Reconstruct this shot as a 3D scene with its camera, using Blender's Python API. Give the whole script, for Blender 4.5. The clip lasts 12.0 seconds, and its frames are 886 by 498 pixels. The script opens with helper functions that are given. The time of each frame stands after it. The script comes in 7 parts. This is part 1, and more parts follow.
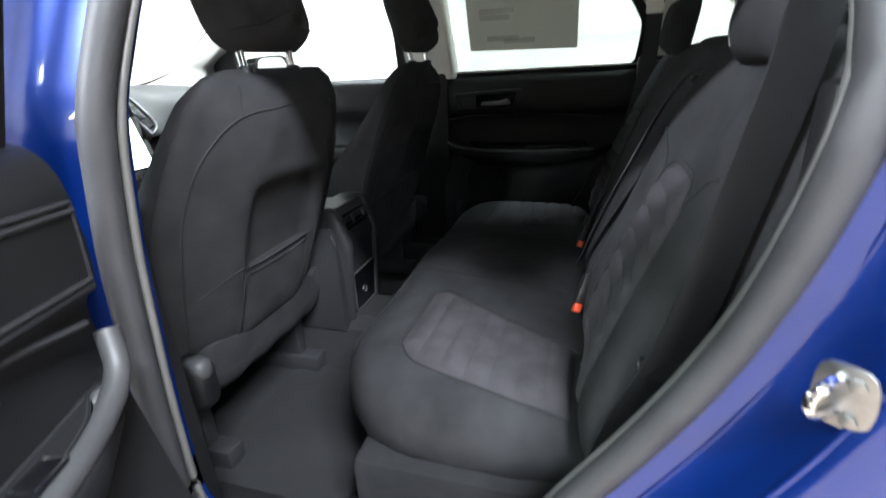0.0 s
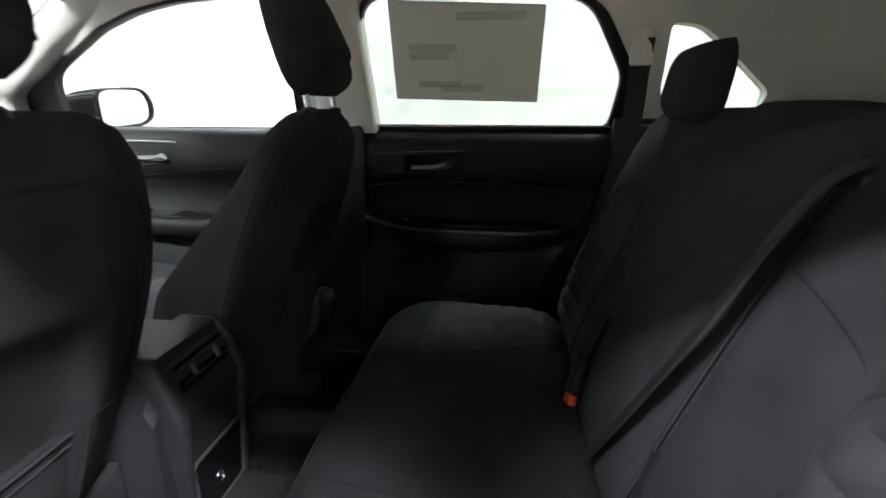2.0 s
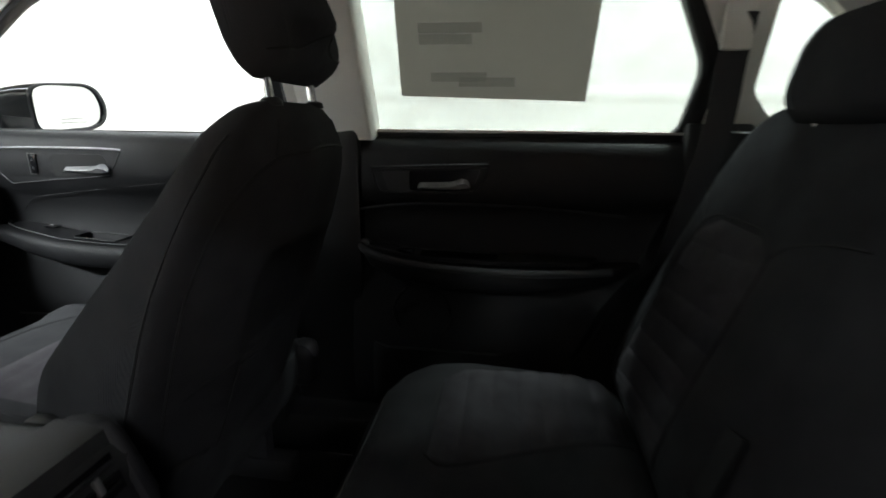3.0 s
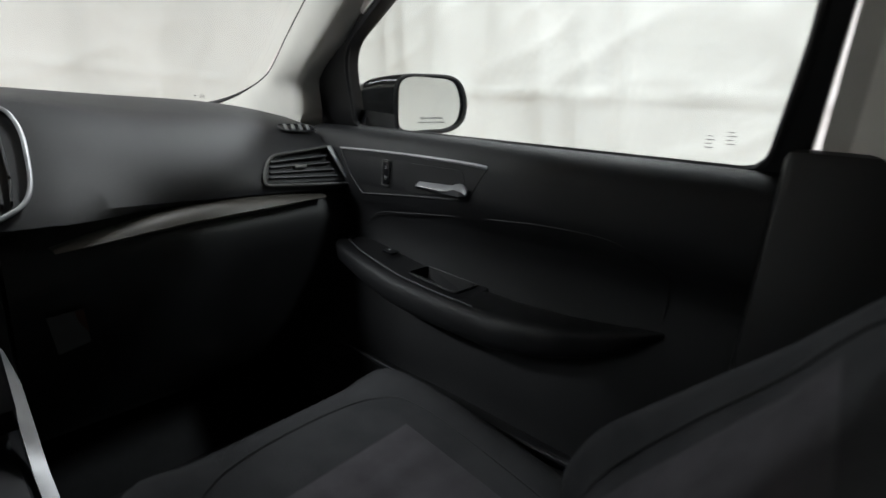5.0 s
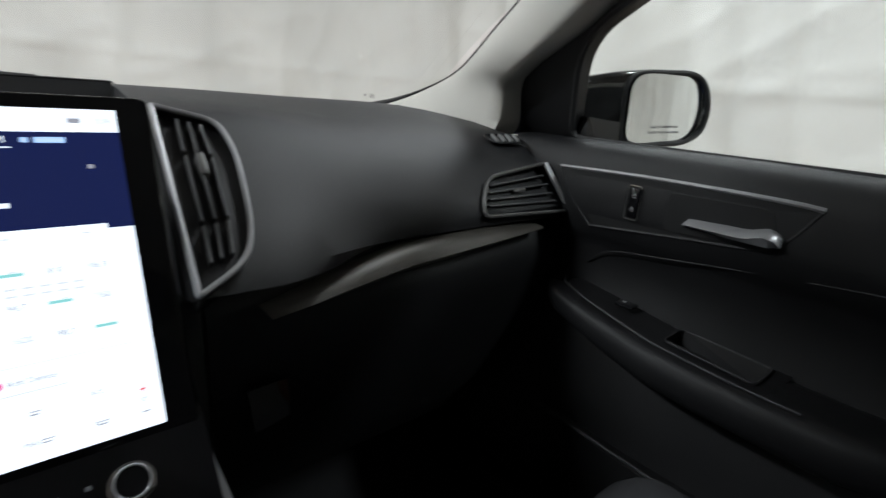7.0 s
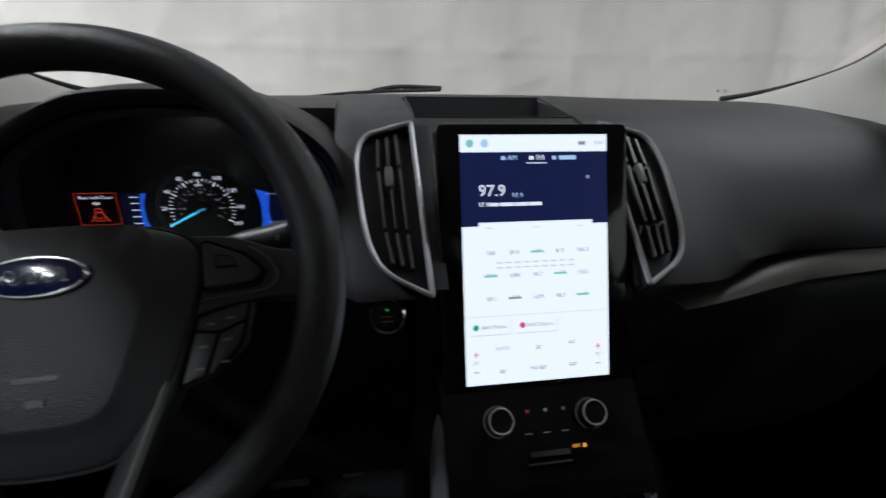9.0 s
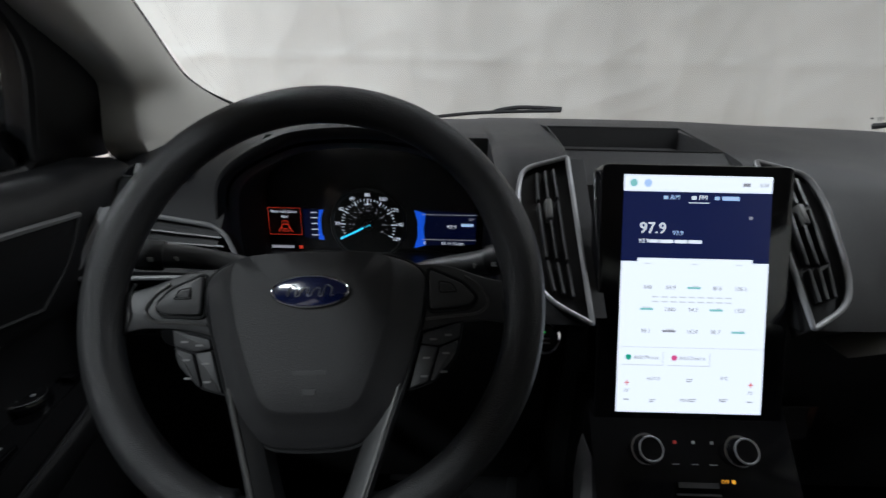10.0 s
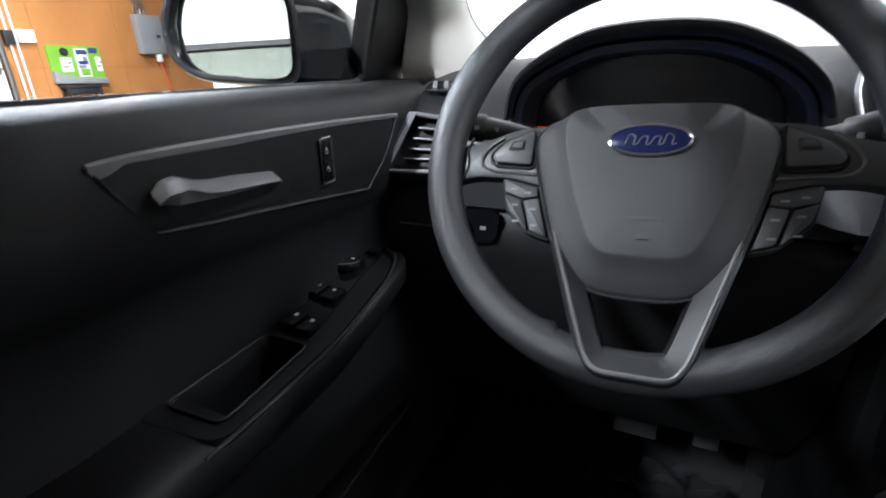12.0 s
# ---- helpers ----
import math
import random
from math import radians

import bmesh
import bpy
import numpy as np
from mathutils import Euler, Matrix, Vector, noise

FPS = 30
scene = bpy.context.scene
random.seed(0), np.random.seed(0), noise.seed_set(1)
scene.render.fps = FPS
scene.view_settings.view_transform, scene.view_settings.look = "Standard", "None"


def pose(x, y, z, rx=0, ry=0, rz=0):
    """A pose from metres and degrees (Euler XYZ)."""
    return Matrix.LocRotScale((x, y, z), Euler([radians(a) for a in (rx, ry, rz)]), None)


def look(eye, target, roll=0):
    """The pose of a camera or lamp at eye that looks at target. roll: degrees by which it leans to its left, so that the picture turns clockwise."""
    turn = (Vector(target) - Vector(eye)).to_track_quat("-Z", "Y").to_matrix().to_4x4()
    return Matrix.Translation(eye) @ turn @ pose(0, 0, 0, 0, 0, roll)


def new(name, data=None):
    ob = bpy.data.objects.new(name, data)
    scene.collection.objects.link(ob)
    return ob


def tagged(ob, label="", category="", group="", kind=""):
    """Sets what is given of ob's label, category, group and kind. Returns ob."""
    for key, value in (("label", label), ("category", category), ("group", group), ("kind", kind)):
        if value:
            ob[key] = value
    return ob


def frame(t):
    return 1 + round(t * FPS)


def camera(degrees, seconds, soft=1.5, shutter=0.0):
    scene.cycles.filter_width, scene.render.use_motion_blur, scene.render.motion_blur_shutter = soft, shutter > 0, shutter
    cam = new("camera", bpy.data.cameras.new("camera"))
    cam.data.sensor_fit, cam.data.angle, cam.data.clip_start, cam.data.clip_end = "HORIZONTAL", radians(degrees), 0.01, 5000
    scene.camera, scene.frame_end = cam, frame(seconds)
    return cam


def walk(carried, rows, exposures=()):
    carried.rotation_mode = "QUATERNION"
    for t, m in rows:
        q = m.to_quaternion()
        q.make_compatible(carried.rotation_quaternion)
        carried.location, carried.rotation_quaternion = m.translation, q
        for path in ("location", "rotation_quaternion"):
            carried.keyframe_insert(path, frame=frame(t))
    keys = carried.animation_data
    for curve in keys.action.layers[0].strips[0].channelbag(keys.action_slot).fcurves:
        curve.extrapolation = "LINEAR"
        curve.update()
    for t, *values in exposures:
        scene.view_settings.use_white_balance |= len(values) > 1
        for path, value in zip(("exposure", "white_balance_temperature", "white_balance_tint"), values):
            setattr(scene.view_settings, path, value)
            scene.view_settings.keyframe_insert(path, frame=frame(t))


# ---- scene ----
cam = camera(86.3, 12.0, soft=1.5, shutter=0.4)
PATH = [
    (0, (-1.201, -0.943, 1.149), (0.57, -0.368, 0.42), -3.3),
    (0.5, (-1.139, -0.857, 1.209), (0.71, -0.442, 0.569), -1.8),
    (1, (-1.026, -0.833, 1.201), (0.849, -0.47, 0.606), -1.6),
    (1.5, (-0.848, -0.842, 1.178), (1.037, -0.506, 0.601), -0.8),
    (2, (-0.665, -0.796, 1.163), (1.234, -0.541, 0.59), 0.1),
    (2.5, (-0.498, -0.774, 1.171), (1.392, -0.632, 0.535), 0.6),
    (3, (-0.339, -0.719, 1.134), (1.574, -0.453, 0.612), 0.6),
    (3.5, (-0.117, -0.62, 1.108), (1.731, -0.021, 0.632), 2.4),
    (3.7, (-0.059, -0.582, 1.081), (1.716, 0.207, 0.604), 3.4),
    (5.3, (0.07, -0.151, 1.149), (1.53, 1.097, 0.589), 3.6),
    (5.5, (0.085, -0.102, 1.142), (1.53, 1.159, 0.577), 3.5),
    (6, (0.114, 0.014, 1.151), (1.518, 1.314, 0.569), 3.6),
    (6.5, (0.107, 0.093, 1.151), (1.478, 1.422, 0.556), 4.1),
    (6.7, (0.08, 0.111, 1.15), (1.409, 1.48, 0.552), 4.3),
    (8.3, (-0.101, 0.124, 1.158), (0.523, 1.894, 0.466), 2.9),
    (8.5, (-0.123, 0.123, 1.165), (0.411, 1.916, 0.458), 2.5),
    (9, (-0.175, 0.114, 1.186), (0.134, 1.954, 0.464), 1.1),
    (9.5, (-0.233, 0.095, 1.212), (-0.089, 1.96, 0.504), 1.4),
    (10, (-0.27, 0.084, 1.222), (-0.288, 1.956, 0.518), 1.1),
    (10.5, (-0.302, 0.061, 1.23), (-0.493, 1.923, 0.525), -0.1),
    (11, (-0.337, 0.03, 1.219), (-0.749, 1.861, 0.527), -1.5),
    (11.5, (-0.357, 0.02, 1.174), (-0.98, 1.789, 0.478), -2.0),
    (12, (-0.37, 0.014, 1.119), (-1.13, 1.718, 0.398), -1.3),
]
walk(cam, [(t, look(eye, target, roll)) for t, eye, target, roll in PATH], exposures=[(0.0, 1.2, 6150, 5), (1.0, 1.1, 6300, 6), (1.5, 1.28, 6350, 6), (2.0, 1.05, 6400, 7), (2.5, 0.9, 6450, 7), (3.7, 0.95, 6450, 8), (5.3, -0.6, 6500, 9), (6.7, -0.7, 6450, 9), (8.3, -1.27, 6450, 11), (9.5, -1.2, 6350, 11), (10.5, -1.1, 6350, 11), (11.0, -0.75, 6300, 12), (11.5, -0.2, 6250, 12), (12.0, 0.7, 6200, 13)])

# ---- world and lamps: a closed workshop bay with ceiling lamps ----
world = bpy.data.worlds.new("bay_air")
scene.world = world
world.use_nodes = True
world.node_tree.nodes["Background"].inputs[0].default_value = (0.8, 0.9, 1.0, 1)
world.node_tree.nodes["Background"].inputs[1].default_value = 0.02


def ceiling_lamp(x, y, z, power, long=1.6, wide=0.35):
    data = bpy.data.lights.new("lamp", "AREA")
    data.shape, data.size, data.size_y = "RECTANGLE", wide, long
    data.energy, data.color = power, (0.97, 0.985, 1.05)
    ob = new("lamp", data)
    ob.matrix_world = pose(x, y, z)


LAMPS = ((2.2, 1.4, 155), (1.9, -2.6, 200), (-0.4, 3.4, 32), (-3.6, 1.8, 580), (-2.75, -2.8, 450), (-5.8, -3.8, 110), (-6.4, 3.6, 190))
for lx, ly, lp in LAMPS:
    ceiling_lamp(lx, ly, 4.05, lp)


# ---- materials ----
def material(name, color, rough=0.6, metal=0.0, grain=0.0, scale=400.0, vary=0.0, vary_scale=6.0, coat=0.0, spec=0.5, sheen=0.0, kind="noise", folds=0.0):
    m = bpy.data.materials.new(name)
    m.use_nodes = True
    nt = m.node_tree
    p = nt.nodes["Principled BSDF"]
    p.inputs["Base Color"].default_value = (*color, 1)
    p.inputs["Roughness"].default_value = rough
    p.inputs["Metallic"].default_value = metal
    p.inputs["Coat Weight"].default_value = coat
    p.inputs["Coat Roughness"].default_value = 0.06
    p.inputs["Specular IOR Level"].default_value = spec
    p.inputs["Sheen Weight"].default_value = sheen
    co = nt.nodes.new("ShaderNodeTexCoord")
    if vary:
        n = nt.nodes.new("ShaderNodeTexNoise")
        n.inputs["Scale"].default_value = vary_scale
        n.inputs["Detail"].default_value = 6
        nt.links.new(co.outputs["Object"], n.inputs["Vector"])
        r = nt.nodes.new("ShaderNodeMapRange")
        r.inputs[1].default_value, r.inputs[2].default_value = 0.3, 0.7
        r.inputs[3].default_value, r.inputs[4].default_value = 1 - vary, 1 + vary
        nt.links.new(n.outputs["Fac"], r.inputs[0])
        mul = nt.nodes.new("ShaderNodeVectorMath")
        mul.operation = "SCALE"
        mul.inputs[0].default_value = color
        nt.links.new(r.outputs[0], mul.inputs["Scale"])
        nt.links.new(mul.outputs[0], p.inputs["Base Color"])
        r2 = nt.nodes.new("ShaderNodeMapRange")
        r2.inputs[3].default_value, r2.inputs[4].default_value = max(rough - 0.08, 0.02), min(rough + 0.08, 1)
        nt.links.new(n.outputs["Fac"], r2.inputs[0])
        nt.links.new(r2.outputs[0], p.inputs["Roughness"])
    if grain:
        if kind == "weave":
            g = nt.nodes.new("ShaderNodeTexWave")
            g.inputs["Scale"].default_value = scale
            g.inputs["Distortion"].default_value = 2.0
            g.inputs["Detail"].default_value = 3
        elif kind == "leather":
            g = nt.nodes.new("ShaderNodeTexVoronoi")
            g.inputs["Scale"].default_value = scale
        else:
            g = nt.nodes.new("ShaderNodeTexNoise")
            g.inputs["Scale"].default_value = scale
            g.inputs["Detail"].default_value = 4
        nt.links.new(co.outputs["Object"], g.inputs["Vector"])
        b = nt.nodes.new("ShaderNodeBump")
        b.inputs["Strength"].default_value = grain
        b.inputs["Distance"].default_value = 0.001
        nt.links.new(g.outputs["Distance" if kind == "leather" else "Fac"], b.inputs["Height"])
        nt.links.new(b.outputs[0], p.inputs["Normal"])
        if folds:
            f = nt.nodes.new("ShaderNodeTexNoise")
            f.inputs["Scale"].default_value = 13.0
            f.inputs["Detail"].default_value = 3
            f.inputs["Distortion"].default_value = 0.6
            nt.links.new(co.outputs["Object"], f.inputs["Vector"])
            b2 = nt.nodes.new("ShaderNodeBump")
            b2.inputs["Strength"].default_value = folds
            b2.inputs["Distance"].default_value = 0.02
            nt.links.new(f.outputs["Fac"], b2.inputs["Height"])
            nt.links.new(b2.outputs[0], b.inputs["Normal"])
    return m


def glow(name, color, strength):
    m = bpy.data.materials.new(name)
    m.use_nodes = True
    p = m.node_tree.nodes["Principled BSDF"]
    p.inputs["Base Color"].default_value = (0.01, 0.01, 0.01, 1)
    p.inputs["Roughness"].default_value = 0.25
    p.inputs["Emission Color"].default_value = (*color, 1)
    p.inputs["Emission Strength"].default_value = strength
    return m


def pane_material(name, tint, gloss=1.0, rough=0.02):
    m = bpy.data.materials.new(name)
    m.use_nodes = True
    nt = m.node_tree
    nt.nodes.remove(nt.nodes["Principled BSDF"])
    tr = nt.nodes.new("ShaderNodeBsdfTransparent")
    tr.inputs[0].default_value = (*tint, 1)
    gl = nt.nodes.new("ShaderNodeBsdfGlossy")
    gl.inputs["Roughness"].default_value = rough
    fr = nt.nodes.new("ShaderNodeLayerWeight")
    fr.inputs[0].default_value = 0.5
    pw = nt.nodes.new("ShaderNodeMath")
    pw.operation = "POWER"
    pw.inputs[1].default_value = 4.0
    nt.links.new(fr.outputs["Facing"], pw.inputs[0])
    mul = nt.nodes.new("ShaderNodeMath")
    mul.operation = "MULTIPLY_ADD"
    mul.inputs[1].default_value = 0.45 * gloss
    mul.inputs[2].default_value = 0.025 * gloss
    nt.links.new(pw.outputs[0], mul.inputs[0])
    mix = nt.nodes.new("ShaderNodeMixShader")
    nt.links.new(mul.outputs[0], mix.inputs[0])
    nt.links.new(tr.outputs[0], mix.inputs[1])
    nt.links.new(gl.outputs[0], mix.inputs[2])
    nt.links.new(mix.outputs[0], nt.nodes["Material Output"].inputs[0])
    return m


FABRIC = material("black_seat_fabric", (0.036, 0.036, 0.0385), 0.95, grain=0.55, scale=900, vary=0.22, vary_scale=14, spec=0.10, sheen=0.0, kind="weave", folds=0.16)
INSERT = material("grey_seat_fabric", (0.062, 0.058, 0.064), 0.95, grain=0.6, scale=1100, vary=0.18, vary_scale=20, spec=0.10, sheen=0.0, kind="weave")
SEAM = material("seam_thread", (0.008, 0.008, 0.009), 0.8)
PIPING = material("light_stitch", (0.10, 0.10, 0.11), 0.8)
SOFT = material("soft_dash_plastic", (0.019, 0.019, 0.021), 0.5, grain=0.30, scale=1100, vary=0.10, vary_scale=9, kind="leather")
HARD = material("hard_black_plastic", (0.006, 0.006, 0.0066), 0.48, grain=0.2, scale=900, vary=0.1, vary_scale=12)
LIP = material("matt_black_plastic", (0.004, 0.004, 0.0045), 0.8, grain=0.2, scale=900)
LEATHER = material("steering_leather", (0.023, 0.023, 0.0245), 0.36, grain=0.40, scale=1100, vary=0.1, vary_scale=20, kind="leather")
HUBPAD = material("wheel_pad_plastic", (0.031, 0.0305, 0.032), 0.50, grain=0.3, scale=1300, vary=0.08, vary_scale=15, kind="leather")
SPOKE = material("wheel_spoke_plastic", (0.046, 0.046, 0.047), 0.40, grain=0.15, scale=900, vary=0.1, vary_scale=20)
LOWSPOKE = material("black_spoke_plastic", (0.012, 0.012, 0.013), 0.46, grain=0.12, scale=900, vary=0.1, vary_scale=20)
GLOSS = material("gloss_black_plastic", (0.006, 0.006, 0.007), 0.12, vary=0.1)
SATIN = material("satin_silver_trim", (0.33, 0.33, 0.34), 0.38, metal=0.45, vary=0.06, vary_scale=30)
DOORSATIN = material("dull_silver_door_strip", (0.27, 0.27, 0.275), 0.42, metal=0.4, vary=0.08, vary_scale=25)
DIMSATIN = material("grey_trim_strip", (0.11, 0.108, 0.105), 0.45, metal=0.2, vary=0.08, vary_scale=25)
BLADE = material("warm_dull_trim", (0.088, 0.080, 0.070), 0.5, metal=0.15, vary=0.10, vary_scale=30)
CHROME = material("polished_chrome", (0.75, 0.75, 0.76), 0.1, metal=1.0)
HEADLINER = material("headliner_cloth", (0.62, 0.60, 0.56), 0.95, grain=0.3, scale=800, vary=0.05, vary_scale=5)
PILLAR = material("pale_pillar_plastic", (0.72, 0.70, 0.65), 0.65, grain=0.2, scale=900, vary=0.05, vary_scale=8)
CARPET = material("black_carpet", (0.009, 0.009, 0.010), 1.0, grain=1.0, scale=500, vary=0.3, vary_scale=40)
RUBBER = material("black_rubber", (0.014, 0.014, 0.015), 0.6, grain=0.2, scale=300, vary=0.15, vary_scale=15)
GREYRUBBER = material("grey_door_seal", (0.034, 0.034, 0.037), 0.6, grain=0.3, scale=300, vary=0.15, vary_scale=15)
BLUE = material("metallic_blue_paint", (0.0, 0.017, 0.145), 0.34, metal=0.5, coat=0.8, vary=0.06, vary_scale=400)
STEEL = material("zinc_steel", (0.30, 0.30, 0.295), 0.42, metal=1.0, vary=0.15, vary_scale=60)
SLATEDGE = material("vent_slat_edge", (0.085, 0.085, 0.088), 0.35)
THUMB = material("grey_thumb_keys", (0.046, 0.046, 0.048), 0.5, grain=0.2, scale=900)
FIN = material("grey_fin_plastic", (0.20, 0.20, 0.20), 0.5)
WEBBING = material("seat_belt_webbing", (0.008, 0.008, 0.0095), 0.62, grain=0.5, scale=900, vary=0.1)
ORANGE = material("orange_red_button", (0.75, 0.09, 0.03), 0.45)
PAPER = material("window_sticker_paper", (0.30, 0.29, 0.28), 0.9, vary=0.06, vary_scale=10)
INK = material("faint_print", (0.27, 0.265, 0.265), 0.9)
DOORPAD = material("door_trim_plastic", (0.0110, 0.0110, 0.0120), 0.44, spec=0.3, grain=0.30, scale=1100, vary=0.10, vary_scale=9, kind="leather")
MARK = material("grey_glass_print", (0.12, 0.12, 0.12), 0.8)
WHITEPRINT = material("white_print", (0.55, 0.55, 0.55), 0.6)
pn = PAPER.node_tree
tl_ = pn.nodes.new("ShaderNodeBsdfTranslucent")
tl_.inputs[0].default_value = (0.42, 0.40, 0.37, 1)
mx_ = pn.nodes.new("ShaderNodeMixShader")
mx_.inputs[0].default_value = 0.6
pn.links.new(pn.nodes["Principled BSDF"].outputs[0], mx_.inputs[1])
pn.links.new(tl_.outputs[0], mx_.inputs[2])
pn.links.new(mx_.outputs[0], pn.nodes["Material Output"].inputs[0])
INK.node_tree.nodes["Principled BSDF"].inputs["Alpha"].default_value = 0.16
MIRROR = material("mirror_glass", (0.82, 0.84, 0.84), 0.01, metal=1.0)
GLASS = pane_material("clear_glass", (0.86, 0.90, 0.87))
SIDEGLASS = pane_material("side_glass", (0.90, 0.93, 0.91))
PRIVACY = pane_material("tinted_rear_glass", (0.60, 0.64, 0.61))
LENS = pane_material("cluster_lens", (0.96, 0.96, 0.96), 2.0, 0.42)
TARP = material("white_tarp", (0.74, 0.73, 0.70), 0.7, grain=0.15, scale=60, vary=0.08, vary_scale=1.2, folds=0.25)
CONCRETE = material("tan_concrete", (0.33, 0.26, 0.20), 0.75, grain=0.3, scale=40, vary=0.2, vary_scale=1.5)
PLYWOOD = material("orange_plywood", (0.46, 0.19, 0.055), 0.6, vary=0.16, vary_scale=1.6, grain=0.2, scale=30)
STEELBOX = material("grey_enamel", (0.25, 0.26, 0.27), 0.5, vary=0.1)
GREEN = material("green_plastic", (0.18, 0.42, 0.04), 0.5, vary=0.1)
WHITE = material("white_enamel", (0.75, 0.75, 0.74), 0.5, vary=0.06)
BLACK = material("black_steel", (0.02, 0.02, 0.022), 0.5, vary=0.2)
FOIL = material("foil_duct", (0.7, 0.7, 0.7), 0.25, metal=1.0)
RED = material("red_plastic", (0.6, 0.05, 0.04), 0.5)
POLY = material("clear_plastic_film", (0.035, 0.035, 0.037), 0.06, spec=1.0)
POLY.node_tree.nodes["Principled BSDF"].inputs["Alpha"].default_value = 0.45
SCREENWHITE = glow("screen_white", (0.80, 0.89, 1.0), 2.5)
SCREENNAVY = glow("screen_navy", (0.006, 0.010, 0.050), 2.6)
SCREENGREY = glow("screen_grey_text", (0.30, 0.31, 0.36), 2.0)
SCREENBLUE = glow("screen_blue_text", (0.42, 0.62, 0.95), 2.2)
SCREENRED = glow("screen_red", (0.75, 0.05, 0.06), 2.0)
SCREENGREEN = glow("screen_green", (0.02, 0.40, 0.28), 2.0)
SCREENPINK = glow("screen_pink", (0.75, 0.10, 0.30), 2.0)
SCREENTEAL = glow("screen_teal", (0.25, 0.62, 0.62), 2.0)
CLUSTERWHITE = glow("cluster_white", (0.70, 0.78, 0.9), 2.1)
CLUSTERBLUE = glow("cluster_blue", (0.01, 0.10, 0.75), 2.0)
CLUSTERNAVY = glow("cluster_navy", (0.001, 0.004, 0.03), 1.0)
NEEDLE = glow("needle_cyan", (0.03, 0.55, 0.9), 3.2)
WARNRED = glow("warning_red", (0.85, 0.06, 0.03), 1.3)
AMBER = glow("amber_lamp", (0.8, 0.35, 0.03), 2.2)
GREENLED = glow("green_led", (0.03, 0.7, 0.1), 0.9)


# ---- mesh helpers ----
def V(*a):
    return Vector(a)


def mesh_of(name, bm, mat, angle=35):
    bmesh.ops.remove_doubles(bm, verts=bm.verts, dist=1e-6)
    bmesh.ops.recalc_face_normals(bm, faces=bm.faces)
    me = bpy.data.meshes.new(name)
    bm.to_mesh(me)
    bm.free()
    me.materials.append(mat)
    me.polygons.foreach_set("use_smooth", [True] * len(me.polygons))
    me.set_sharp_from_angle(angle=radians(angle))
    return me


def thing(name, label, category, at=(0, 0, 0), group="", kind=""):
    ob = new(name)
    ob.empty_display_size = 0.05
    ob.location = at
    return tagged(ob, label, category, group, kind)


def root_at(ob):
    p = Vector((0, 0, 0))
    while ob:
        p += ob.location
        ob = ob.parent
    return p


def part(name, bm, mat, parent, label="", angle=35):
    me = mesh_of(name, bm, mat, angle)
    me.transform(Matrix.Translation(-root_at(parent)))
    ob = new(name, me)
    ob.parent = parent
    if label:
        tagged(ob, label)
    return ob


def solid(name, bm, mat, label, category, group="", kind="", angle=35):
    return tagged(new(name, mesh_of(name, bm, mat, angle)), label, category, group, kind)


def box(x0, x1, y0, y1, z0, z1, r=0.0, seg=2, bm=None, m=None):
    bm = bm or bmesh.new()
    vs = [bm.verts.new((x, y, z)) for x in (x0, x1) for y in (y0, y1) for z in (z0, z1)]
    fs = [bm.faces.new([vs[i] for i in f]) for f in ((0, 1, 3, 2), (4, 6, 7, 5), (0, 4, 5, 1), (2, 3, 7, 6), (0, 2, 6, 4), (1, 5, 7, 3))]
    if r:
        es = list({e for f in fs for e in f.edges})
        bmesh.ops.bevel(bm, geom=es, offset=r, segments=seg, affect="EDGES", profile=0.5)
    if m is not None:
        bmesh.ops.transform(bm, matrix=m, verts=bm.verts)
    return bm


def loft(rings, closed=True, cap=True, bm=None):
    bm = bm or bmesh.new()
    rows = [[bm.verts.new(p) for p in ring] for ring in rings]
    n = len(rows[0])
    for a, b in zip(rows, rows[1:]):
        for i in range(n if closed else n - 1):
            j = (i + 1) % n
            bm.faces.new((a[i], a[j], b[j], b[i]))
    if cap and closed:
        bm.faces.new(rows[0][::-1])
        bm.faces.new(rows[-1])
    return bm


def spline(pts, n=6, closed=False):
    pts = [Vector(p) for p in pts]
    out, m = [], len(pts)
    for i in range(m if closed else m - 1):
        p0 = pts[(i - 1) % m] if closed or i > 0 else pts[0]
        p1, p2 = pts[i], pts[(i + 1) % m]
        p3 = pts[(i + 2) % m] if closed or i + 2 < m else pts[-1]
        for k in range(n):
            t = k / n
            out.append(0.5 * ((2 * p1) + (p2 - p0) * t + (2 * p0 - 5 * p1 + 4 * p2 - p3) * t * t + (3 * p1 - p0 - 3 * p2 + p3) * t ** 3))
    if not closed:
        out.append(pts[-1])
    return out


def fillet(pts, r, n=4):
    """Rounds the corners of a closed outline."""
    pts = [Vector(p) for p in pts]
    out, m = [], len(pts)
    for i in range(m):
        p, a, b = pts[i], pts[i - 1], pts[(i + 1) % m]
        ra = min(r, (a - p).length * 0.45)
        rb = min(r, (b - p).length * 0.45)
        s, e = p + (a - p).normalized() * ra, p + (b - p).normalized() * rb
        for k in range(n + 1):
            t = k / n
            out.append((1 - t) ** 2 * s + 2 * t * (1 - t) * p + t * t * e)
    return out


def fillet2(pts, r, n=3):
    return [(p.x, p.y) for p in fillet([V(a, b, 0) for a, b in pts], r, n)]


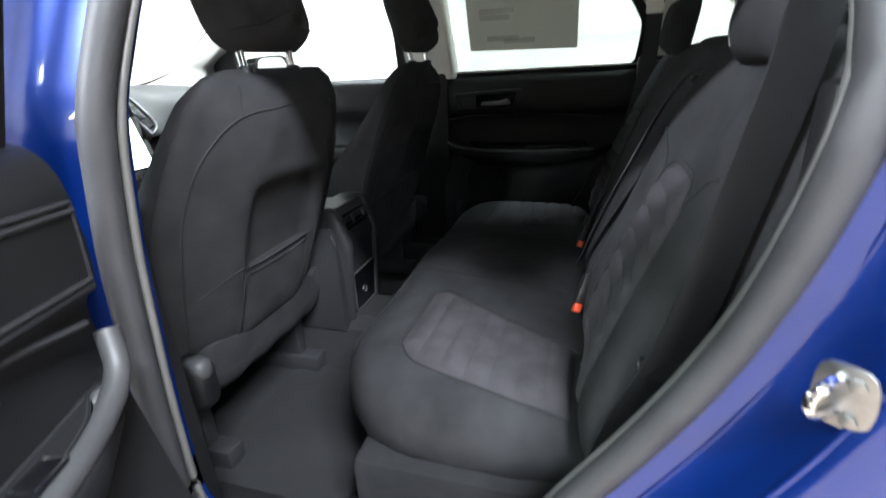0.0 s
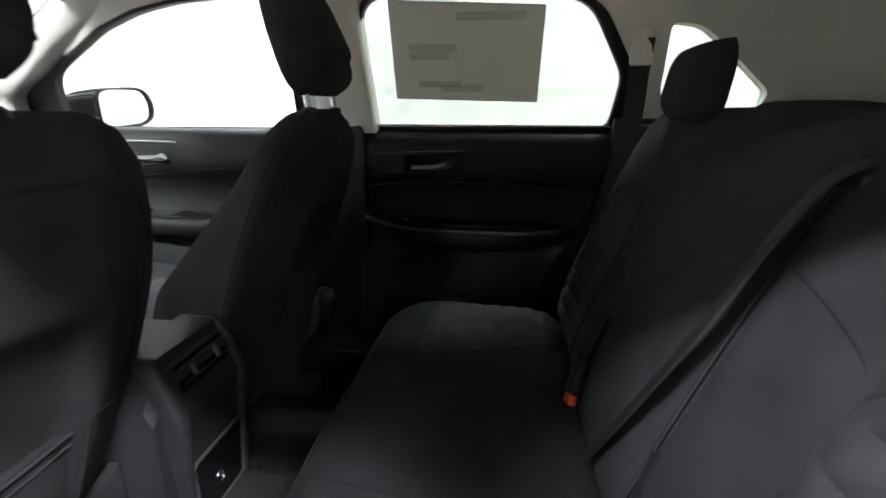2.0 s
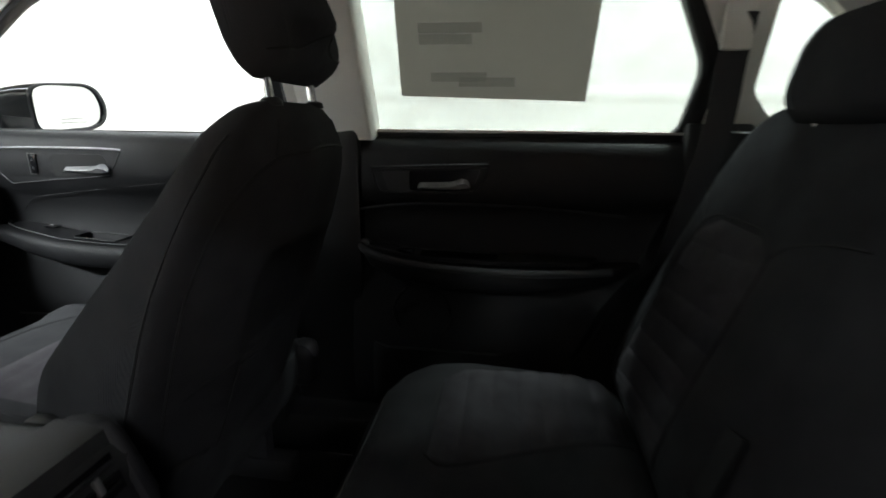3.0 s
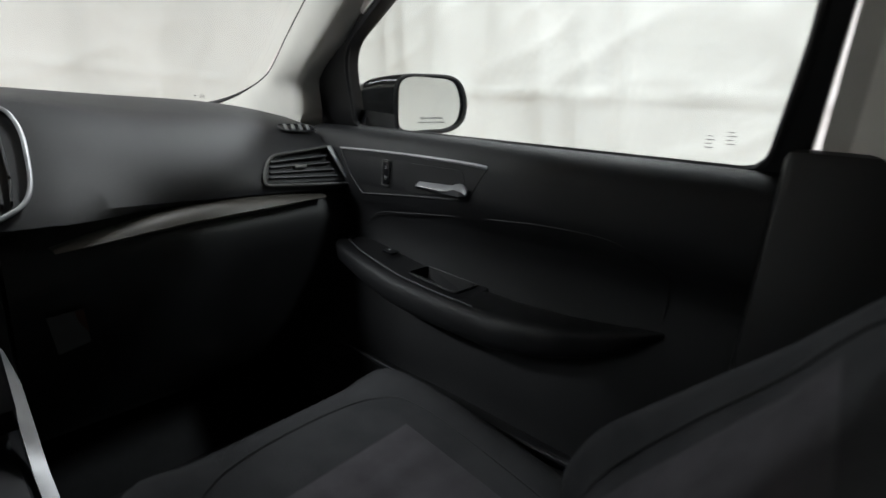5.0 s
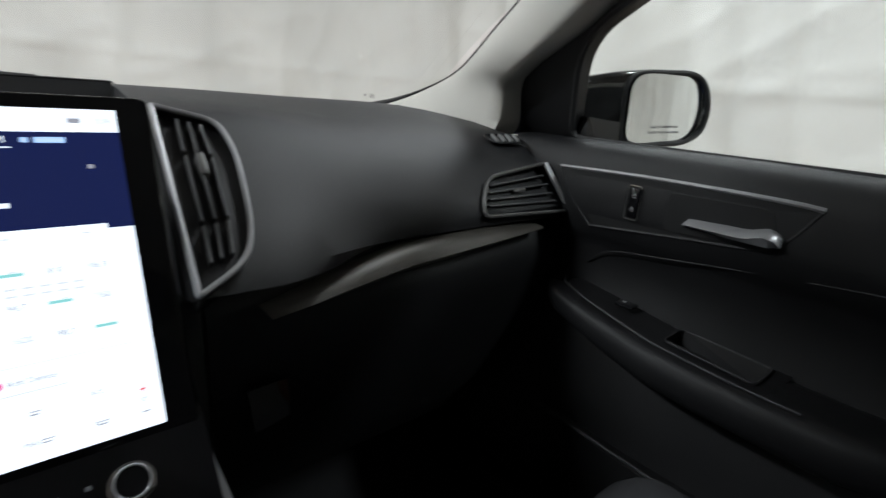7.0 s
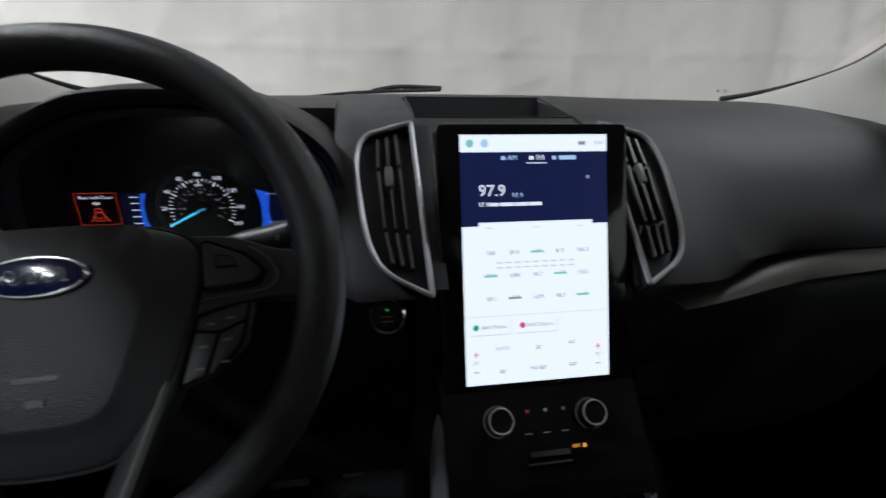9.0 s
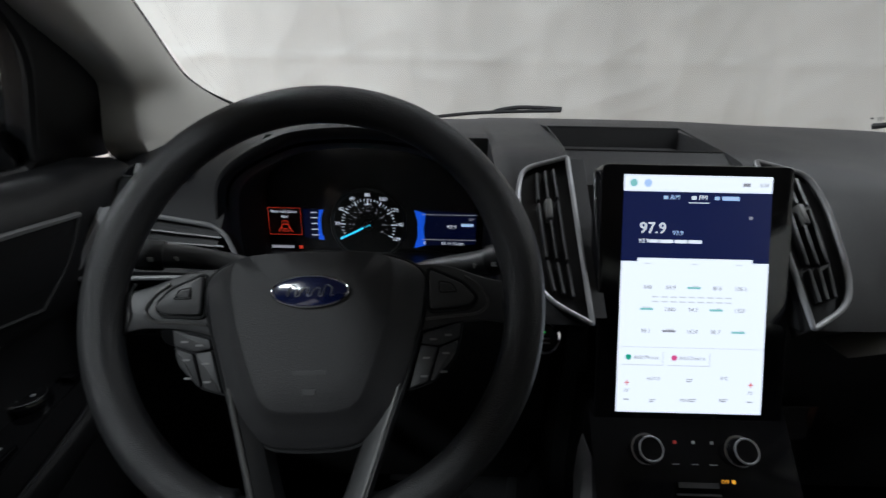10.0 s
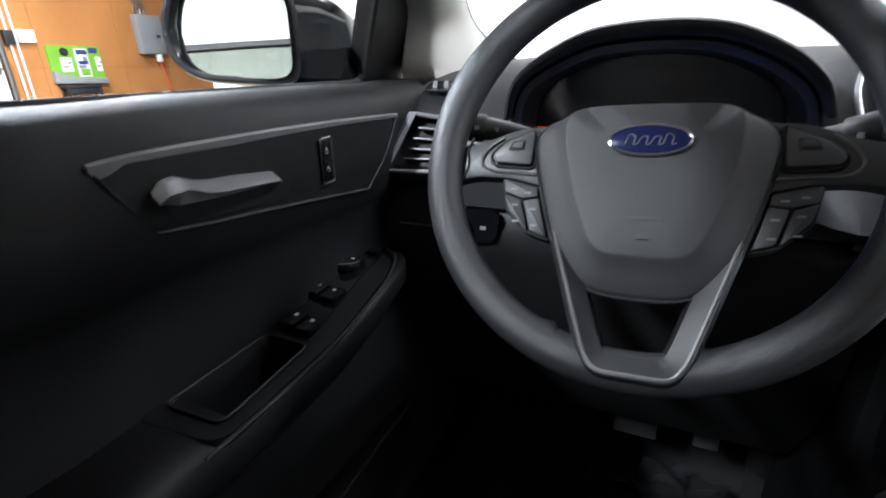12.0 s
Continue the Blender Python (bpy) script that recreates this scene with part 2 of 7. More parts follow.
def tube(pts, r, n=8, closed=False, flat=1.0, up=(0, 0, 1), bm=None, taper=None):
    """A round or flattened tube; flat scales the size along `up`."""
    pts = [Vector(p) for p in pts]
    m, up, rings = len(pts), Vector(up), []
    for i, p in enumerate(pts):
        a = pts[i - 1] if closed or i > 0 else p
        b = pts[(i + 1) % m] if closed or i + 1 < m else p
        d = (b - a).normalized()
        s = d.cross(up)
        s = s.normalized() if s.length > 1e-4 else d.orthogonal().normalized()
        w = s.cross(d).normalized()
        k = r * (taper(i / max(m - 1, 1)) if taper else 1)
        rings.append([p + k * (math.cos(2 * math.pi * j / n) * s + flat * math.sin(2 * math.pi * j / n) * w) for j in range(n)])
    if closed:
        rings.append(rings[0])
    return loft(rings, True, not closed, bm)


def plate(pts, depth, r=0.0, bm=None):
    """A closed outline, thickened by the vector depth."""
    bm = bm or bmesh.new()
    vs = [bm.verts.new(p) for p in pts]
    f = bm.faces.new(vs)
    ext = bmesh.ops.extrude_face_region(bm, geom=[f])
    tops = [g for g in ext["geom"] if isinstance(g, bmesh.types.BMVert)]
    bmesh.ops.translate(bm, vec=Vector(depth), verts=tops)
    if r:
        top = set(tops)
        es = [e for e in bm.edges if (e.verts[0] in top) == (e.verts[1] in top) and e.verts[0] in top]
        bmesh.ops.bevel(bm, geom=es, offset=r, segments=2, affect="EDGES", profile=0.5)
    return bm


def sheet(outline, holes, lift, thick):
    """A flat outline with holes in a plane of two numbers, laid into space by lift() and thickened."""
    bm = bmesh.new()
    es = []
    for loop in [outline, *holes]:
        vs = [bm.verts.new((p[0], p[1], 0)) for p in loop]
        es += [bm.edges.new((vs[i], vs[(i + 1) % len(vs)])) for i in range(len(vs))]
    bmesh.ops.triangle_fill(bm, use_beauty=True, use_dissolve=False, edges=es)
    for v in bm.verts:
        v.co = lift(v.co.x, v.co.y)
    ext = bmesh.ops.extrude_face_region(bm, geom=list(bm.faces))
    bmesh.ops.translate(bm, vec=Vector(thick), verts=[g for g in ext["geom"] if isinstance(g, bmesh.types.BMVert)])
    return bm


def lathe(profile, m, n=24):
    """Turns a profile of (radius, height) about the z axis of the pose m."""
    return loft([[m @ V(r * math.cos(2 * math.pi * k / n), r * math.sin(2 * math.pi * k / n), h) for k in range(n)] for r, h in profile])


def frame_of(origin, u, v):
    """A pose whose x runs along u, y along v, and z out of both."""
    u = Vector(u).normalized()
    n = u.cross(Vector(v)).normalized()
    v = n.cross(u)
    m = Matrix((u, v, n)).transposed().to_4x4()
    m.translation = Vector(origin)
    return m


def text_mesh(body, size, m, align="CENTER", extrude=0.0001):
    cu = bpy.data.curves.new("t", "FONT")
    cu.body, cu.size, cu.extrude, cu.align_x, cu.align_y = body, size, extrude, align, "CENTER"
    cu.resolution_u = 2
    ob = bpy.data.objects.new("t", cu)
    me = bpy.data.meshes.new_from_object(ob)
    bpy.data.objects.remove(ob)
    bm = bmesh.new()
    bm.from_mesh(me)
    bpy.data.meshes.remove(me)
    bmesh.ops.transform(bm, matrix=m, verts=bm.verts)
    return bm


def lettering(body, size, m, mat, parent, align="CENTER"):
    return part("lettering", text_mesh(body, size, m, align), mat, parent)


def flat_rect(m, x, y, w, h, lift=0.0, depth=0.0004):
    return box(x - w / 2, x + w / 2, y - h / 2, y + h / 2, lift, lift + depth, m=m)


def pillow(m, v0, v1, width, front, rear, ns=20, nv=24):
    """A closed cushion: at height v its half width is width(v); front and rear bulge by front(s, t) and rear(s, t), s and t from -1 to 1."""
    bm = bmesh.new()
    ss = [math.sin(math.pi / 2 * (-1 + 2 * i / ns)) for i in range(ns + 1)]
    ts = [math.sin(math.pi / 2 * (-1 + 2 * j / nv)) for j in range(nv + 1)]
    grids = []
    for fn, sg in ((front, 1), (rear, -1)):
        grids.append([[bm.verts.new(m @ V(width(t) * s, v0 + (v1 - v0) * (t + 1) / 2, sg * fn(s, t))) for s in ss] for t in ts])
    for g in grids:
        for j in range(nv):
            for i in range(ns):
                bm.faces.new((g[j][i], g[j][i + 1], g[j + 1][i + 1], g[j + 1][i]))
    a, b = grids
    rim = [(0, i) for i in range(ns)] + [(j, ns) for j in range(nv)] + [(nv, i) for i in range(ns, 0, -1)] + [(j, 0) for j in range(nv, 0, -1)]
    for k in range(len(rim)):
        (j0, i0), (j1, i1) = rim[k], rim[(k + 1) % len(rim)]
        bm.faces.new((a[j0][i0], a[j1][i1], b[j1][i1], b[j0][i0]))
    return bm


def puff(s, t, p=6, q=6):
    return math.sqrt(max(0, 1 - abs(s) ** p)) * math.sqrt(max(0, 1 - abs(t) ** q))


def patch(m, v0, v1, width, fn, sg, corners, lift, nu=16, nv=40, flutes=0, deep=0.004, chamfer=0.0, tilt=0.0):
    """A panel sewn on a pillow: corners (s, t) low-left, low-right, high-right, high-left; flutes run across it; chamfer narrows its top."""
    a, b, c, d = [Vector(p) for p in corners]
    top, low = [], []
    for j in range(nv + 1):
        y = j / nv
        r0, r1 = [], []
        for i in range(nu + 1):
            x = i / nu
            if chamfer:
                x = 0.5 + (x - 0.5) * (1 - chamfer * max(0.0, (y - 0.86) / 0.14) ** 1.6)
            st = a * (1 - x) * (1 - y) + b * x * (1 - y) + c * x * y + d * (1 - x) * y
            s, t = st
            edge = min(1, 9 * min(i / nu, 1 - i / nu), 9 * min(y, 1 - y))
            bump = deep * abs(math.sin(math.pi * flutes * (y + tilt * (x - 0.5)))) ** 0.5 if flutes else 0
            base = fn(s, t)
            r1.append(m @ V(width(t) * s, v0 + (v1 - v0) * (t + 1) / 2, sg * (base - 0.006)))
            r0.append(m @ V(width(t) * s, v0 + (v1 - v0) * (t + 1) / 2, sg * (base + (lift + bump) * edge ** 0.5)))
        top.append(r0)
        low.append(r1)
    bm = bmesh.new()
    gt = [[bm.verts.new(p) for p in r] for r in top]
    gl = [[bm.verts.new(p) for p in r] for r in low]
    for g in (gt, gl):
        for j in range(nv):
            for i in range(nu):
                bm.faces.new((g[j][i], g[j][i + 1], g[j + 1][i + 1], g[j + 1][i]))
    rim = [(0, i) for i in range(nu)] + [(j, nu) for j in range(nv)] + [(nv, i) for i in range(nu, 0, -1)] + [(j, 0) for j in range(nv, 0, -1)]
    for k in range(len(rim)):
        (j0, i0), (j1, i1) = rim[k], rim[(k + 1) % len(rim)]
        bm.faces.new((gt[j0][i0], gt[j1][i1], gl[j1][i1], gl[j0][i0]))
    return bm


def seam(m, v0, v1, width, fn, sg, pts, r=0.0016, lift=0.0005, n=8):
    """A sewn line on a pillow through points (s, t)."""
    line = spline([(s, t, 0) for s, t in pts], n)
    return tube([m @ V(width(t) * s, v0 + (v1 - v0) * (t + 1) / 2, sg * (fn(s, t) + lift)) for s, t, _ in line], r, 5)


# ---- the bay round the car ----
solid("ground", box(-9.2, 4.2, -9, 11, -0.1, 0.0), CONCRETE, "tan concrete workshop floor, smooth and stained", "floor", kind="structure")
solid("wall_east", box(4.0, 4.2, -9, 11, 0.0, 4.6), WHITE, "plain white workshop wall", "wall", kind="structure")
solid("wall_north", box(-9.0, 4.0, 10.8, 11.0, 0.0, 4.6), WHITE, "plain white workshop wall", "wall", kind="structure")
solid("wall_south", box(-9.0, 4.0, -9.0, -8.8, 0.0, 4.6), WHITE, "plain white workshop wall", "wall", kind="structure")
wall_west = solid("wall_west", box(-9.0, -8.62, -8.8, 10.8, 0.0, 4.6), BLACK, "workshop wall clad in orange stained plywood", "wall", kind="structure")
bm = box(-9.0, 4.0, -8.8, 10.8, 4.5, 4.6)
for k in range(8):
    y = -7.4 + 2.3 * k
    box(-8.9, 4.0, y - 0.04, y + 0.04, 4.30, 4.38, bm=bm)
    box(-8.9, 4.0, y - 0.04, y + 0.04, 3.75, 3.83, bm=bm)
    for j in range(20):
        x = -8.8 + 0.64 * j
        tube([(x, y, 3.8), (x + 0.32, y, 4.34)], 0.02, 5, bm=bm)
        tube([(x + 0.32, y, 4.34), (x + 0.64, y, 3.8)], 0.02, 5, bm=bm)
solid("ceiling", bm, material("painted_roof_deck", (0.35, 0.35, 0.34), 0.8, vary=0.1), "grey metal roof deck carried by open steel trusses", "ceiling", kind="structure")


def tarp_path(d):
    """The plan line of the hanging sheet: along the front, round a soft corner, down the side, across the back."""
    a, b, c = 8.4, 9.6, 20.0
    if d < a:
        return V(-5.8 + d, 4.9, 0)
    if d < b:
        w = (d - a) / (b - a) * math.pi / 2
        return V(2.6 + 0.76 * math.sin(w), 4.14 + 0.76 * math.cos(w), 0)
    if d < c:
        return V(3.36, 4.14 - (d - b), 0)
    return V(3.36 - (d - c), -6.26, 0)


rows = []
for j in range(93):
    z = 3.7 * j / 92
    row = []
    for i in range(560):
        d = 28.0 * i / 559
        p = tarp_path(d)
        q = (tarp_path(min(d + 0.05, 28)) - tarp_path(max(d - 0.05, 0))).normalized()
        n = V(q.y, -q.x, 0)
        w = 0.10 * noise.noise((d * 1.0, 0.12 * z, 3)) + 0.050 * (1 - abs(noise.noise((d * 2.2 + 0.25 * z, 0.30 * z, 9)))) ** 3 + 0.012 * noise.noise((d * 6.0, 2.4 * z, 1)) + 0.016 * (1 - abs(noise.noise((d * 1.6 - 0.9 * z, 2.2 * z, 4)))) ** 8
        for hz, hd in ((1.32, 0.014), (2.55, 0.014)):
            w += hd * math.exp(-((z - hz - 0.03 * noise.noise((d, 5, 0))) / 0.025) ** 2)
        if z < 0.12:
            w += 0.10 * (0.12 - z)
        row.append(p + n * w + V(0, 0, z + 0.004))
    rows.append(row)
solid("wall_tarp", loft(rows, False, False), TARP, "white fabric sheet hung round the bay, creased and folded", "tarp", kind="structure", angle=180)

for k, (px, pz) in enumerate([(a, b) for a in range(6) for b in range(4)]):
    y0, z0 = 3.2 + 1.22 * px, 1.22 * pz
    ob = part("panel", box(-8.622, -8.60, y0 + 0.002, y0 + 1.218, z0 + 0.002, min(z0 + 1.218, 4.5), 0.002, 1), PLYWOOD, wall_west)

garage_door = thing("garage_door", "white sectional garage door beside the plywood wall", "door", (-8.6, 2.4, 0))
for k in range(6):
    part("door_panel", box(-8.60, -8.54, 1.0, 3.9, 0.02 + 0.6 * k, 0.60 + 0.6 * k, 0.012), WHITE, garage_door)
part("track", box(-8.60, -8.50, 3.92, 3.97, 0.0, 3.9, 0.005), STEEL, garage_door, "galvanised door track")
for k in range(7):
    part("hinge", box(-8.54, -8.51, 3.72, 3.86, 0.57 + 0.6 * k - 0.03, 0.57 + 0.6 * k + 0.03, 0.004), STEEL, garage_door)

panel_box = thing("breaker_box", "grey steel electrical enclosure fixed to the plywood wall", "electrical box", (-8.6, 6.14, 1.42))
part("case", box(-8.60, -8.46, 5.92, 6.36, 1.42, 2.03, 0.008), STEELBOX, panel_box)
part("cover", box(-8.46, -8.45, 5.935, 6.345, 1.435, 2.015, 0.004), STEELBOX, panel_box)
part("latch", box(-8.45, -8.435, 6.22, 6.28, 1.68, 1.73, 0.003), BLACK, panel_box)
for k, y in enumerate((5.97, 6.02, 6.07, 6.14)):
    pipe = tube(spline([(-8.53, y, 2.03), (-8.54, y - 0.01, 2.3), (-8.56, y - 0.10 - 0.03 * k, 2.7), (-8.56, y - 0.12 - 0.03 * k, 4.45)], 5), 0.014, 6)
    solid("conduit", pipe, STEEL, "thin steel conduit running up the plywood wall", "conduit", "conduits on the plywood wall")
for y in (6.72, 6.78, 6.85):
    solid("conduit", tube([(-8.56, y, 1.4), (-8.56, y, 4.45)], 0.018, 6), WHITE, "white painted conduit running up the plywood wall", "conduit", "conduits on the plywood wall")
for y in (4.10, 4.18):
    solid("conduit", tube([(-8.57, y, 0.4), (-8.57, y - 0.03, 4.45)], 0.014, 6), WHITE, "white painted conduit running up the plywood wall", "conduit", "conduits on the plywood wall")
solid("junction_box", box(-8.60, -8.52, 4.02, 4.14, 1.52, 1.70, 0.006), BLACK, "small black junction box on the plywood wall", "electrical box")
solid("junction_box", box(-8.60, -8.53, 4.20, 4.40, 1.55, 1.72, 0.006), WHITE, "small pale junction box on the plywood wall", "electrical box")
solid("junction_box", box(-8.60, -8.51, 6.42, 6.54, 1.58, 1.78, 0.006), BLACK, "small dark switch box beside the enclosure", "electrical box")
cab = thing("grey_cabinet", "grey steel wall cabinet on the plywood wall", "cabinet", (-8.6, 7.2, 1.75))
part("case", box(-8.60, -8.42, 6.92, 7.50, 1.70, 2.42, 0.008), STEELBOX, cab)
part("door", box(-8.42, -8.40, 6.94, 7.48, 1.72, 2.40, 0.004), STEELBOX, cab)
solid("exit_sign", box(-8.60, -8.52, 7.12, 7.40, 2.50, 2.66, 0.01), RED, "small red sign box above the grey cabinet", "sign")
cable = tube(spline([(-8.50, 6.20, 1.42), (-8.48, 6.22, 1.25), (-8.47, 6.25, 1.05), (-8.45, 6.32, 0.72), (-8.42, 6.36, 0.6)], 5), 0.012, 6)
solid("power_cable", cable, ORANGE, "orange power cable hanging from the enclosure", "cable")
solid("plug", box(-8.52, -8.44, 6.17, 6.25, 1.30, 1.42, 0.01), WHITE, "pale plug under the enclosure", "plug")

disp = thing("dispenser_board", "green dispenser board with white notices on the plywood wall", "dispenser", (-8.6, 4.9, 0.95))
NAVYPRINT = material("navy_print", (0.03, 0.05, 0.2), 0.6)
part("board", plate([V(-8.60, y, z) for y, z in fillet2([(4.50, 1.02), (5.245, 1.0), (5.245, 1.525), (4.50, 1.53)], 0.03)], (0.045, 0, 0)), GREEN, disp)
part("tray", plate([V(-8.60, y, z) for y, z in fillet2([(4.495, 1.0), (5.25, 0.98), (5.245, 1.06), (4.86, 1.075), (4.62, 1.125), (4.495, 1.175)], 0.015)], (0.10, 0, 0), 0.006), STEELBOX, disp, "grey plastic tray")
for y0, y1, z0, z1 in ((4.86, 5.05, 1.085, 1.49), (4.64, 4.80, 1.16, 1.36), (5.145, 5.235, 1.165, 1.375)):
    note = part("notice", box(-8.555, -8.55, y0, y1, z0, z1, 0.001), WHITE, disp, "white printed notice")
    w, h = y1 - y0, z1 - z0
    part("print_bar", box(-8.55, -8.548, y0 + 0.10 * w, y1 - 0.35 * w, z0 + 0.30 * h, z0 + 0.42 * h), STEELBOX, note)
    part("print_bar", box(-8.55, -8.548, y0 + 0.55 * w, y1 - 0.12 * w, z0 + 0.55 * h, z0 + 0.70 * h), STEELBOX, note)
for y0, y1, z0, z1 in ((4.885, 5.04, 1.405, 1.47), (4.89, 5.03, 1.265, 1.315), (5.075, 5.20, 1.43, 1.50)):
    part("print_patch", box(-8.553, -8.546, y0, y1, z0, z1, 0.002), NAVYPRINT, disp, "navy printed patch")
part("tab", box(-8.553, -8.546, 4.90, 5.02, 1.11, 1.20, 0.002), GREEN, disp)
part("dial", lathe([(0.0, 0.02), (0.055, 0.02), (0.06, 0.0)], frame_of((-8.555, 4.72, 1.44), (0, 1, 0), (0, 0, 1)), 16), BLACK, disp)

tank = thing("grey_canister", "dark grey plastic fluid jug with a moulded handle by the wall", "canister", (-8.2, 4.75, 0))
JUG = material("dark_grey_polythene", (0.07, 0.072, 0.076), 0.5, vary=0.1)
body = [[V(-8.15 + x * k, 4.70 + y * k, z) for x, y in fillet2([(-0.13, -0.19), (0.13, -0.19), (0.13, 0.19), (-0.13, 0.19)], 0.05)] for z, k in ((0.0, 0.94), (0.02, 1.0), (0.50, 1.0), (0.58, 0.90), (0.64, 0.55), (0.66, 0.30))]
part("body", loft(body), JUG, tank)
part("cap", lathe([(0.0, 0.0), (0.05, 0.0), (0.05, 0.05), (0.045, 0.06), (0.0, 0.06)], pose(-8.15, 4.70, 0.655)), BLACK, tank)
part("grip", tube(spline([(-8.15, 4.52, 0.50), (-8.15, 4.49, 0.60), (-8.15, 4.56, 0.69), (-8.15, 4.66, 0.67)], 6), 0.020, 10), JUG, tank)
part("label_plate", box(-8.020, -8.015, 4.60, 4.82, 0.26, 0.44, 0.002), WHITE, tank)
stand = thing("wall_stand", "black steel stand under the dispenser board", "stand", (-8.5, 4.8, 0))
part("top_plate", box(-8.59, -8.40, 4.54, 5.06, 0.93, 0.975, 0.005), BLACK, stand)
for y in (4.56, 5.02):
    part("leg", box(-8.44, -8.41, y, y + 0.03, 0.0, 0.93, 0.003), BLACK, stand)
    part("leg", box(-8.59, -8.56, y, y + 0.03, 0.0, 0.93, 0.003), BLACK, stand)
part("apron", box(-8.425, -8.415, 4.59, 5.02, 0.84, 0.93, 0.002), BLACK, stand)
solid("prop_bar", tube([(-8.5, 4.55, 0.95), (-8.0, 5.25, 0.02)], 0.02, 6), BLACK, "thin black steel bar leaning on the plywood wall", "bar")

cart = thing("utility_cart", "black plastic utility cart with silver duct hoses on its lower shelf", "cart", (-7.9, 6.1, 0))
for x in (-8.22, -7.62):
    for y in (5.5, 6.65):
        part("post", box(x - 0.025, x + 0.025, y - 0.025, y + 0.025, 0.10, 0.80, 0.008), BLACK, cart)
        wheel = part("caster", lathe([(0.0, -0.02), (0.05, -0.02), (0.055, 0.0), (0.05, 0.02), (0.0, 0.02)], frame_of((x, y, 0.055), (0, 1, 0), (0, 0, 1)), 14), RUBBER, cart)
for z in (0.14, 0.76):
    part("shelf", box(-8.26, -7.58, 5.45, 6.70, z, z + 0.05, 0.01), BLACK, cart)
for k, (a, b) in enumerate((((-7.75, 5.62, 0.27), (-7.7, 5.95, 0.30)), ((-7.72, 6.05, 0.42), (-7.68, 6.55, 0.26)))):
    line = spline([a, (0.5 * (a[0] + b[0]), 0.5 * (a[1] + b[1]), 0.24 + 0.05 * k), b], 16)
    hose = tube(line, 0.07, 14, taper=lambda t: 1 + 0.08 * math.sin(t * 150))
    solid("duct_hose", hose, FOIL, "crinkled silver foil duct hose lying on the cart", "hose", "duct hoses on the cart")

for lx, ly, _ in LAMPS:
    lamp = thing("ceiling_light", "long white workshop ceiling light hung under the trusses", "light", (lx, ly, 4.1), "workshop ceiling lights")
    part("housing", box(lx - 0.2, lx + 0.2, ly - 0.85, ly + 0.85, 4.10, 4.18, 0.02), WHITE, lamp)
    for s in (-0.7, 0.7):
        part("hanger", tube([(lx, ly + s, 4.18), (lx, ly + s, 4.5)], 0.006, 5), STEEL, lamp)

# ---- the car's shell ----
def side_x(z, base=0.80):
    return base - max(0.0, z - 1.10) * 0.5


FRONT_WINDOW = [(0.66, 1.10), (0.616, 1.23), (0.581, 1.268), (0.513, 1.30), (0.363, 1.37), (0.23, 1.41), (0.10, 1.431), (-0.14, 1.443), (-0.175, 1.42), (-0.17, 1.25), (-0.15, 1.10)]
REAR_WINDOW = [(-0.356, 1.107), (-0.375, 1.23), (-0.395, 1.35), (-0.41, 1.41), (-0.455, 1.434), (-0.70, 1.428), (-0.955, 1.418), (-1.0, 1.385), (-1.09, 1.245), (-1.078, 1.11)]
QUARTER = [(-1.184, 1.357), (-1.245, 1.349), (-1.30, 1.315), (-1.457, 1.20), (-1.445, 1.165), (-1.36, 1.152), (-1.25, 1.15), (-1.20, 1.20)]


def grow(loop, d):
    """The loop moved outwards by d."""
    n, out = len(loop), []
    area = sum(loop[i][0] * loop[(i + 1) % n][1] - loop[(i + 1) % n][0] * loop[i][1] for i in range(n))
    sg = 1 if area > 0 else -1
    for i in range(n):
        a, b, c = Vector(loop[i - 1][:2]), Vector(loop[i][:2]), Vector(loop[(i + 1) % n][:2])
        e, f = (b - a).normalized(), (c - b).normalized()
        nn = V(e.y, -e.x) * sg + V(f.y, -f.x) * sg
        nn.normalize()
        out.append((b.x + nn.x * d, b.y + nn.y * d))
    return out


REAR_SURROUND = [(-0.346, 1.108), (-0.366, 1.24), (-0.386, 1.355), (-0.402, 1.418), (-0.453, 1.443), (-0.70, 1.437), (-0.962, 1.427), (-1.020, 1.395), (-1.122, 1.25), (-1.115, 1.11)]


def rounded(loop, r=0.02):
    return [(p.x, p.y) for p in fillet([(a, b, 0) for a, b in loop], r, 3)]


OPENING = [(-0.365, 0.50), (-0.365, 0.62), (-0.372, 0.75), (-0.393, 0.95), (-0.418, 1.12), (-0.428, 1.25), (-0.460, 1.37), (-0.530, 1.45), (-0.97, 1.45), (-1.07, 1.37),
           (-1.135, 1.22), (-1.145, 1.12), (-1.132, 1.03), (-1.110, 0.93), (-1.066, 0.83), (-1.006, 0.725), (-0.93, 0.61), (-0.875, 0.51), (-0.80, 0.44), (-0.45, 0.44)]

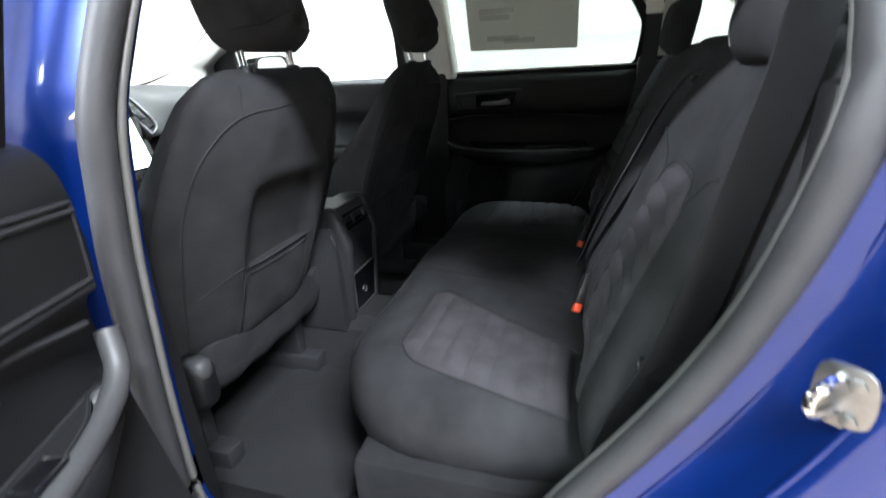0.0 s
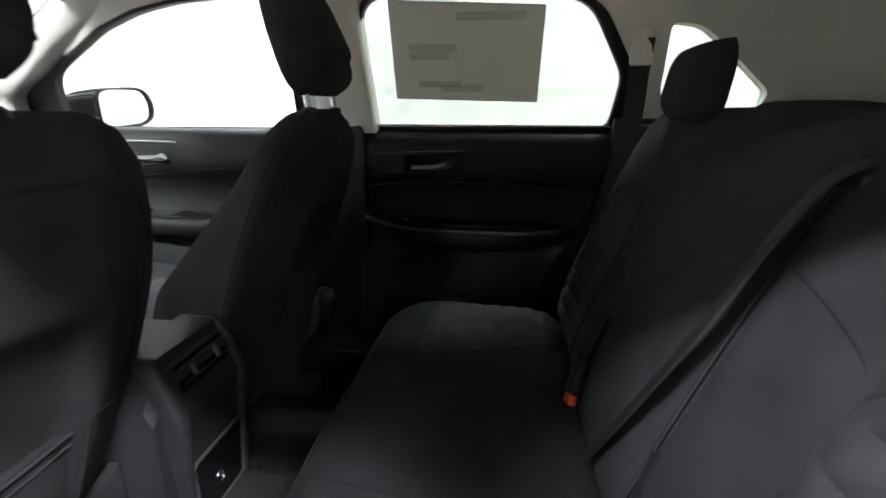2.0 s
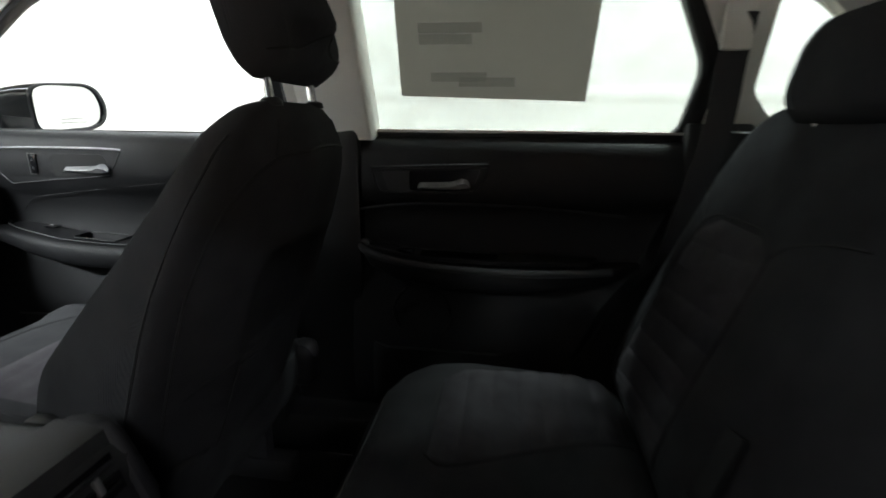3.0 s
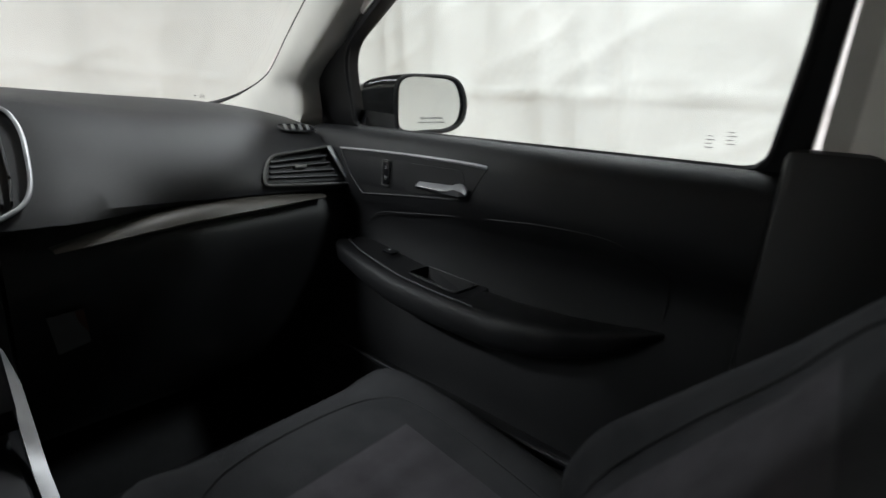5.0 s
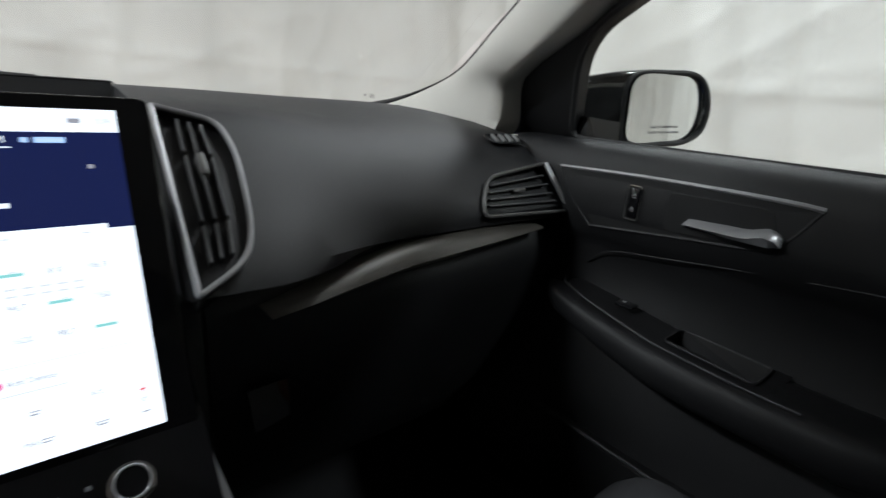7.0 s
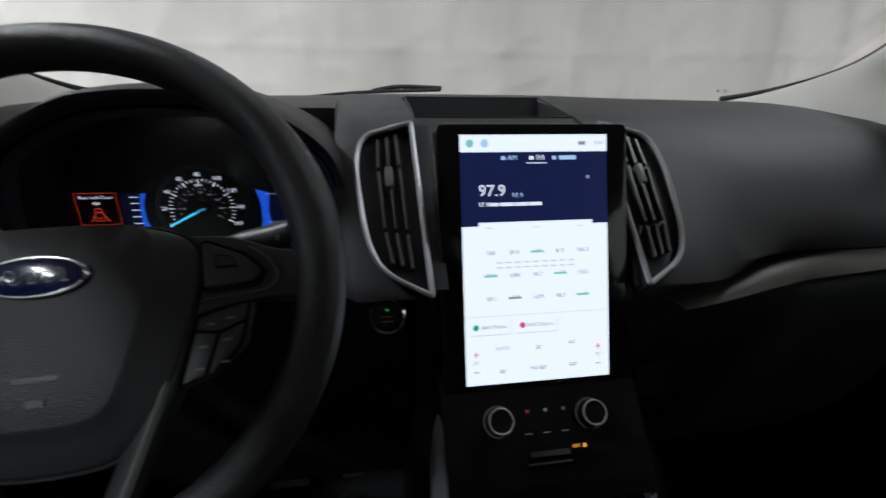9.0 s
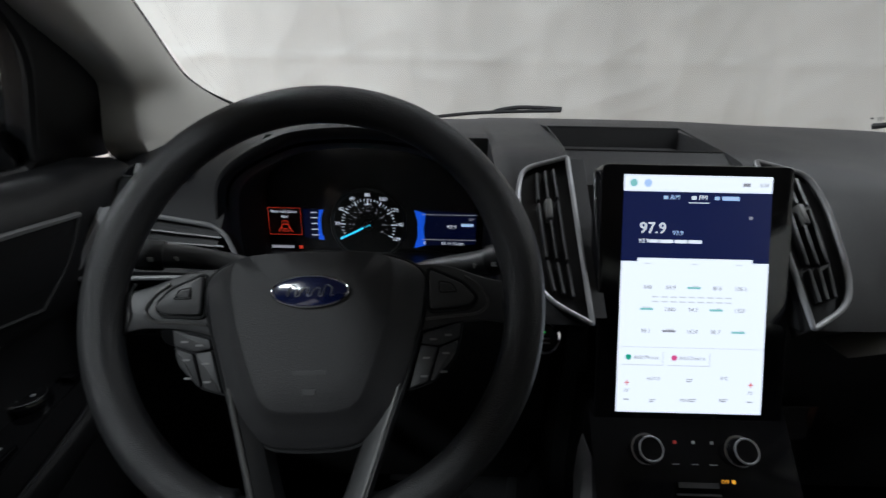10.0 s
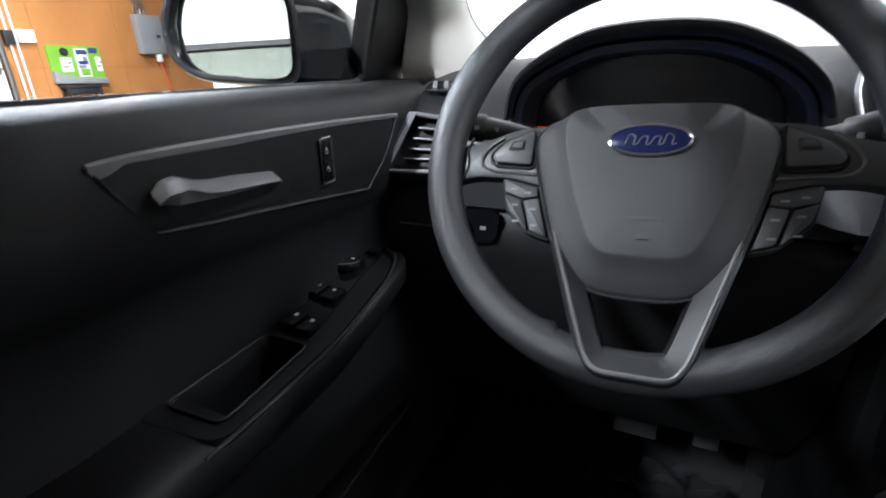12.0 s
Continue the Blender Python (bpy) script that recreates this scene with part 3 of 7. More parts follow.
for sx in (1, -1):
    up = [(0.55, 1.345), (0.42, 1.425), (0.30, 1.472), (0.0, 1.488), (-1.6, 1.488), (-2.0, 1.30), (-2.05, 1.115)]
    if sx < 0:
        up += [(-1.165, 1.115), (-1.15, 1.22), (-1.085, 1.375), (-0.98, 1.462), (-0.52, 1.462), (-0.448, 1.375), (-0.413, 1.25), (-0.403, 1.115)]
    up += [(-0.20, 1.115), (-0.205, 1.40), (-0.168, 1.452), (-0.14, 1.451), (0.10, 1.439), (0.23, 1.418), (0.363, 1.378), (0.513, 1.308)]
    holes = [rounded(grow(QUARTER, 0.008))]
    if sx > 0:
        holes.append(rounded(REAR_SURROUND, 0.03))
    solid("trim_upper", sheet(up, holes, lambda y, z, s=sx: V(s * (side_x(z) - 0.020), y, z), (sx * 0.038, 0, 0)), PILLAR,
          "pale grey pillar and roof rail trim of the cabin", "trim", kind="structure")
    gl = solid("window_quarter", plate([V(sx * (side_x(z) + 0.004), y, z) for y, z in rounded(grow(QUARTER, 0.01))], (sx * 0.004, 0, 0)), PRIVACY,
                        "tinted rear quarter window", "window", kind="structure")
    # lower cabin side behind the doors and under the sills
    solid("trim_lower", box(*sorted((sx * 0.68, sx * (0.80 if sx > 0 else 0.72))), -2.05, -1.13, 0.30, 1.12, 0.01), HARD, "black luggage bay side trim", "trim", kind="structure")
    solid("sill_trim", box(*sorted((sx * 0.66, sx * 0.80)), -1.0, 0.95, 0.26, 0.405, 0.015), HARD, "black door sill trim", "trim", kind="structure")
    arch_side = [(-1.16, 1.115), (-1.14, 1.05), (-1.10, 0.93), (-1.02, 0.82), (-0.945, 0.715), (-0.885, 0.60), (-0.845, 0.50), (-0.80, 0.30), (-1.16, 0.30)]
    if sx < 0:
        arch_side = [(-1.17, 1.115), (-1.165, 1.05), (-1.142, 0.93), (-1.098, 0.82), (-1.036, 0.715), (-0.96, 0.60), (-0.905, 0.50), (-0.83, 0.30), (-1.17, 0.30)]
    solid("trim_arch", plate([V(sx * 0.68, y, z) for y, z in arch_side], (sx * (0.12 if sx > 0 else 0.045), 0, 0), 0.008), HARD, "black wheel arch trim beside the rear seat", "trim", kind="structure")
    solid("trim_kick", box(*sorted((sx * 0.742, sx * 0.82)), 0.66, 1.20, 0.28, 1.085, 0.006), HARD, "black footwell side trim", "trim", kind="structure")
    # B pillar lower cover
    if sx > 0:
        solid("trim_pillar", box(*sorted((sx * 0.735, sx * 0.80)), -0.37, -0.17, 0.40, 1.13, 0.012), HARD, "black lower centre pillar trim", "trim", kind="structure")
    else:
        solid("trim_pillar", box(*sorted((sx * 0.735, sx * 0.815)), -0.365, -0.17, 0.40, 1.13, 0.012), HARD, "black lower centre pillar trim", "trim", kind="structure")
    rings = []
    for k in range(9):
        z = 1.09 + 0.37 * k / 8
        w = 0.045 - 0.012 * max(0, k - 5) / 3
        x0 = side_x(z) - 0.010
        rings.append([V(sx * (x0 - d), y, z) for y, d in ((-0.405, -0.02), (-0.405, 0.004), (-0.398, w - 0.006), (-0.388, w), (-0.30, w + 0.004), (-0.265, w), (-0.222, 0.006), (-0.218, -0.02))])
    solid("trim_pillar_upper", loft(rings), PILLAR, "pale grey upper centre pillar trim", "trim", kind="structure", angle=50)
    if sx > 0:
        solid("trim_filler", box(0.745, 0.80, -1.215, -1.085, 0.85, 1.135, 0.006), HARD, "black trim behind the closed rear door", "trim", kind="structure")
    # A pillar trim
    e1 = [(0.692, 1.20, 1.122), (0.704, 1.075, 1.148), (0.703, 0.920, 1.194), (0.691, 0.845, 1.231), (0.674, 0.765, 1.280), (0.630, 0.55, 1.40), (0.585, 0.38, 1.475)]
    e2 = [(0.727, 0.83, 1.075), (0.727, 0.795, 1.11), (0.722, 0.788, 1.178), (0.695, 0.73, 1.208), (0.668, 0.655, 1.245), (0.640, 0.50, 1.34), (0.612, 0.30, 1.44)]
    e3 = [(0.785, 0.83, 1.07), (0.783, 0.789, 1.11), (0.765, 0.775, 1.185), (0.736, 0.717, 1.219), (0.703, 0.61, 1.262), (0.675, 0.45, 1.345), (0.630, 0.25, 1.43)]
    rings = []
    edge = spline(e1, 6)
    for _ in range(6):
        edge = edge[:1] + [(p + 2 * q + r) / 4 for p, q, r in zip(edge, edge[1:], edge[2:])] + edge[-1:]
    for a, b, g in zip(edge, spline(e2, 6), spline(e3, 6)):
        c = (a + b) / 2 + V(-0.010, -0.004, 0.0)
        ring = [a, a * 0.75 + c * 0.25 + V(-0.005, 0.0, 0), c, c * 0.3 + b * 0.7 + V(-0.003, -0.004, 0), b, b * 0.85 + g * 0.15 + V(0, -0.001, 0), g, g + V(0.02, 0.03, 0.0), a + V(0.05, 0.030, 0.0)]
        rings.append([V(sx * p.x, p.y, p.z) for p in ring])
    solid("glass_seal", tube([V(sx * p.x, p.y + 0.002, p.z + 0.0005) for p in edge], 0.0017, 6, taper=lambda t: 1.0 + 3.6 * max(0.0, 1 - 3.5 * t)), RUBBER, "thin black seal along the windscreen edge", "seal", kind="structure")
    solid("trim_pillar_front", loft(rings), PILLAR, "pale grey windscreen pillar trim", "trim", kind="structure", angle=60)

# roof lining
rows = []
for j in range(17):
    y = 0.48 - 2.50 * j / 16
    rows.append([V(x, y - (0.08 * (x / 0.64) ** 2 if j == 0 else 0), 1.52 - 0.05 * abs(x / 0.64) ** 3 - 0.035 * max(0, (y - 0.1) / 0.34) ** 2 - 0.10 * max(0, (-1.3 - y) / 0.7) ** 2) for x in [0.64 * (-1 + 2 * i / 16) for i in range(17)]])
bm = loft(rows, False, False)
ext = bmesh.ops.extrude_face_region(bm, geom=list(bm.faces))
bmesh.ops.translate(bm, vec=(0, 0, 0.035), verts=[g for g in ext["geom"] if isinstance(g, bmesh.types.BMVert)])
solid("ceiling_headliner", bm, HEADLINER, "pale grey cloth roof lining of the car", "headliner", kind="structure", angle=60)
# floor, bulkhead and tailgate close the cabin
solid("floor_carpet", box(-0.79, 0.79, -2.05, 0.98, 0.24, 0.30, 0.01), CARPET, "black carpeted cabin floor", "floor", kind="structure")
solid("floor_tunnel", loft([[V(x, y, z) for x, z in ((-0.14, 0.30), (-0.11, 0.42), (-0.07, 0.45), (0.07, 0.45), (0.11, 0.42), (0.14, 0.30))] for y in (-0.56, 0.98)]), CARPET,
      "carpeted centre tunnel of the floor", "floor", kind="structure")
solid("wall_bulkhead", loft([[V(-0.79, y, z), V(0.79, y, z), V(0.79, y + 0.05, z + 0.02), V(-0.79, y + 0.05, z + 0.02)] for y, z in ((0.80, 0.29), (0.95, 0.40), (1.06, 0.55), (1.10, 0.80), (1.12, 1.05))]),
      CARPET, "black insulated bulkhead at the footwells", "wall", kind="structure")
solid("wall_cowl", loft([[V(x, 1.14 - 0.35 * x * x + dy, dz) for dy, dz in ((0, 1.06), (0, 1.10), (0.30, 1.09), (0.55, 1.02), (0.55, 0.9))] for x in [-0.85 + 0.17 * i for i in range(11)]]), BLACK,
      "black scuttle panel below the windscreen", "panel", kind="structure")
solid("wall_tailgate", sheet([(-0.79, 0.3), (0.79, 0.3), (0.79, 1.1), (0.60, 1.49), (-0.60, 1.49), (-0.79, 1.1)], [[(-0.62, 1.13), (0.62, 1.13), (0.50, 1.42), (-0.50, 1.42)]],
      lambda x, z: V(x, -2.06 + max(0, z - 1.1) * 0.8, z), (0, -0.05, 0)), PILLAR, "pale grey tailgate trim with its window opening", "tailgate", kind="structure")
solid("window_rear", plate([V(-0.62, -2.06, 1.13), V(0.62, -2.06, 1.13), V(0.50, -1.83, 1.42), V(-0.50, -1.83, 1.42)], (0, -0.004, 0)), PRIVACY, "tinted tailgate window", "window", kind="structure")
# windscreen
rows = []
for j in range(13):
    t = j / 12
    row = []
    for i in range(21):
        k = -1 + i / 10
        x = k * (0.745 - 0.105 * t)
        row.append(V(x, (1.40 - 0.56 * x * x) * (1 - t) + (0.40 - 0.25 * x * x) * t + 0.05 * math.sin(math.pi * t), 1.10 + 0.40 * t + 0.02 * math.sin(math.pi * t) - 0.015 * k * k * t))
    rows.append(row)
solid("window_windscreen", loft(rows, False, False), GLASS, "clear curved windscreen, clean", "window", kind="structure", angle=180)
bm = bmesh.new()
for k in range(6):
    w = (0.014, 0.010, 0.016, 0.012, 0.015, 0.009)[k]
    box(0.645 - w / 2, 0.645 + w / 2, 1.137, 1.1374, 1.1395 + 0.0016 * k, 1.1401 + 0.0016 * k, bm=bm)
box(0.624, 0.630, 1.137, 1.1374, 1.143, 1.146, bm=bm)
solid("glass_marking", bm, MARK, "tiny printed maker's mark on the windscreen", "marking")
# outer skin
bm = loft([[V(x, y, 1.590 - 0.075 * abs(x / 0.68) ** 3 - 0.07 * max(0, (-1.3 - y) / 0.8) ** 2) for x in [0.68 * (-1 + 2 * i / 12) for i in range(13)]] for y in (0.40, 0.2, -0.4, -1.0, -1.5, -2.1)], False, False)
solid("wall_roof_skin", bm, BLUE, "metallic blue car roof panel", "car roof", kind="structure", angle=180)
# nose, wings, tail and sills close the body outside
rings = []
for y, z in ((1.60, 1.00), (1.90, 0.975), (2.20, 0.90), (2.38, 0.78), (2.45, 0.60), (2.44, 0.34)):
    k = 1.0 if y < 2.2 else 0.94
    rings.append([V(x * k, y, zz) for x, zz in ((-0.90, 0.28), (-0.91, min(z - 0.10, 0.85)), (-0.82, z - 0.03), (-0.45, z - 0.005), (0, z), (0.45, z - 0.005), (0.82, z - 0.03), (0.91, min(z - 0.10, 0.85)), (0.90, 0.28))])
solid("wall_body_nose", loft(rings), BLUE, "metallic blue bonnet and nose of the car", "car body", kind="structure", angle=60)
for sx in (1, -1):
    rings = [[V(sx * x, y, z) for x, z in ((0.83, 0.30), (0.90, 0.30), (0.915, 0.80), (0.895, 0.98), (0.85, 1.05), (0.83, 1.05))] for y in (0.77, 1.1, 1.60)]
    solid("wall_body_wing", loft(rings), BLUE, "metallic blue front wing of the car", "car body", kind="structure", angle=50)
    y0 = -1.13 if sx > 0 else -1.44
    rings = [[V(sx * x, y, z) for x, z in ((0.81, 0.30), (0.90, 0.30), (0.91, 0.80), (0.89, 1.0), (0.83, 1.10), (0.81, 1.10))] for y in (y0, -1.7, -2.12)]
    solid("wall_body_quarter", loft(rings), BLUE, "metallic blue rear wing of the car", "car body", kind="structure", angle=50)
    solid("sill_outer", box(*sorted((sx * 0.81, sx * 0.885)), -1.05, 0.80, 0.20, 0.385, 0.02), HARD, "black plastic outer sill of the car", "sill", kind="structure")
solid("wall_body_tail", box(-0.90, 0.90, -2.20, -2.12, 0.28, 1.12, 0.03), BLUE, "metallic blue tail of the car", "car body", kind="structure")
for x, y in ((0.80, 1.42), (-0.80, 1.42), (0.80, -1.46), (-0.80, -1.46)):
    wm = frame_of((x, y, 0.352), (0, 1, 0), (0, 0, 1)) if x > 0 else frame_of((x, y, 0.352), (0, -1, 0), (0, 0, 1))
    solid("body_tyre", lathe([(0.235, -0.09), (0.33, -0.10), (0.35, -0.08), (0.352, 0.08), (0.33, 0.118), (0.24, 0.118), (0.235, 0.105)], wm, 36), RUBBER, "black tyre standing on the workshop floor", "tyre", kind="structure")
    solid("body_rim", lathe([(0.0, 0.095), (0.06, 0.10), (0.075, 0.085), (0.20, 0.095), (0.232, 0.112), (0.236, 0.10), (0.236, -0.08)], wm, 30), SATIN, "grey alloy rim inside the tyre", "rim", kind="structure")


def JX(z, y=0.0):
    """The aperture's flange line: it draws inwards over the wheel arch."""
    k = min(1, max(0, (-0.62 - y) / 0.30)) * min(1, max(0, (1.34 - z) / 0.42))
    return -(0.815 - max(0, z - 1.1) * 0.45) + 0.058 * k * k * (3 - 2 * k)


rings = []
for off, dx in ((0.0, 0.05), (0.0, 0.0), (0.012, -0.004), (0.03, -0.010), (0.052, -0.024), (0.060, -0.042), (0.064, -0.062), (0.075, -0.078), (0.10, -0.085), (0.30, -0.09)):
    lp = grow(OPENING, off)
    ring = []
    for (y, z), (yo, zo) in zip(lp, OPENING):
        if off > 0.08 and zo > 1.3:
            y, z = grow(OPENING, 0.08)[OPENING.index((yo, zo))]
        ring.append(V(JX(z, y) + dx, y, max(z, 0.12)))
    rings.append(fillet(ring, 0.03, 2))
solid("wall_body_side", loft(rings, True, False), BLUE, "metallic blue door aperture and rear wing of the car", "car body", kind="structure", angle=50)
for off, dx, r in ((0.034, -0.0105, 0.0035), (0.068, -0.066, 0.0045)):
    ridge = [V(JX(z, y) + dx, y, z) for (y, z), (a, b) in zip(grow(OPENING, off), OPENING) if a < -0.86 and b < 1.25]
    solid("trim_body_ridge", tube(spline(ridge, 5), r, 8), BLUE, "pressed ridge along the blue door aperture", "car body", kind="structure", angle=80)
line = fillet([V(JX(z, y) + 0.004, y, z) for y, z in grow(OPENING, -0.004)], 0.05, 3)
solid("door_seal", tube(line, 0.019, 8, True), GREYRUBBER, "grey rubber seal round the open rear door aperture", "seal", kind="structure", angle=80)
solid("door_seal_inner", tube([p + V(0.028, 0, 0) for p in fillet([V(JX(z, y), y, z) for y, z in grow(OPENING, -0.012)], 0.05, 3)], 0.006, 8, True), DIMSATIN, "grey inner door aperture lip", "seal", kind="structure", angle=80)

striker = thing("door_striker", "zinc plated door striker bolted to the blue pillar", "striker", (-0.815, -1.146, 0.886))
sm = frame_of((-0.815, -1.146, 0.886), (-0.62, -0.76, 0.0), (0.1, 0.2, 1))
part("plate", plate([sm @ V(x, y, 0) for x, y in rounded([(-0.020, -0.030), (0.022, -0.030), (0.026, 0.0), (0.020, 0.030), (-0.018, 0.028)], 0.014)], sm.to_3x3() @ V(0, 0, 0.005), 0.001), STEEL, striker)
part("loop", tube(spline([sm @ V(0.0, 0.017, 0.0), sm @ V(-0.004, 0.018, 0.026), sm @ V(-0.008, 0.010, 0.040), sm @ V(-0.006, -0.006, 0.034), sm @ V(0.0, -0.016, 0.0)], 6), 0.0048, 10), CHROME, striker, "bright steel loop")
for x, y in ((0.010, 0.016), (0.010, -0.018)):
    part("bolt", lathe([(0, 0.005), (0.0065, 0.005), (0.0065, 0.009), (0.004, 0.010), (0, 0.010)], sm @ Matrix.Translation((x, y, 0)), 6), STEEL, striker)
for y, z in ((-1.136, 1.013), (-1.130, 0.992), (-1.120, 0.964)):
    solid("seal_clip", box(-0.712, -0.704, y - 0.004, y + 0.004, z - 0.007, z + 0.007, 0.002), GLOSS, "small glossy clip on the aperture flange", "clip", "clips on the aperture flange")
check = thing("door_check", "small steel door check strap on the blue pillar", "door hardware", (-0.87, -0.44, 0.70))
part("bracket", box(-0.885, -0.865, -0.425, -0.405, 0.80, 0.835, 0.003), STEEL, check)
part("arm", tube([(-0.875, -0.415, 0.817), (-0.96, -0.44, 0.812)], 0.006, 6, flat=0.5), BLACK, check)

for hx, y0, y1 in ((0.525, 0.12, -0.11), (0.545, -0.65, -0.86)):
    for sx in (1, -1):
        grip = thing("grab_handle", "pale grey folding grab handle under the roof edge", "handle", (sx * hx, (y0 + y1) / 2, 1.48), "roof grab handles")
        part("bar", tube(spline([(sx * hx, y0, 1.492), (sx * (hx - 0.006), y0 - 0.018, 1.478), (sx * (hx - 0.010), (y0 + y1) / 2, 1.472), (sx * (hx - 0.006), y1 + 0.018, 1.478), (sx * hx, y1, 1.492)], 6), 0.010, 10), PILLAR, grip)
        for y in (y0, y1):
            part("mount", box(*sorted((sx * (hx - 0.012), sx * (hx + 0.022))), y - 0.018, y + 0.018, 1.478, 1.503, 0.006), PILLAR, grip)


# ---- doors ----
def door_shift(y):
    return -0.042 * min(1.0, max(0.0, (y - 0.25) / 0.35))


PROFILE = [(0.80, 1.100), (0.787, 1.101), (0.774, 1.0975), (0.763, 1.090), (0.755, 1.079), (0.749, 1.064), (0.746, 1.047), (0.745, 1.0), (0.748, 0.962), (0.760, 0.945), (0.768, 0.93), (0.768, 0.89), (0.764, 0.86),
           (0.752, 0.80), (0.735, 0.70), (0.715, 0.60), (0.712, 0.50), (0.73, 0.42), (0.80, 0.41)]


def lever(door, sx, x, y0, y1, z, drop=0.0):
    """A pull handle: a slim blade that swells at its hinge end."""
    rings = []
    for k in range(21):
        t = k / 20
        y = y0 + (y1 - y0) * t
        rise = float(np.interp(t, [0, 0.04, 0.60, 0.70, 0.84, 0.94, 1.0], [0.006, 0.0085, 0.0085, 0.0100, 0.0160, 0.0140, 0.006]))
        foot = float(np.interp(t, [0, 0.92, 1.0], [0.0, 0.0, 0.004])) + drop * t
        hi, lo = z - 0.0045 + rise + drop * t, z - 0.0045 + foot
        lo -= 0.004 * min(1.0, 2 * t)
        xb = x - 0.0050
        xa = x - float(np.interp(t, [0, 0.06, 0.90, 1.0], [0.018, 0.0225, 0.0225, 0.012]))
        rings.append([V(sx * px, y, pz) for px, pz in ((xa + 0.006, lo), (xb, lo), (xb, hi + 0.003), (xa + 0.010, hi + 0.001), (xa + 0.001, hi - 0.0060), (xa, hi - 0.0072), (xa + 0.0015, hi - 0.0085))])
    return part("handle", loft(rings), SATIN, door, "satin silver pull handle", angle=35)


def car_door(sx, front, label):
    y0, y1 = (0.74, -0.185) if front else (-0.345 if sx > 0 else -0.325, -1.10)
    door = thing("car_door", label, "car door", (sx * 0.90, 0.80 if front else -0.30, 0.0), "car doors")
    P = lambda x, y, z: V(sx * x, y, z)
    n = 24
    rings = []
    for i in range(n + 1):
        y = y0 + (y1 - y0) * i / n
        ring = []
        for x, z in PROFILE:
            d = door_shift(y) if x < 0.79 else 0
            zz = z
            if front is False and y < -0.80:
                lowest = 0.42 + 0.60 * ((-0.80 - y) / 0.30) ** 1.3
                zz = max(z, min(lowest, 0.97)) if z < 0.97 else z
            ring.append(P(x + d, y, zz))
        rings.append(ring)
    part("trim_panel", loft(rings), DOORPAD, door, "black grained door trim", angle=50)
    # outer skin
    ys = (y0, y0 - 0.05, (y0 + y1) / 2, y1 + 0.05, y1)
    prof = [(0.805, 1.095), (0.86, 1.09), (0.895, 1.0), (0.91, 0.8), (0.90, 0.6), (0.87, 0.40), (0.805, 0.40)]
    part("outer_skin", loft([[P(x, y, z if front or y > -0.9 or z > 0.75 else min(z + 0.35, 0.9)) for x, z in prof] for y in ys]), BLUE, door, "metallic blue door skin", angle=50)
    # window frame and pane
    win = FRONT_WINDOW if front else REAR_WINDOW
    if front:
        outer = [(0.845, 1.088), (0.825, 1.16), (0.795, 1.205), (0.745, 1.228), (0.64, 1.268), (0.52, 1.328), (0.37, 1.398), (0.10, 1.452), (-0.17, 1.464), (-0.205, 1.42), (-0.19, 1.09), (-0.15, 1.085)]
    else:
        outer = [(-0.335, 1.088), (-0.352, 1.25), (-0.372, 1.36), (-0.395, 1.43), (-0.45, 1.456), (-0.96, 1.442), (-1.02, 1.405), (-1.125, 1.25), (-1.125, 1.09)]
    fr = part("window_frame", sheet(outer, [rounded(win, 0.03)], lambda y, z: P(side_x(z) - 0.016 + 0.2 * max(0.0, y - 0.66), y, z), (sx * 0.030, 0, 0)), HARD, door, "black window frame")
    part("weatherstrip", tube([P(side_x(z) - 0.014, y, z) for y, z in rounded(grow(win, 0.003), 0.03)], 0.006, 6, True), RUBBER, door)
    part("pane", plate([P(side_x(z) + 0.004, y, z) for y, z in rounded(grow(win, 0.006), 0.03)], (sx * 0.004, 0, 0)), SIDEGLASS if front else PRIVACY, door, "clear side glass" if front else "tinted side glass")
    fx = 0.737 if not front else 0.750
    X = lambda y, out=0.0: fx + door_shift(y) - out
    if front:
        bez = [(0.605, 1.056), (0.255, 1.056), (0.289, 0.998), (0.33, 0.988), (0.539, 0.971)]
        top = [(0.612, 1.057), (0.50, 1.060), (0.38, 1.060), (0.29, 1.058), (0.252, 1.055)]
        low = [(0.252, 1.055), (0.285, 1.0), (0.305, 0.990), (0.42, 0.980), (0.545, 0.968)]
        fro = [(0.612, 1.057), (0.585, 1.01), (0.545, 0.968)]
        if sx < 0:
            bez, top, low, fro = [[(y - 0.030 * (0.612 - y) / 0.36, z) for y, z in ln] for ln in (bez, top, low, fro)]
    else:
        bez = [(-0.42, 1.030), (-0.672, 1.041), (-0.650, 0.990), (-0.61, 0.974), (-0.44, 0.974)]
        top = [(-0.40, 1.030), (-0.55, 1.037), (-0.672, 1.041)]
        low = [(-0.672, 1.041), (-0.650, 0.990), (-0.61, 0.974), (-0.42, 0.972)]
        fro = [(-0.40, 1.030), (-0.41, 0.99), (-0.42, 0.972)]
        if sx < 0:
            bez = [(-0.345, 1.046), (-0.645, 1.060), (-0.63, 0.985), (-0.58, 0.966), (-0.352, 0.961)]
            top = [(-0.344, 1.046), (-0.50, 1.053), (-0.645, 1.060)]
            low = [(-0.350, 0.961), (-0.45, 0.963), (-0.58, 0.966), (-0.63, 0.985), (-0.645, 1.060)]
            fro = [(-0.344, 1.046), (-0.347, 1.0), (-0.350, 0.961)]
    part("handle_recess", plate([P(X(y, 0.001), y, z) for y, z in rounded(bez, 0.012)], (-sx * 0.003, 0, 0)), HARD, door)
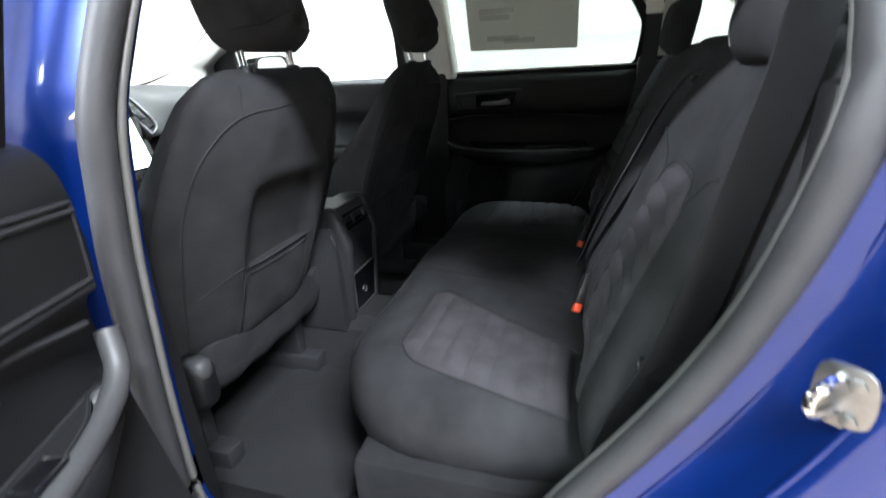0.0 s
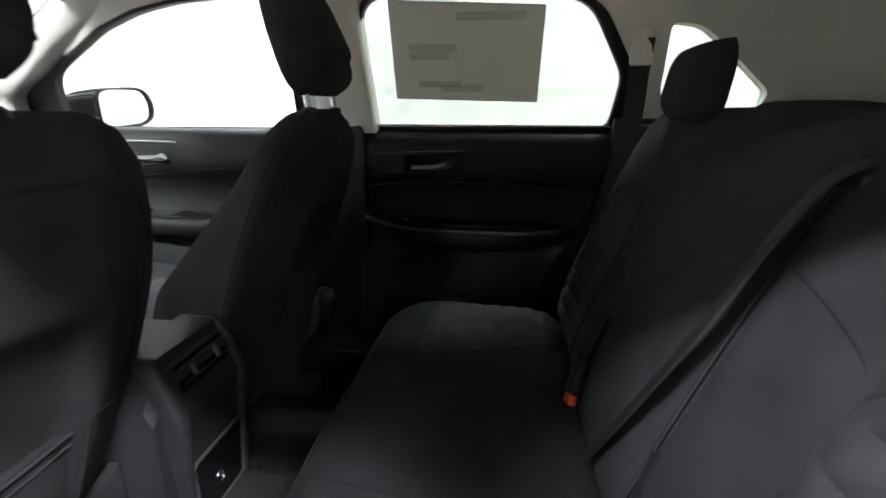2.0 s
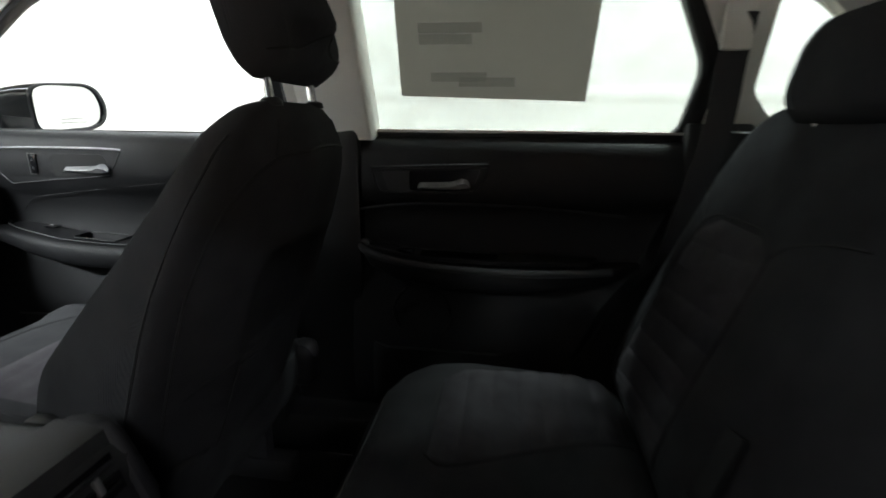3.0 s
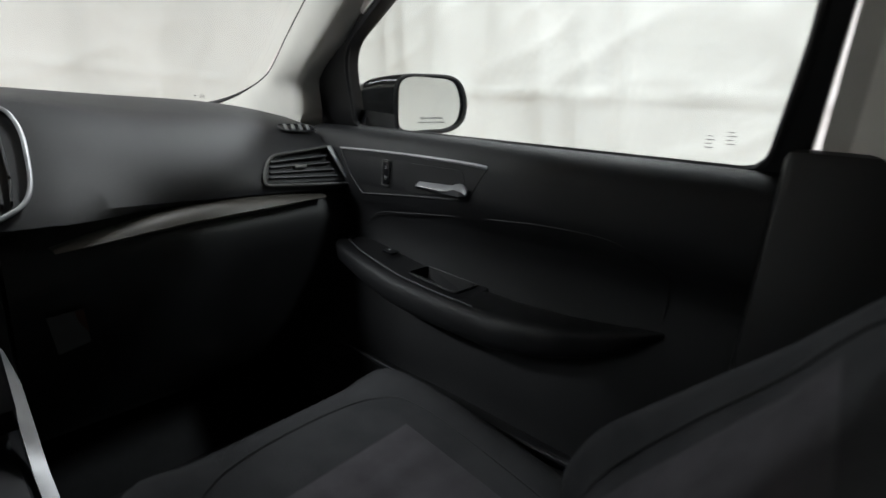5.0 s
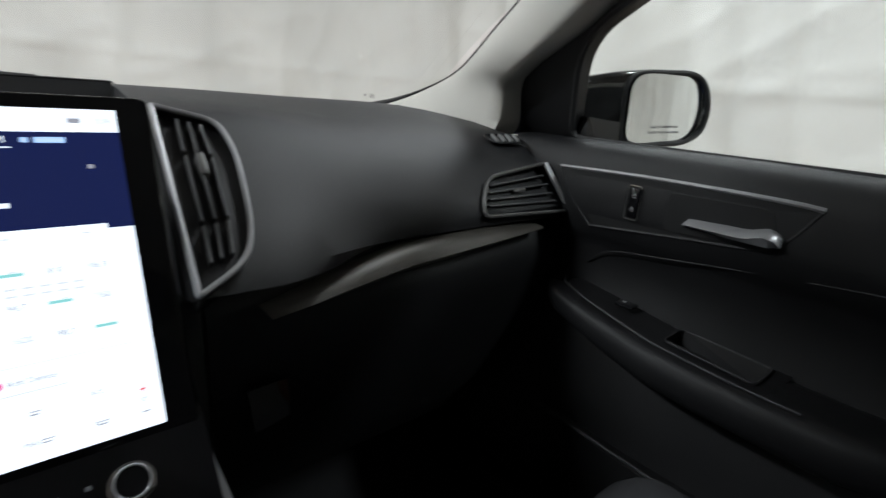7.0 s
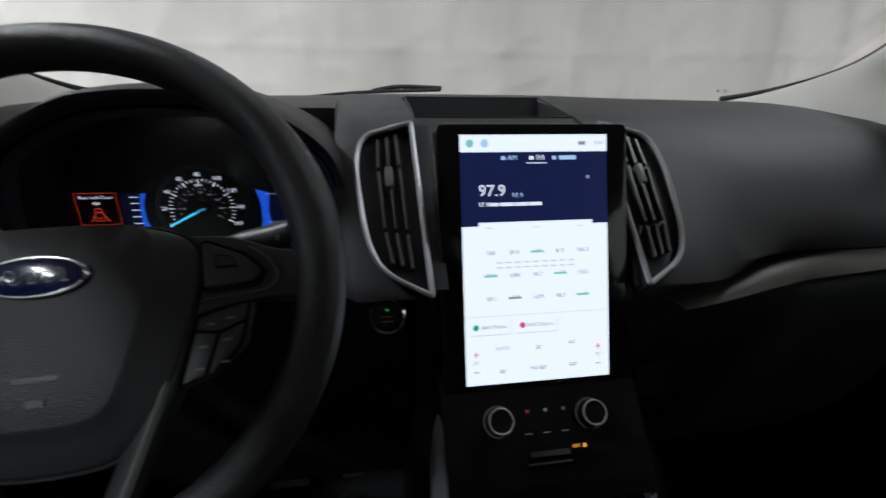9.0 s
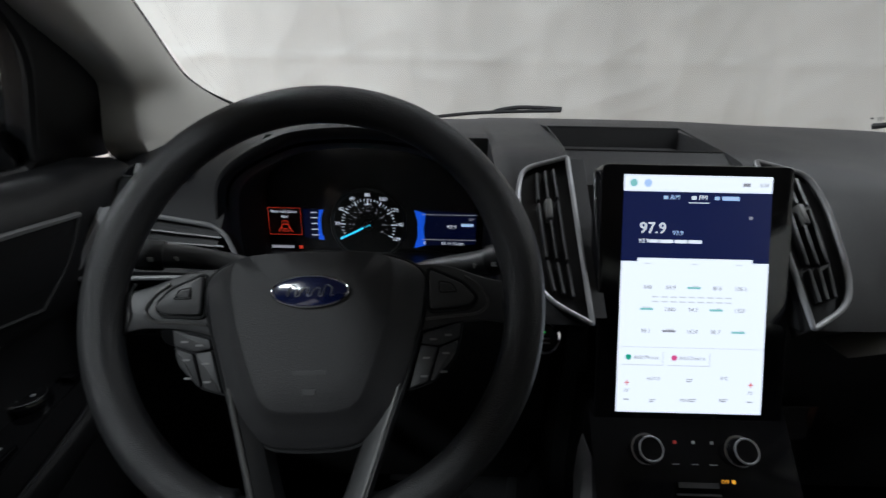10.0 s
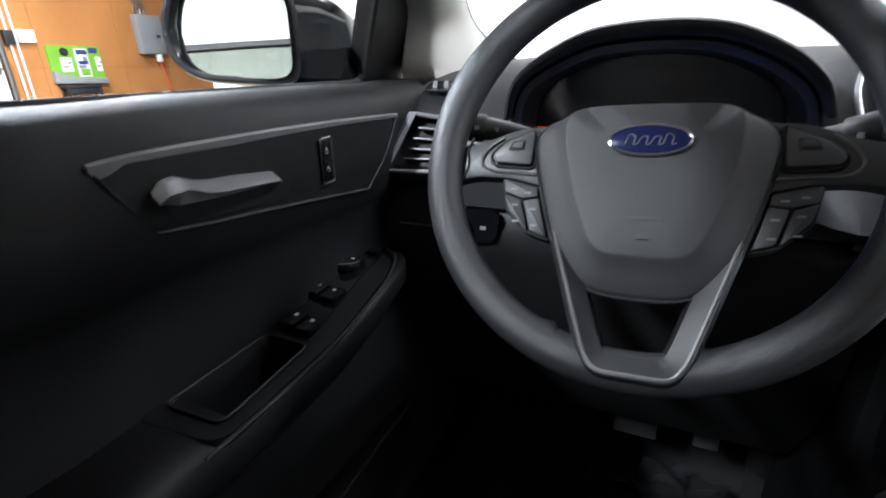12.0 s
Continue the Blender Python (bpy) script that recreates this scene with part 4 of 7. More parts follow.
    if front and sx < 0:
        rings = []
        line = spline([(a, b, 0) for a, b in top], 5)
        for k, (y, z, _) in enumerate(line):
            t = k / (len(line) - 1)
            h = (0.0045 + 0.0085 * t ** 1.5) * (1 if k < len(line) - 1 else 0.3)
            rings.append([P(X(y, d), y, z + e) for d, e in ((0.000, 0.003), (0.005, 0.0025), (0.0075, 0.001), (0.0075 - 0.25 * h, 0.002 - h), (0.002, 0.001 - h), (0.0, 0.001 - h))])
        part("trim_strip", loft(rings), DOORSATIN, door, "tapered satin silver strip", angle=30)
    else:
        part("trim_strip", tube([P(X(y, 0.004), y, z) for y, z, _ in spline([(a, b, 0) for a, b in top], 5)], 0.0048, 6, taper=lambda t: 0.55 + 0.25 * t), DOORSATIN if front else SOFT, door, "satin silver strip" if front else "dark trim edge")
    part("recess_rim", tube([P(X(y, 0.003), y, z) for y, z, _ in spline([(a, b, 0) for a, b in low], 5)], 0.0042 if not front else 0.0028, 6), DOORPAD, door)
    part("recess_rim", tube([P(X(y, 0.003), y, z) for y, z, _ in spline([(a, b, 0) for a, b in fro], 5)], 0.0028, 6), DOORPAD, door)
    if not front:
        for ln, dz in ((top, -0.008), (low[:3], 0.008)):
            part("recess_groove", tube([P(X(y, 0.0045), y, z + dz) for y, z, _ in spline([(a, b, 0) for a, b in ln], 5)], 0.0030, 6), SEAM, door)
    dk = 0.0 if sx > 0 else 0.022
    if front:
        part("handle_cup", plate([P(X(y, 0.004), y, z) for y, z in rounded([(0.43 - dk, 1.045), (0.30 - dk, 1.045), (0.292 - dk, 1.01), (0.31 - dk, 0.995), (0.43 - dk, 0.988)], 0.012)], (-sx * 0.002, 0, 0)), HARD, door)
        lever(door, sx, X(0.35), 0.402 if sx > 0 else 0.392, 0.282 if sx > 0 else 0.258, 1.008 if sx > 0 else 1.016, 0.0 if sx > 0 else 0.010)
        ly = 0.478 if sx > 0 else 0.464
        sw = part("lock_switch", box(*sorted((sx * X(ly, 0.003), sx * X(ly, 0.009))), ly - 0.009, ly + 0.009, 0.996, 1.044, 0.003), GLOSS, door)
        part("switch_rim", tube([P(X(ly, 0.009), y, z) for y, z in rounded([(ly - 0.011, 0.994), (ly + 0.011, 0.994), (ly + 0.011, 1.046), (ly - 0.011, 1.046)], 0.004)], 0.0008, 5, True), DIMSATIN, sw)
        part("switch_rim", tube([P(X(ly, 0.0095), y, 1.0455) for y in (ly - 0.009, ly, ly + 0.009)], 0.0012, 6), CHROME, sw, "bright upper edge")
        for z in (1.010, 1.031):
            lock = tube([P(X(ly, 0.0092), ly + a, z + b) for a, b in ((-0.0022, -0.003), (0.0022, -0.003), (0.0022, 0.0005), (-0.0022, 0.0005))], 0.0004, 4, True)
            tube([P(X(ly, 0.0092), ly + 0.0016 * math.cos(w), z + 0.0005 + 0.0026 * math.sin(w)) for w in (0, 0.8, 1.57, 2.34, 3.14)], 0.0004, 4, bm=lock)
            part("mark", lock, WHITEPRINT, sw)
    else:
        part("handle_cup", plate([P(X(y, 0.004), y, z) for y, z in rounded([(-0.49, 1.028), (-0.655, 1.032), (-0.64, 0.992), (-0.60, 0.978), (-0.49, 0.978)], 0.012)], (-sx * 0.002, 0, 0)), GLOSS, door)
        lever(door, sx, X(-0.55), -0.512, -0.630, 0.991, 0.005)
    # armrest
    if front:
        st = [(0.578, 0.696, 0.866, 0.006), (0.570, 0.694, 0.864, 0.018), (0.545, 0.694, 0.862, 0.032), (0.46, 0.700, 0.848, 0.046), (0.384, 0.704, 0.8345, 0.052), (0.314, 0.705, 0.830, 0.054), (0.246, 0.7065, 0.8285, 0.055), (0.16, 0.710, 0.827, 0.055), (0.07, 0.720, 0.832, 0.047), (0.0, 0.735, 0.840, 0.036), (-0.05, 0.752, 0.848, 0.020), (-0.08, 0.765, 0.852, 0.006)]
    else:
        st = [(-0.37, 0.745, 0.84, 0.012), (-0.40, 0.732, 0.838, 0.034), (-0.47, 0.72, 0.825, 0.045), (-0.60, 0.712, 0.815, 0.052), (-0.80, 0.715, 0.815, 0.050), (-0.95, 0.735, 0.82, 0.035), (-1.03, 0.755, 0.825, 0.012)]
    if not front and sx < 0:
        st = [(y + 0.015, x + 0.018, z + 0.010, h * 0.85) for y, x, z, h in st]
    if front and sx < 0:
        st = [(y, x + 0.016, z, h * 0.92) for y, x, z, h in st]
    rings = []
    for y, x, z, h in st:
        rings.append([P(x + door_shift(y) * 0.4 + 1.05 * h * math.copysign(abs(math.cos(a)) ** 0.55, math.cos(a)), y, z - 0.030 * h / 0.055 + 0.62 * h * math.copysign(abs(math.sin(a)) ** (0.5 if math.sin(a) > 0 else 0.75), math.sin(a))) for a in [2 * math.pi * k / 20 for k in range(20)]])
    bm = loft(rings)
    py = 0.0 if sx > 0 else -0.019
    if front:
        well = [f for f in bm.faces if f.normal.z > -2 and all(0.67 < abs(v.co.x) < 0.775 and 0.225 < v.co.y - py < 0.405 and v.co.z > 0.80 for v in f.verts) and len(f.verts) == 4]
        bmesh.ops.delete(bm, geom=well, context="FACES")
    part("armrest", bm, DOORPAD, door, angle=70)
    if front:
        top_z = lambda y: np.interp(y, [-0.1, 0.02, 0.16, 0.28, 0.38, 0.46, 0.53, 0.58], [0.833, 0.833, 0.833, 0.834, 0.840, 0.855, 0.866, 0.871])
        sink = -0.002
        out = [(0.562, 0.700), (0.52, 0.674), (0.40, 0.667), (0.236 + py, 0.668), (0.230 + py, 0.766), (0.40, 0.766), (0.52, 0.754), (0.556, 0.730)]
        pocket = [(0.376 + py, 0.686), (0.254 + py, 0.683), (0.252 + py, 0.752), (0.378 + py, 0.746)]
        hole = rounded(pocket, 0.010)
        bm = sheet(rounded(out, 0.02), [hole], lambda y, x: P(x, y, top_z(y) - 0.010 + sink), (0, 0, 0.0105))
        cap = part("armrest_cap", bm, DOORPAD, door)
        cy, cx = 0.315 + py, 0.717
        wall = [[P(cx + (x - cx) * k, cy + (y - cy) * k, (top_z(y) + d - 0.002) if d > -0.01 else 0.795 + d) for y, x in hole] for k, d in ((1.015, 0.0022), (1.0, 0.0030), (0.985, 0.0015), (0.96, -0.02), (0.93, -0.026), (0.5, -0.026), (0.02, -0.026))]
        part("pull_pocket", loft(wall, True, False), HARD, cap, "deep black pull pocket", angle=50)
        part("pocket_rim", tube([P(x, y, top_z(y) + 0.0012) for y, x in hole], 0.0014, 6, True), SOFT, cap)
        part("pocket_mat", plate([P(cx + (x - cx) * 0.86, cy + (y - cy) * 0.90, 0.7695) for y, x in hole], (0, 0, 0.002)), CARPET, cap)
        part("armrest_edge", tube([P(x, y, top_z(y) + 0.001) for y, x, _ in spline([(0.568, 0.706, 0), (0.548, 0.682, 0), (0.48, 0.664, 0), (0.36, 0.660, 0), (0.20, 0.661, 0)], 6)], 0.0020, 6), SOFT, door)
        spots = [(0.455, 0.714)] if sx > 0 else [(0.385, 0.704), (0.389, 0.730), (0.443, 0.714), (0.447, 0.740)]
        for y, x in spots:
            sw = part("window_switch", box(-0.011, 0.011, -0.015, 0.015, 0, 0.006, 0.0025, m=Matrix.Translation(P(x, y, top_z(y) + 0.0020))), GLOSS, cap)
            part("mark", box(-0.0025, 0.0025, 0.002, 0.007, 0.0058, 0.0064, m=Matrix.Translation(P(x, y, top_z(y) + 0.0025))), WHITEPRINT, sw)
        if sx < 0:
            pack = rounded([(0.366, 0.692), (0.43, 0.698), (0.50, 0.705), (0.560, 0.706), (0.556, 0.738), (0.53, 0.760), (0.45, 0.757), (0.37, 0.744)], 0.012)
            part("switch_panel", sheet(pack, [], lambda y, x: P(x, y, top_z(y) - 0.004), (0, 0, 0.0055)), GLOSS, cap, "gloss black switch panel")
            kn = part("mirror_knob", lathe([(0, 0), (0.024, 0), (0.024, 0.006), (0.019, 0.010), (0, 0.010)], Matrix.Translation(P(0.738, 0.512, top_z(0.512) + 0.002)), 20), GLOSS, cap)
            part("knob_ring", tube([P(0.738 + 0.0205 * math.cos(a), 0.512 + 0.0205 * math.sin(a), top_z(0.512) + 0.011) for a in [2 * math.pi * k / 24 for k in range(24)]], 0.0012, 5, True), CHROME, kn)
            for a in range(4):
                w = a * math.pi / 2
                part("mark", box(-0.002, 0.002, -0.002, 0.002, 0.0105, 0.0112, m=Matrix.Translation(P(0.738 + 0.010 * math.cos(w), 0.512 + 0.010 * math.sin(w), top_z(0.512) + 0.002))), WHITEPRINT, kn)
            part("window_switch", box(-0.009, 0.009, -0.007, 0.007, 0, 0.005, 0.0015, m=Matrix.Translation(P(0.718, 0.552, top_z(0.552) + 0.0025))), GLOSS, cap)
        # insert panel line and lower pocket
        line = [P(0.751 + door_shift(0.4), 0.42, 0.944), P(0.7475, 0.28, 0.960), P(0.746, 0.148, 0.974), P(0.746, 0.042, 0.977), P(0.7475, -0.012, 0.968), P(0.751, -0.056, 0.950), P(0.766, -0.072, 0.920), P(0.766, -0.072, 0.870), P(0.760, -0.060, 0.838)]
        if sx > 0:
            line = [P(0.760 + door_shift(0.5), 0.545, 0.900), P(0.757 + door_shift(0.5), 0.510, 0.930)] + line
            part("insert_seam", tube(spline(line, 6), 0.0012, 6), DOORPAD, door)
        rings = [[P(x, y, z) for x, z in ((0.70, 0.42 + 0.02 * e), (0.665 + 0.03 * e, 0.46), (0.660 + 0.03 * e, 0.56), (0.668 + 0.03 * e, 0.62), (0.678 + 0.03 * e, 0.625), (0.74, 0.60), (0.74, 0.42))] for y, e in ((0.60, 1), (0.55, 0.3), (0.40, 0), (0.10, 0), (-0.02, 0.4), (-0.08, 1))]
        part("map_pocket", loft(rings), HARD, door, angle=50)
        part("pocket_lip", tube(spline([P(0.668, 0.56, 0.628), P(0.667, 0.40, 0.630), P(0.667, 0.10, 0.630), P(0.68, -0.04, 0.627)], 6), 0.003, 6), SOFT, door)
    else:
        part("tweeter", lathe([(0, 0.006), (0.014, 0.005), (0.018, 0.0), (0.018, -0.004)], frame_of(P(0.742, -0.378, 0.840), (0, -sx, 0), (0, 0, 1)), 16), SPOKE, door, "small grey speaker cover")
        part("insert_seam", tube(spline([P(0.737, -0.37, 0.93), P(0.748, -0.5, 0.945), P(0.750, -0.75, 0.945), P(0.752, -0.98, 0.93)], 6), 0.0035, 6), SOFT, door)
        cup = [(-0.52, 0.690), (-0.70, 0.692), (-0.70, 0.738), (-0.52, 0.738)]
        lift = 0.010 if sx < 0 else 0.0
        inn = 0.022 if sx < 0 else 0.0
        topz = lambda y: float(np.interp(y, [-1.0, -0.80, -0.60, -0.47, -0.40, -0.37], [0.832, 0.829, 0.826, 0.834, 0.844, 0.846])) + lift
        capo = [(y, x + inn * (1 if x < 0.74 else 0)) for y, x in [(-0.388, 0.722), (-0.42, 0.700), (-0.52, 0.684), (-0.72, 0.676), (-0.90, 0.690), (-0.93, 0.745), (-0.55, 0.752), (-0.40, 0.750)]]
        cup = [(y, x + inn * 0.6) for y, x in cup]
        cap = part("armrest_cap", sheet(rounded(capo, 0.012), [], lambda y, x: P(x, y, topz(y) - 0.004), (0, 0, 0.008)), DOORPAD, door)
        part("cap_groove", tube([P(x, y, topz(y) + 0.0045) for y, x in rounded(grow(capo, -0.004), 0.012)], 0.0012, 6, True), SEAM, cap)
        edge = [P(0.728, -0.372, 0.842), P(0.700, -0.395, 0.836), P(0.680, -0.47, 0.822), P(0.668, -0.60, 0.812), P(0.668, -0.80, 0.812), P(0.690, -0.95, 0.818)]
        if sx < 0:
            edge = [P(0.744, -0.340, 0.905), P(0.731, -0.360, 0.868), P(0.722, -0.400, 0.848), P(0.712, -0.470, 0.838), P(0.704, -0.60, 0.830), P(0.702, -0.80, 0.826), P(0.715, -0.95, 0.828)]
        part("armrest_edge", tube(spline(edge, 8), 0.0125 if sx < 0 else 0.009, 12), THUMB, door, "smooth rolled armrest edge", angle=60)
        part("pull_pocket", plate([P(x, y, topz(y) + 0.0045) for y, x in rounded(cup, 0.012)], (0, 0, 0.0015)), GLOSS, cap)
        rings = [[P(x, y, z) for x, z in ((0.70, 0.42 + 0.02 * e), (0.675 + 0.03 * e, 0.47), (0.672 + 0.03 * e, 0.56), (0.682 + 0.03 * e, 0.60), (0.74, 0.58), (0.74, 0.42))] for y, e in ((-0.40, 1), (-0.44, 0), (-0.70, 0), (-0.76, 1))]
        part("map_pocket", loft(rings), HARD, door, angle=50)
        part("speaker_ring", tube([P(0.725, -0.52 + 0.07 * math.cos(a), 0.68 + 0.07 * math.sin(a)) for a in [2 * math.pi * k / 28 for k in range(28)]], 0.004, 6, True), HARD, door)
        sw = part("window_switch", box(*sorted((sx * (0.697 + inn * 0.6), sx * (0.722 + inn * 0.6))), -0.505, -0.465, topz(-0.48) + 0.002, topz(-0.48) + 0.011, 0.003), GLOSS, cap)
        part("switch_rim", tube([P(x, y, topz(-0.48) + 0.0105) for x, y in [(a + inn * 0.6, b) for a, b in ((0.699, -0.503), (0.720, -0.503), (0.720, -0.467), (0.699, -0.467))]], 0.0011, 5, True), CHROME, sw)
    return door


def wing_mirror(door, sx):
    c = V(sx * 0.938, 0.570, 1.163 if sx > 0 else 1.172)
    u = V(sx * 0.163, -0.080, 0.012).normalized()
    n = V(-sx * 0.44, -0.90, 0.10).normalized()
    v = (n.cross(u) * sx).normalized()
    if v.z < 0:
        v = -v
    n = u.cross(v).normalized()
    if n.y > 0:
        n = -n
    shape = [(-0.092, -0.055), (-0.085, 0.045), (-0.060, 0.063), (0.055, 0.062), (0.082, 0.045), (0.094, 0.0), (0.082, -0.045), (0.045, -0.064), (-0.070, -0.066)]
    base = [V(a, b, 0) for a, b in shape]
    loop = fillet(base, 0.024, 4)
    rings = []
    for k, d in ((0.965, -0.016), (0.97, 0.002), (1.01, 0.004), (1.05, 0.0), (1.10, -0.010), (1.12, -0.035), (1.09, -0.075), (0.92, -0.110), (0.6, -0.128), (0.1, -0.134)):
        rings.append([c + u * (p.x * k - max(0, -d - 0.01) * 0.85) + v * (p.y * k) + n * d for p in loop])
    hous = part("wing_mirror", loft(rings), GLOSS, door, "dark glossy wing mirror housing", angle=60)
    g = V(-0.345, -0.935, 0.075).normalized() if sx > 0 else V(0.285, -0.953, 0.10).normalized()
    flat = [c + u * (p.x * 0.955) + v * (p.y * 0.955) for p in loop]
    part("mirror_glass", plate([p - n * ((p - c).dot(g) / n.dot(g)) for p in flat], n * 0.002), MIRROR, hous, "mirror glass")
    part("mirror_surround", tube([c + u * (p.x * 1.005) + v * (p.y * 1.005) + n * 0.001 for p in loop], 0.0050, 8, True), RUBBER, hous)
    rings = [[c + V(*q) + V(0, 0, z) for z, q in zip((0, 0.0, 0.0, 0.0), r)] for r in (
        ((-sx * 0.05, 0.06, -0.035), (-sx * 0.05, 0.02, -0.035), (-sx * 0.05, 0.02, -0.062), (-sx * 0.05, 0.06, -0.062)),
        ((-sx * 0.15, 0.11, -0.025), (-sx * 0.15, 0.06, -0.025), (-sx * 0.15, 0.06, -0.068), (-sx * 0.15, 0.11, -0.068)))]
    part("stalk", loft(rings), GLOSS, hous)
    if sx > 0:
        gu = (u - g * u.dot(g)).normalized()
        gv = (v - g * v.dot(g) - gu * v.dot(gu)).normalized()
        m = Matrix((gu, gv, g)).transposed().to_4x4()
        for k, body in enumerate(("OBJECTS IN MIRROR ARE", "CLOSER THAN THEY APPEAR")):
            mm = m.copy()
            q = c + v * (-0.034 - 0.010 * k) + u * 0.0
            mm.translation = q - n * ((q - c).dot(g) / n.dot(g)) + n * 0.0030
            part("lettering", text_mesh(body, 0.0056, mm), MARK, hous)


d1 = car_door(1, True, "closed front passenger door with black trim and silver handle")
wing_mirror(d1, 1)
d2 = car_door(-1, True, "closed driver door with black trim, window switches and silver handle")
wing_mirror(d2, -1)
car_door(1, False, "closed rear passenger door with black trim and tinted window")
d4 = car_door(-1, False, "open rear door with black trim, blue outside")
d4.rotation_euler = (0, 0, radians(-72))

# window sticker, seen from behind
m = [V(side_x(z) - 0.004, y, z) for y, z in ((-0.478, 1.425), (-0.876, 1.407), (-0.872, 1.178), (-0.470, 1.188))]
sticker = thing("window_sticker", "large paper sticker on the tinted rear window, seen from behind", "sticker", m[3])
part("paper", plate(m, (0.003, 0, 0.0)), PAPER, sticker)
for y0, y1, z in ((-0.52, -0.65, 1.325), (-0.52, -0.63, 1.305), (-0.65, -0.83, 1.395), (-0.54, -0.66, 1.235), (-0.60, -0.72, 1.225)):
    part("print_bar", plate([V(side_x(zz) - 0.0052, y, zz) for y, zz in ((y0, z), (y1, z), (y1, z - 0.018), (y0, z - 0.018))], (0.001, 0, 0)), INK, sticker)
solid("glass_marking", plate([V(side_x(z) - 0.002, y, z) for y, z in ((-0.388, 1.130), (-0.400, 1.130), (-0.400, 1.128), (-0.388, 1.128))], (0.001, 0, 0)), MARK, "tiny printed mark in the corner of the tinted window", "marking")
for y, z in ((-0.075, 1.138), (-0.100, 1.144)):
    bm = bmesh.new()
    for k in range(4):
        box(side_x(z) - 0.001, side_x(z), y - 0.008 - 0.003 * (k % 2), y, z - 0.005 * k, z - 0.005 * k - 0.0011, bm=bm)
    solid("glass_marking", bm, MARK, "tiny printed marks on the front side window", "marking")

# ---- dashboard ----
dash = thing("dashboard", "black soft-grained dashboard with silver-rimmed air vents", "dashboard", (0, 0.8, 0.6))
REARY = lambda x: 1.20 - 0.30 * x * x


def dash_profile(x):
    """Upper pad section at x: (y, z) from the windscreen to the underside."""
    r = REARY(x)
    side = [(r, 1.08), (r, 1.118), (r - 0.06, 1.128), (0.95, 1.134), (0.85, 1.126), (0.76, 1.111), (0.70, 1.091), (0.655, 1.063), (0.618, 1.022), (0.600, 0.990), (0.603, 0.972), (0.63, 0.960), (0.70, 0.955), (0.80, 0.955)]
    mid = [(r, 1.08), (r, 1.120), (r - 0.06, 1.131), (0.95, 1.136), (0.85, 1.132), (0.76, 1.126), (0.705, 1.117), (0.67, 1.092), (0.625, 1.053), (0.58, 1.014), (0.545, 0.983), (0.535, 0.968), (0.60, 0.955), (0.80, 0.955)]
    gap = [(r, 1.08), (r, 1.118), (r - 0.06, 1.128), (0.95, 1.134), (0.88, 1.134), (0.83, 1.133), (0.80, 1.13), (0.795, 1.10), (0.795, 1.06), (0.795, 1.02), (0.795, 0.98), (0.796, 0.965), (0.797, 0.96), (0.80, 0.955)]
    if -0.546 < x < -0.212:
        return gap
    if abs(x) < 0.110:
        bin_ = mid[:3] + [(0.896, 1.139), (0.889, 1.106), (0.768, 1.100), (0.750, 1.123)] + mid[7:]
        return [(max(y, 0.655) if z < 1.08 else y, z) for y, z in bin_]
    k = min(1.0, max(0.0, (abs(x) - 0.187) / (0.20 if x > 0 else 0.05)))
    k = k * k * (3 - 2 * k)
    return [(a[0] * (1 - k) + b[0] * k, a[1] * (1 - k) + b[1] * k) for a, b in zip(mid, side)]


xs = [-0.735, -0.70, -0.66, -0.62, -0.59, -0.567, -0.548, -0.545, -0.48, -0.38, -0.28, -0.213, -0.210, -0.200, -0.188, -0.12, -0.1105, -0.1095, -0.06, 0, 0.06, 0.1095, 0.1105, 0.12, 0.188, 0.20, 0.21, 0.22, 0.235, 0.25, 0.265, 0.28, 0.30, 0.32, 0.34, 0.36, 0.42, 0.48, 0.54, 0.60, 0.66, 0.70, 0.735]
rings = []
for x in xs:
    drop = 0.020 * max(0, (abs(x) - 0.50) / 0.235) ** 2
    rings.append([V(x, y, z - drop * (1 if z > 1.0 else 0)) for y, z in dash_profile(x)])
part("dash_pad", loft(rings), SOFT, dash, "black grained dash top", angle=40)

# instrument hood: an arch drawn out of the dash top
ARCH = [(-0.560, 0.955), (-0.560, 1.02), (-0.557, 1.06), (-0.549, 1.093), (-0.524, 1.119), (-0.467, 1.148), (-0.42, 1.157), (-0.375, 1.1590), (-0.335, 1.157), (-0.296, 1.149), (-0.250, 1.128), (-0.220, 1.105), (-0.205, 1.083), (-0.198, 1.05), (-0.196, 1.01), (-0.196, 0.955)]
arch = [(p.x, p.y) for p in spline([(a, b, 0) for a, b in ARCH], 4)]


def arch_ring(shrink, y, zdrop=0.0, lean=0.0):
    c = V(-0.381, 1.0)
    return [V(c.x + (x - c.x) * shrink, y + lean * (1.157 - z), c.y + (z - c.y) * shrink - zdrop * max(0, (z - 1.0) / 0.157)) for x, z in arch]


rings = [arch_ring(1.03, 0.95, 0.034, -0.5), arch_ring(1.025, 0.85, 0.016, -0.4), arch_ring(1.018, 0.74, 0.0, -0.25), arch_ring(1.012, 0.665, -0.004, -0.1), arch_ring(1.004, 0.640, -0.004, 0.05), arch_ring(0.992, 0.631, -0.003, 0.08)]
part("instrument_hood", loft(rings, False, False), SOFT, dash, "black hood over the instruments", angle=50)
rings = [arch_ring(0.992, 0.631, -0.003, 0.08), arch_ring(0.976, 0.631, -0.001, 0.08), arch_ring(0.956, 0.638, 0.004, 0.08), arch_ring(0.950, 0.644, 0.005, 0.08)]
part("hood_lip", loft(rings, False, False), SOFT, dash, "soft grained lip of the hood", angle=50)
rings = [arch_ring(0.951, 0.643, 0.005, 0.08), arch_ring(0.947, 0.664, 0.006, 0.06)]
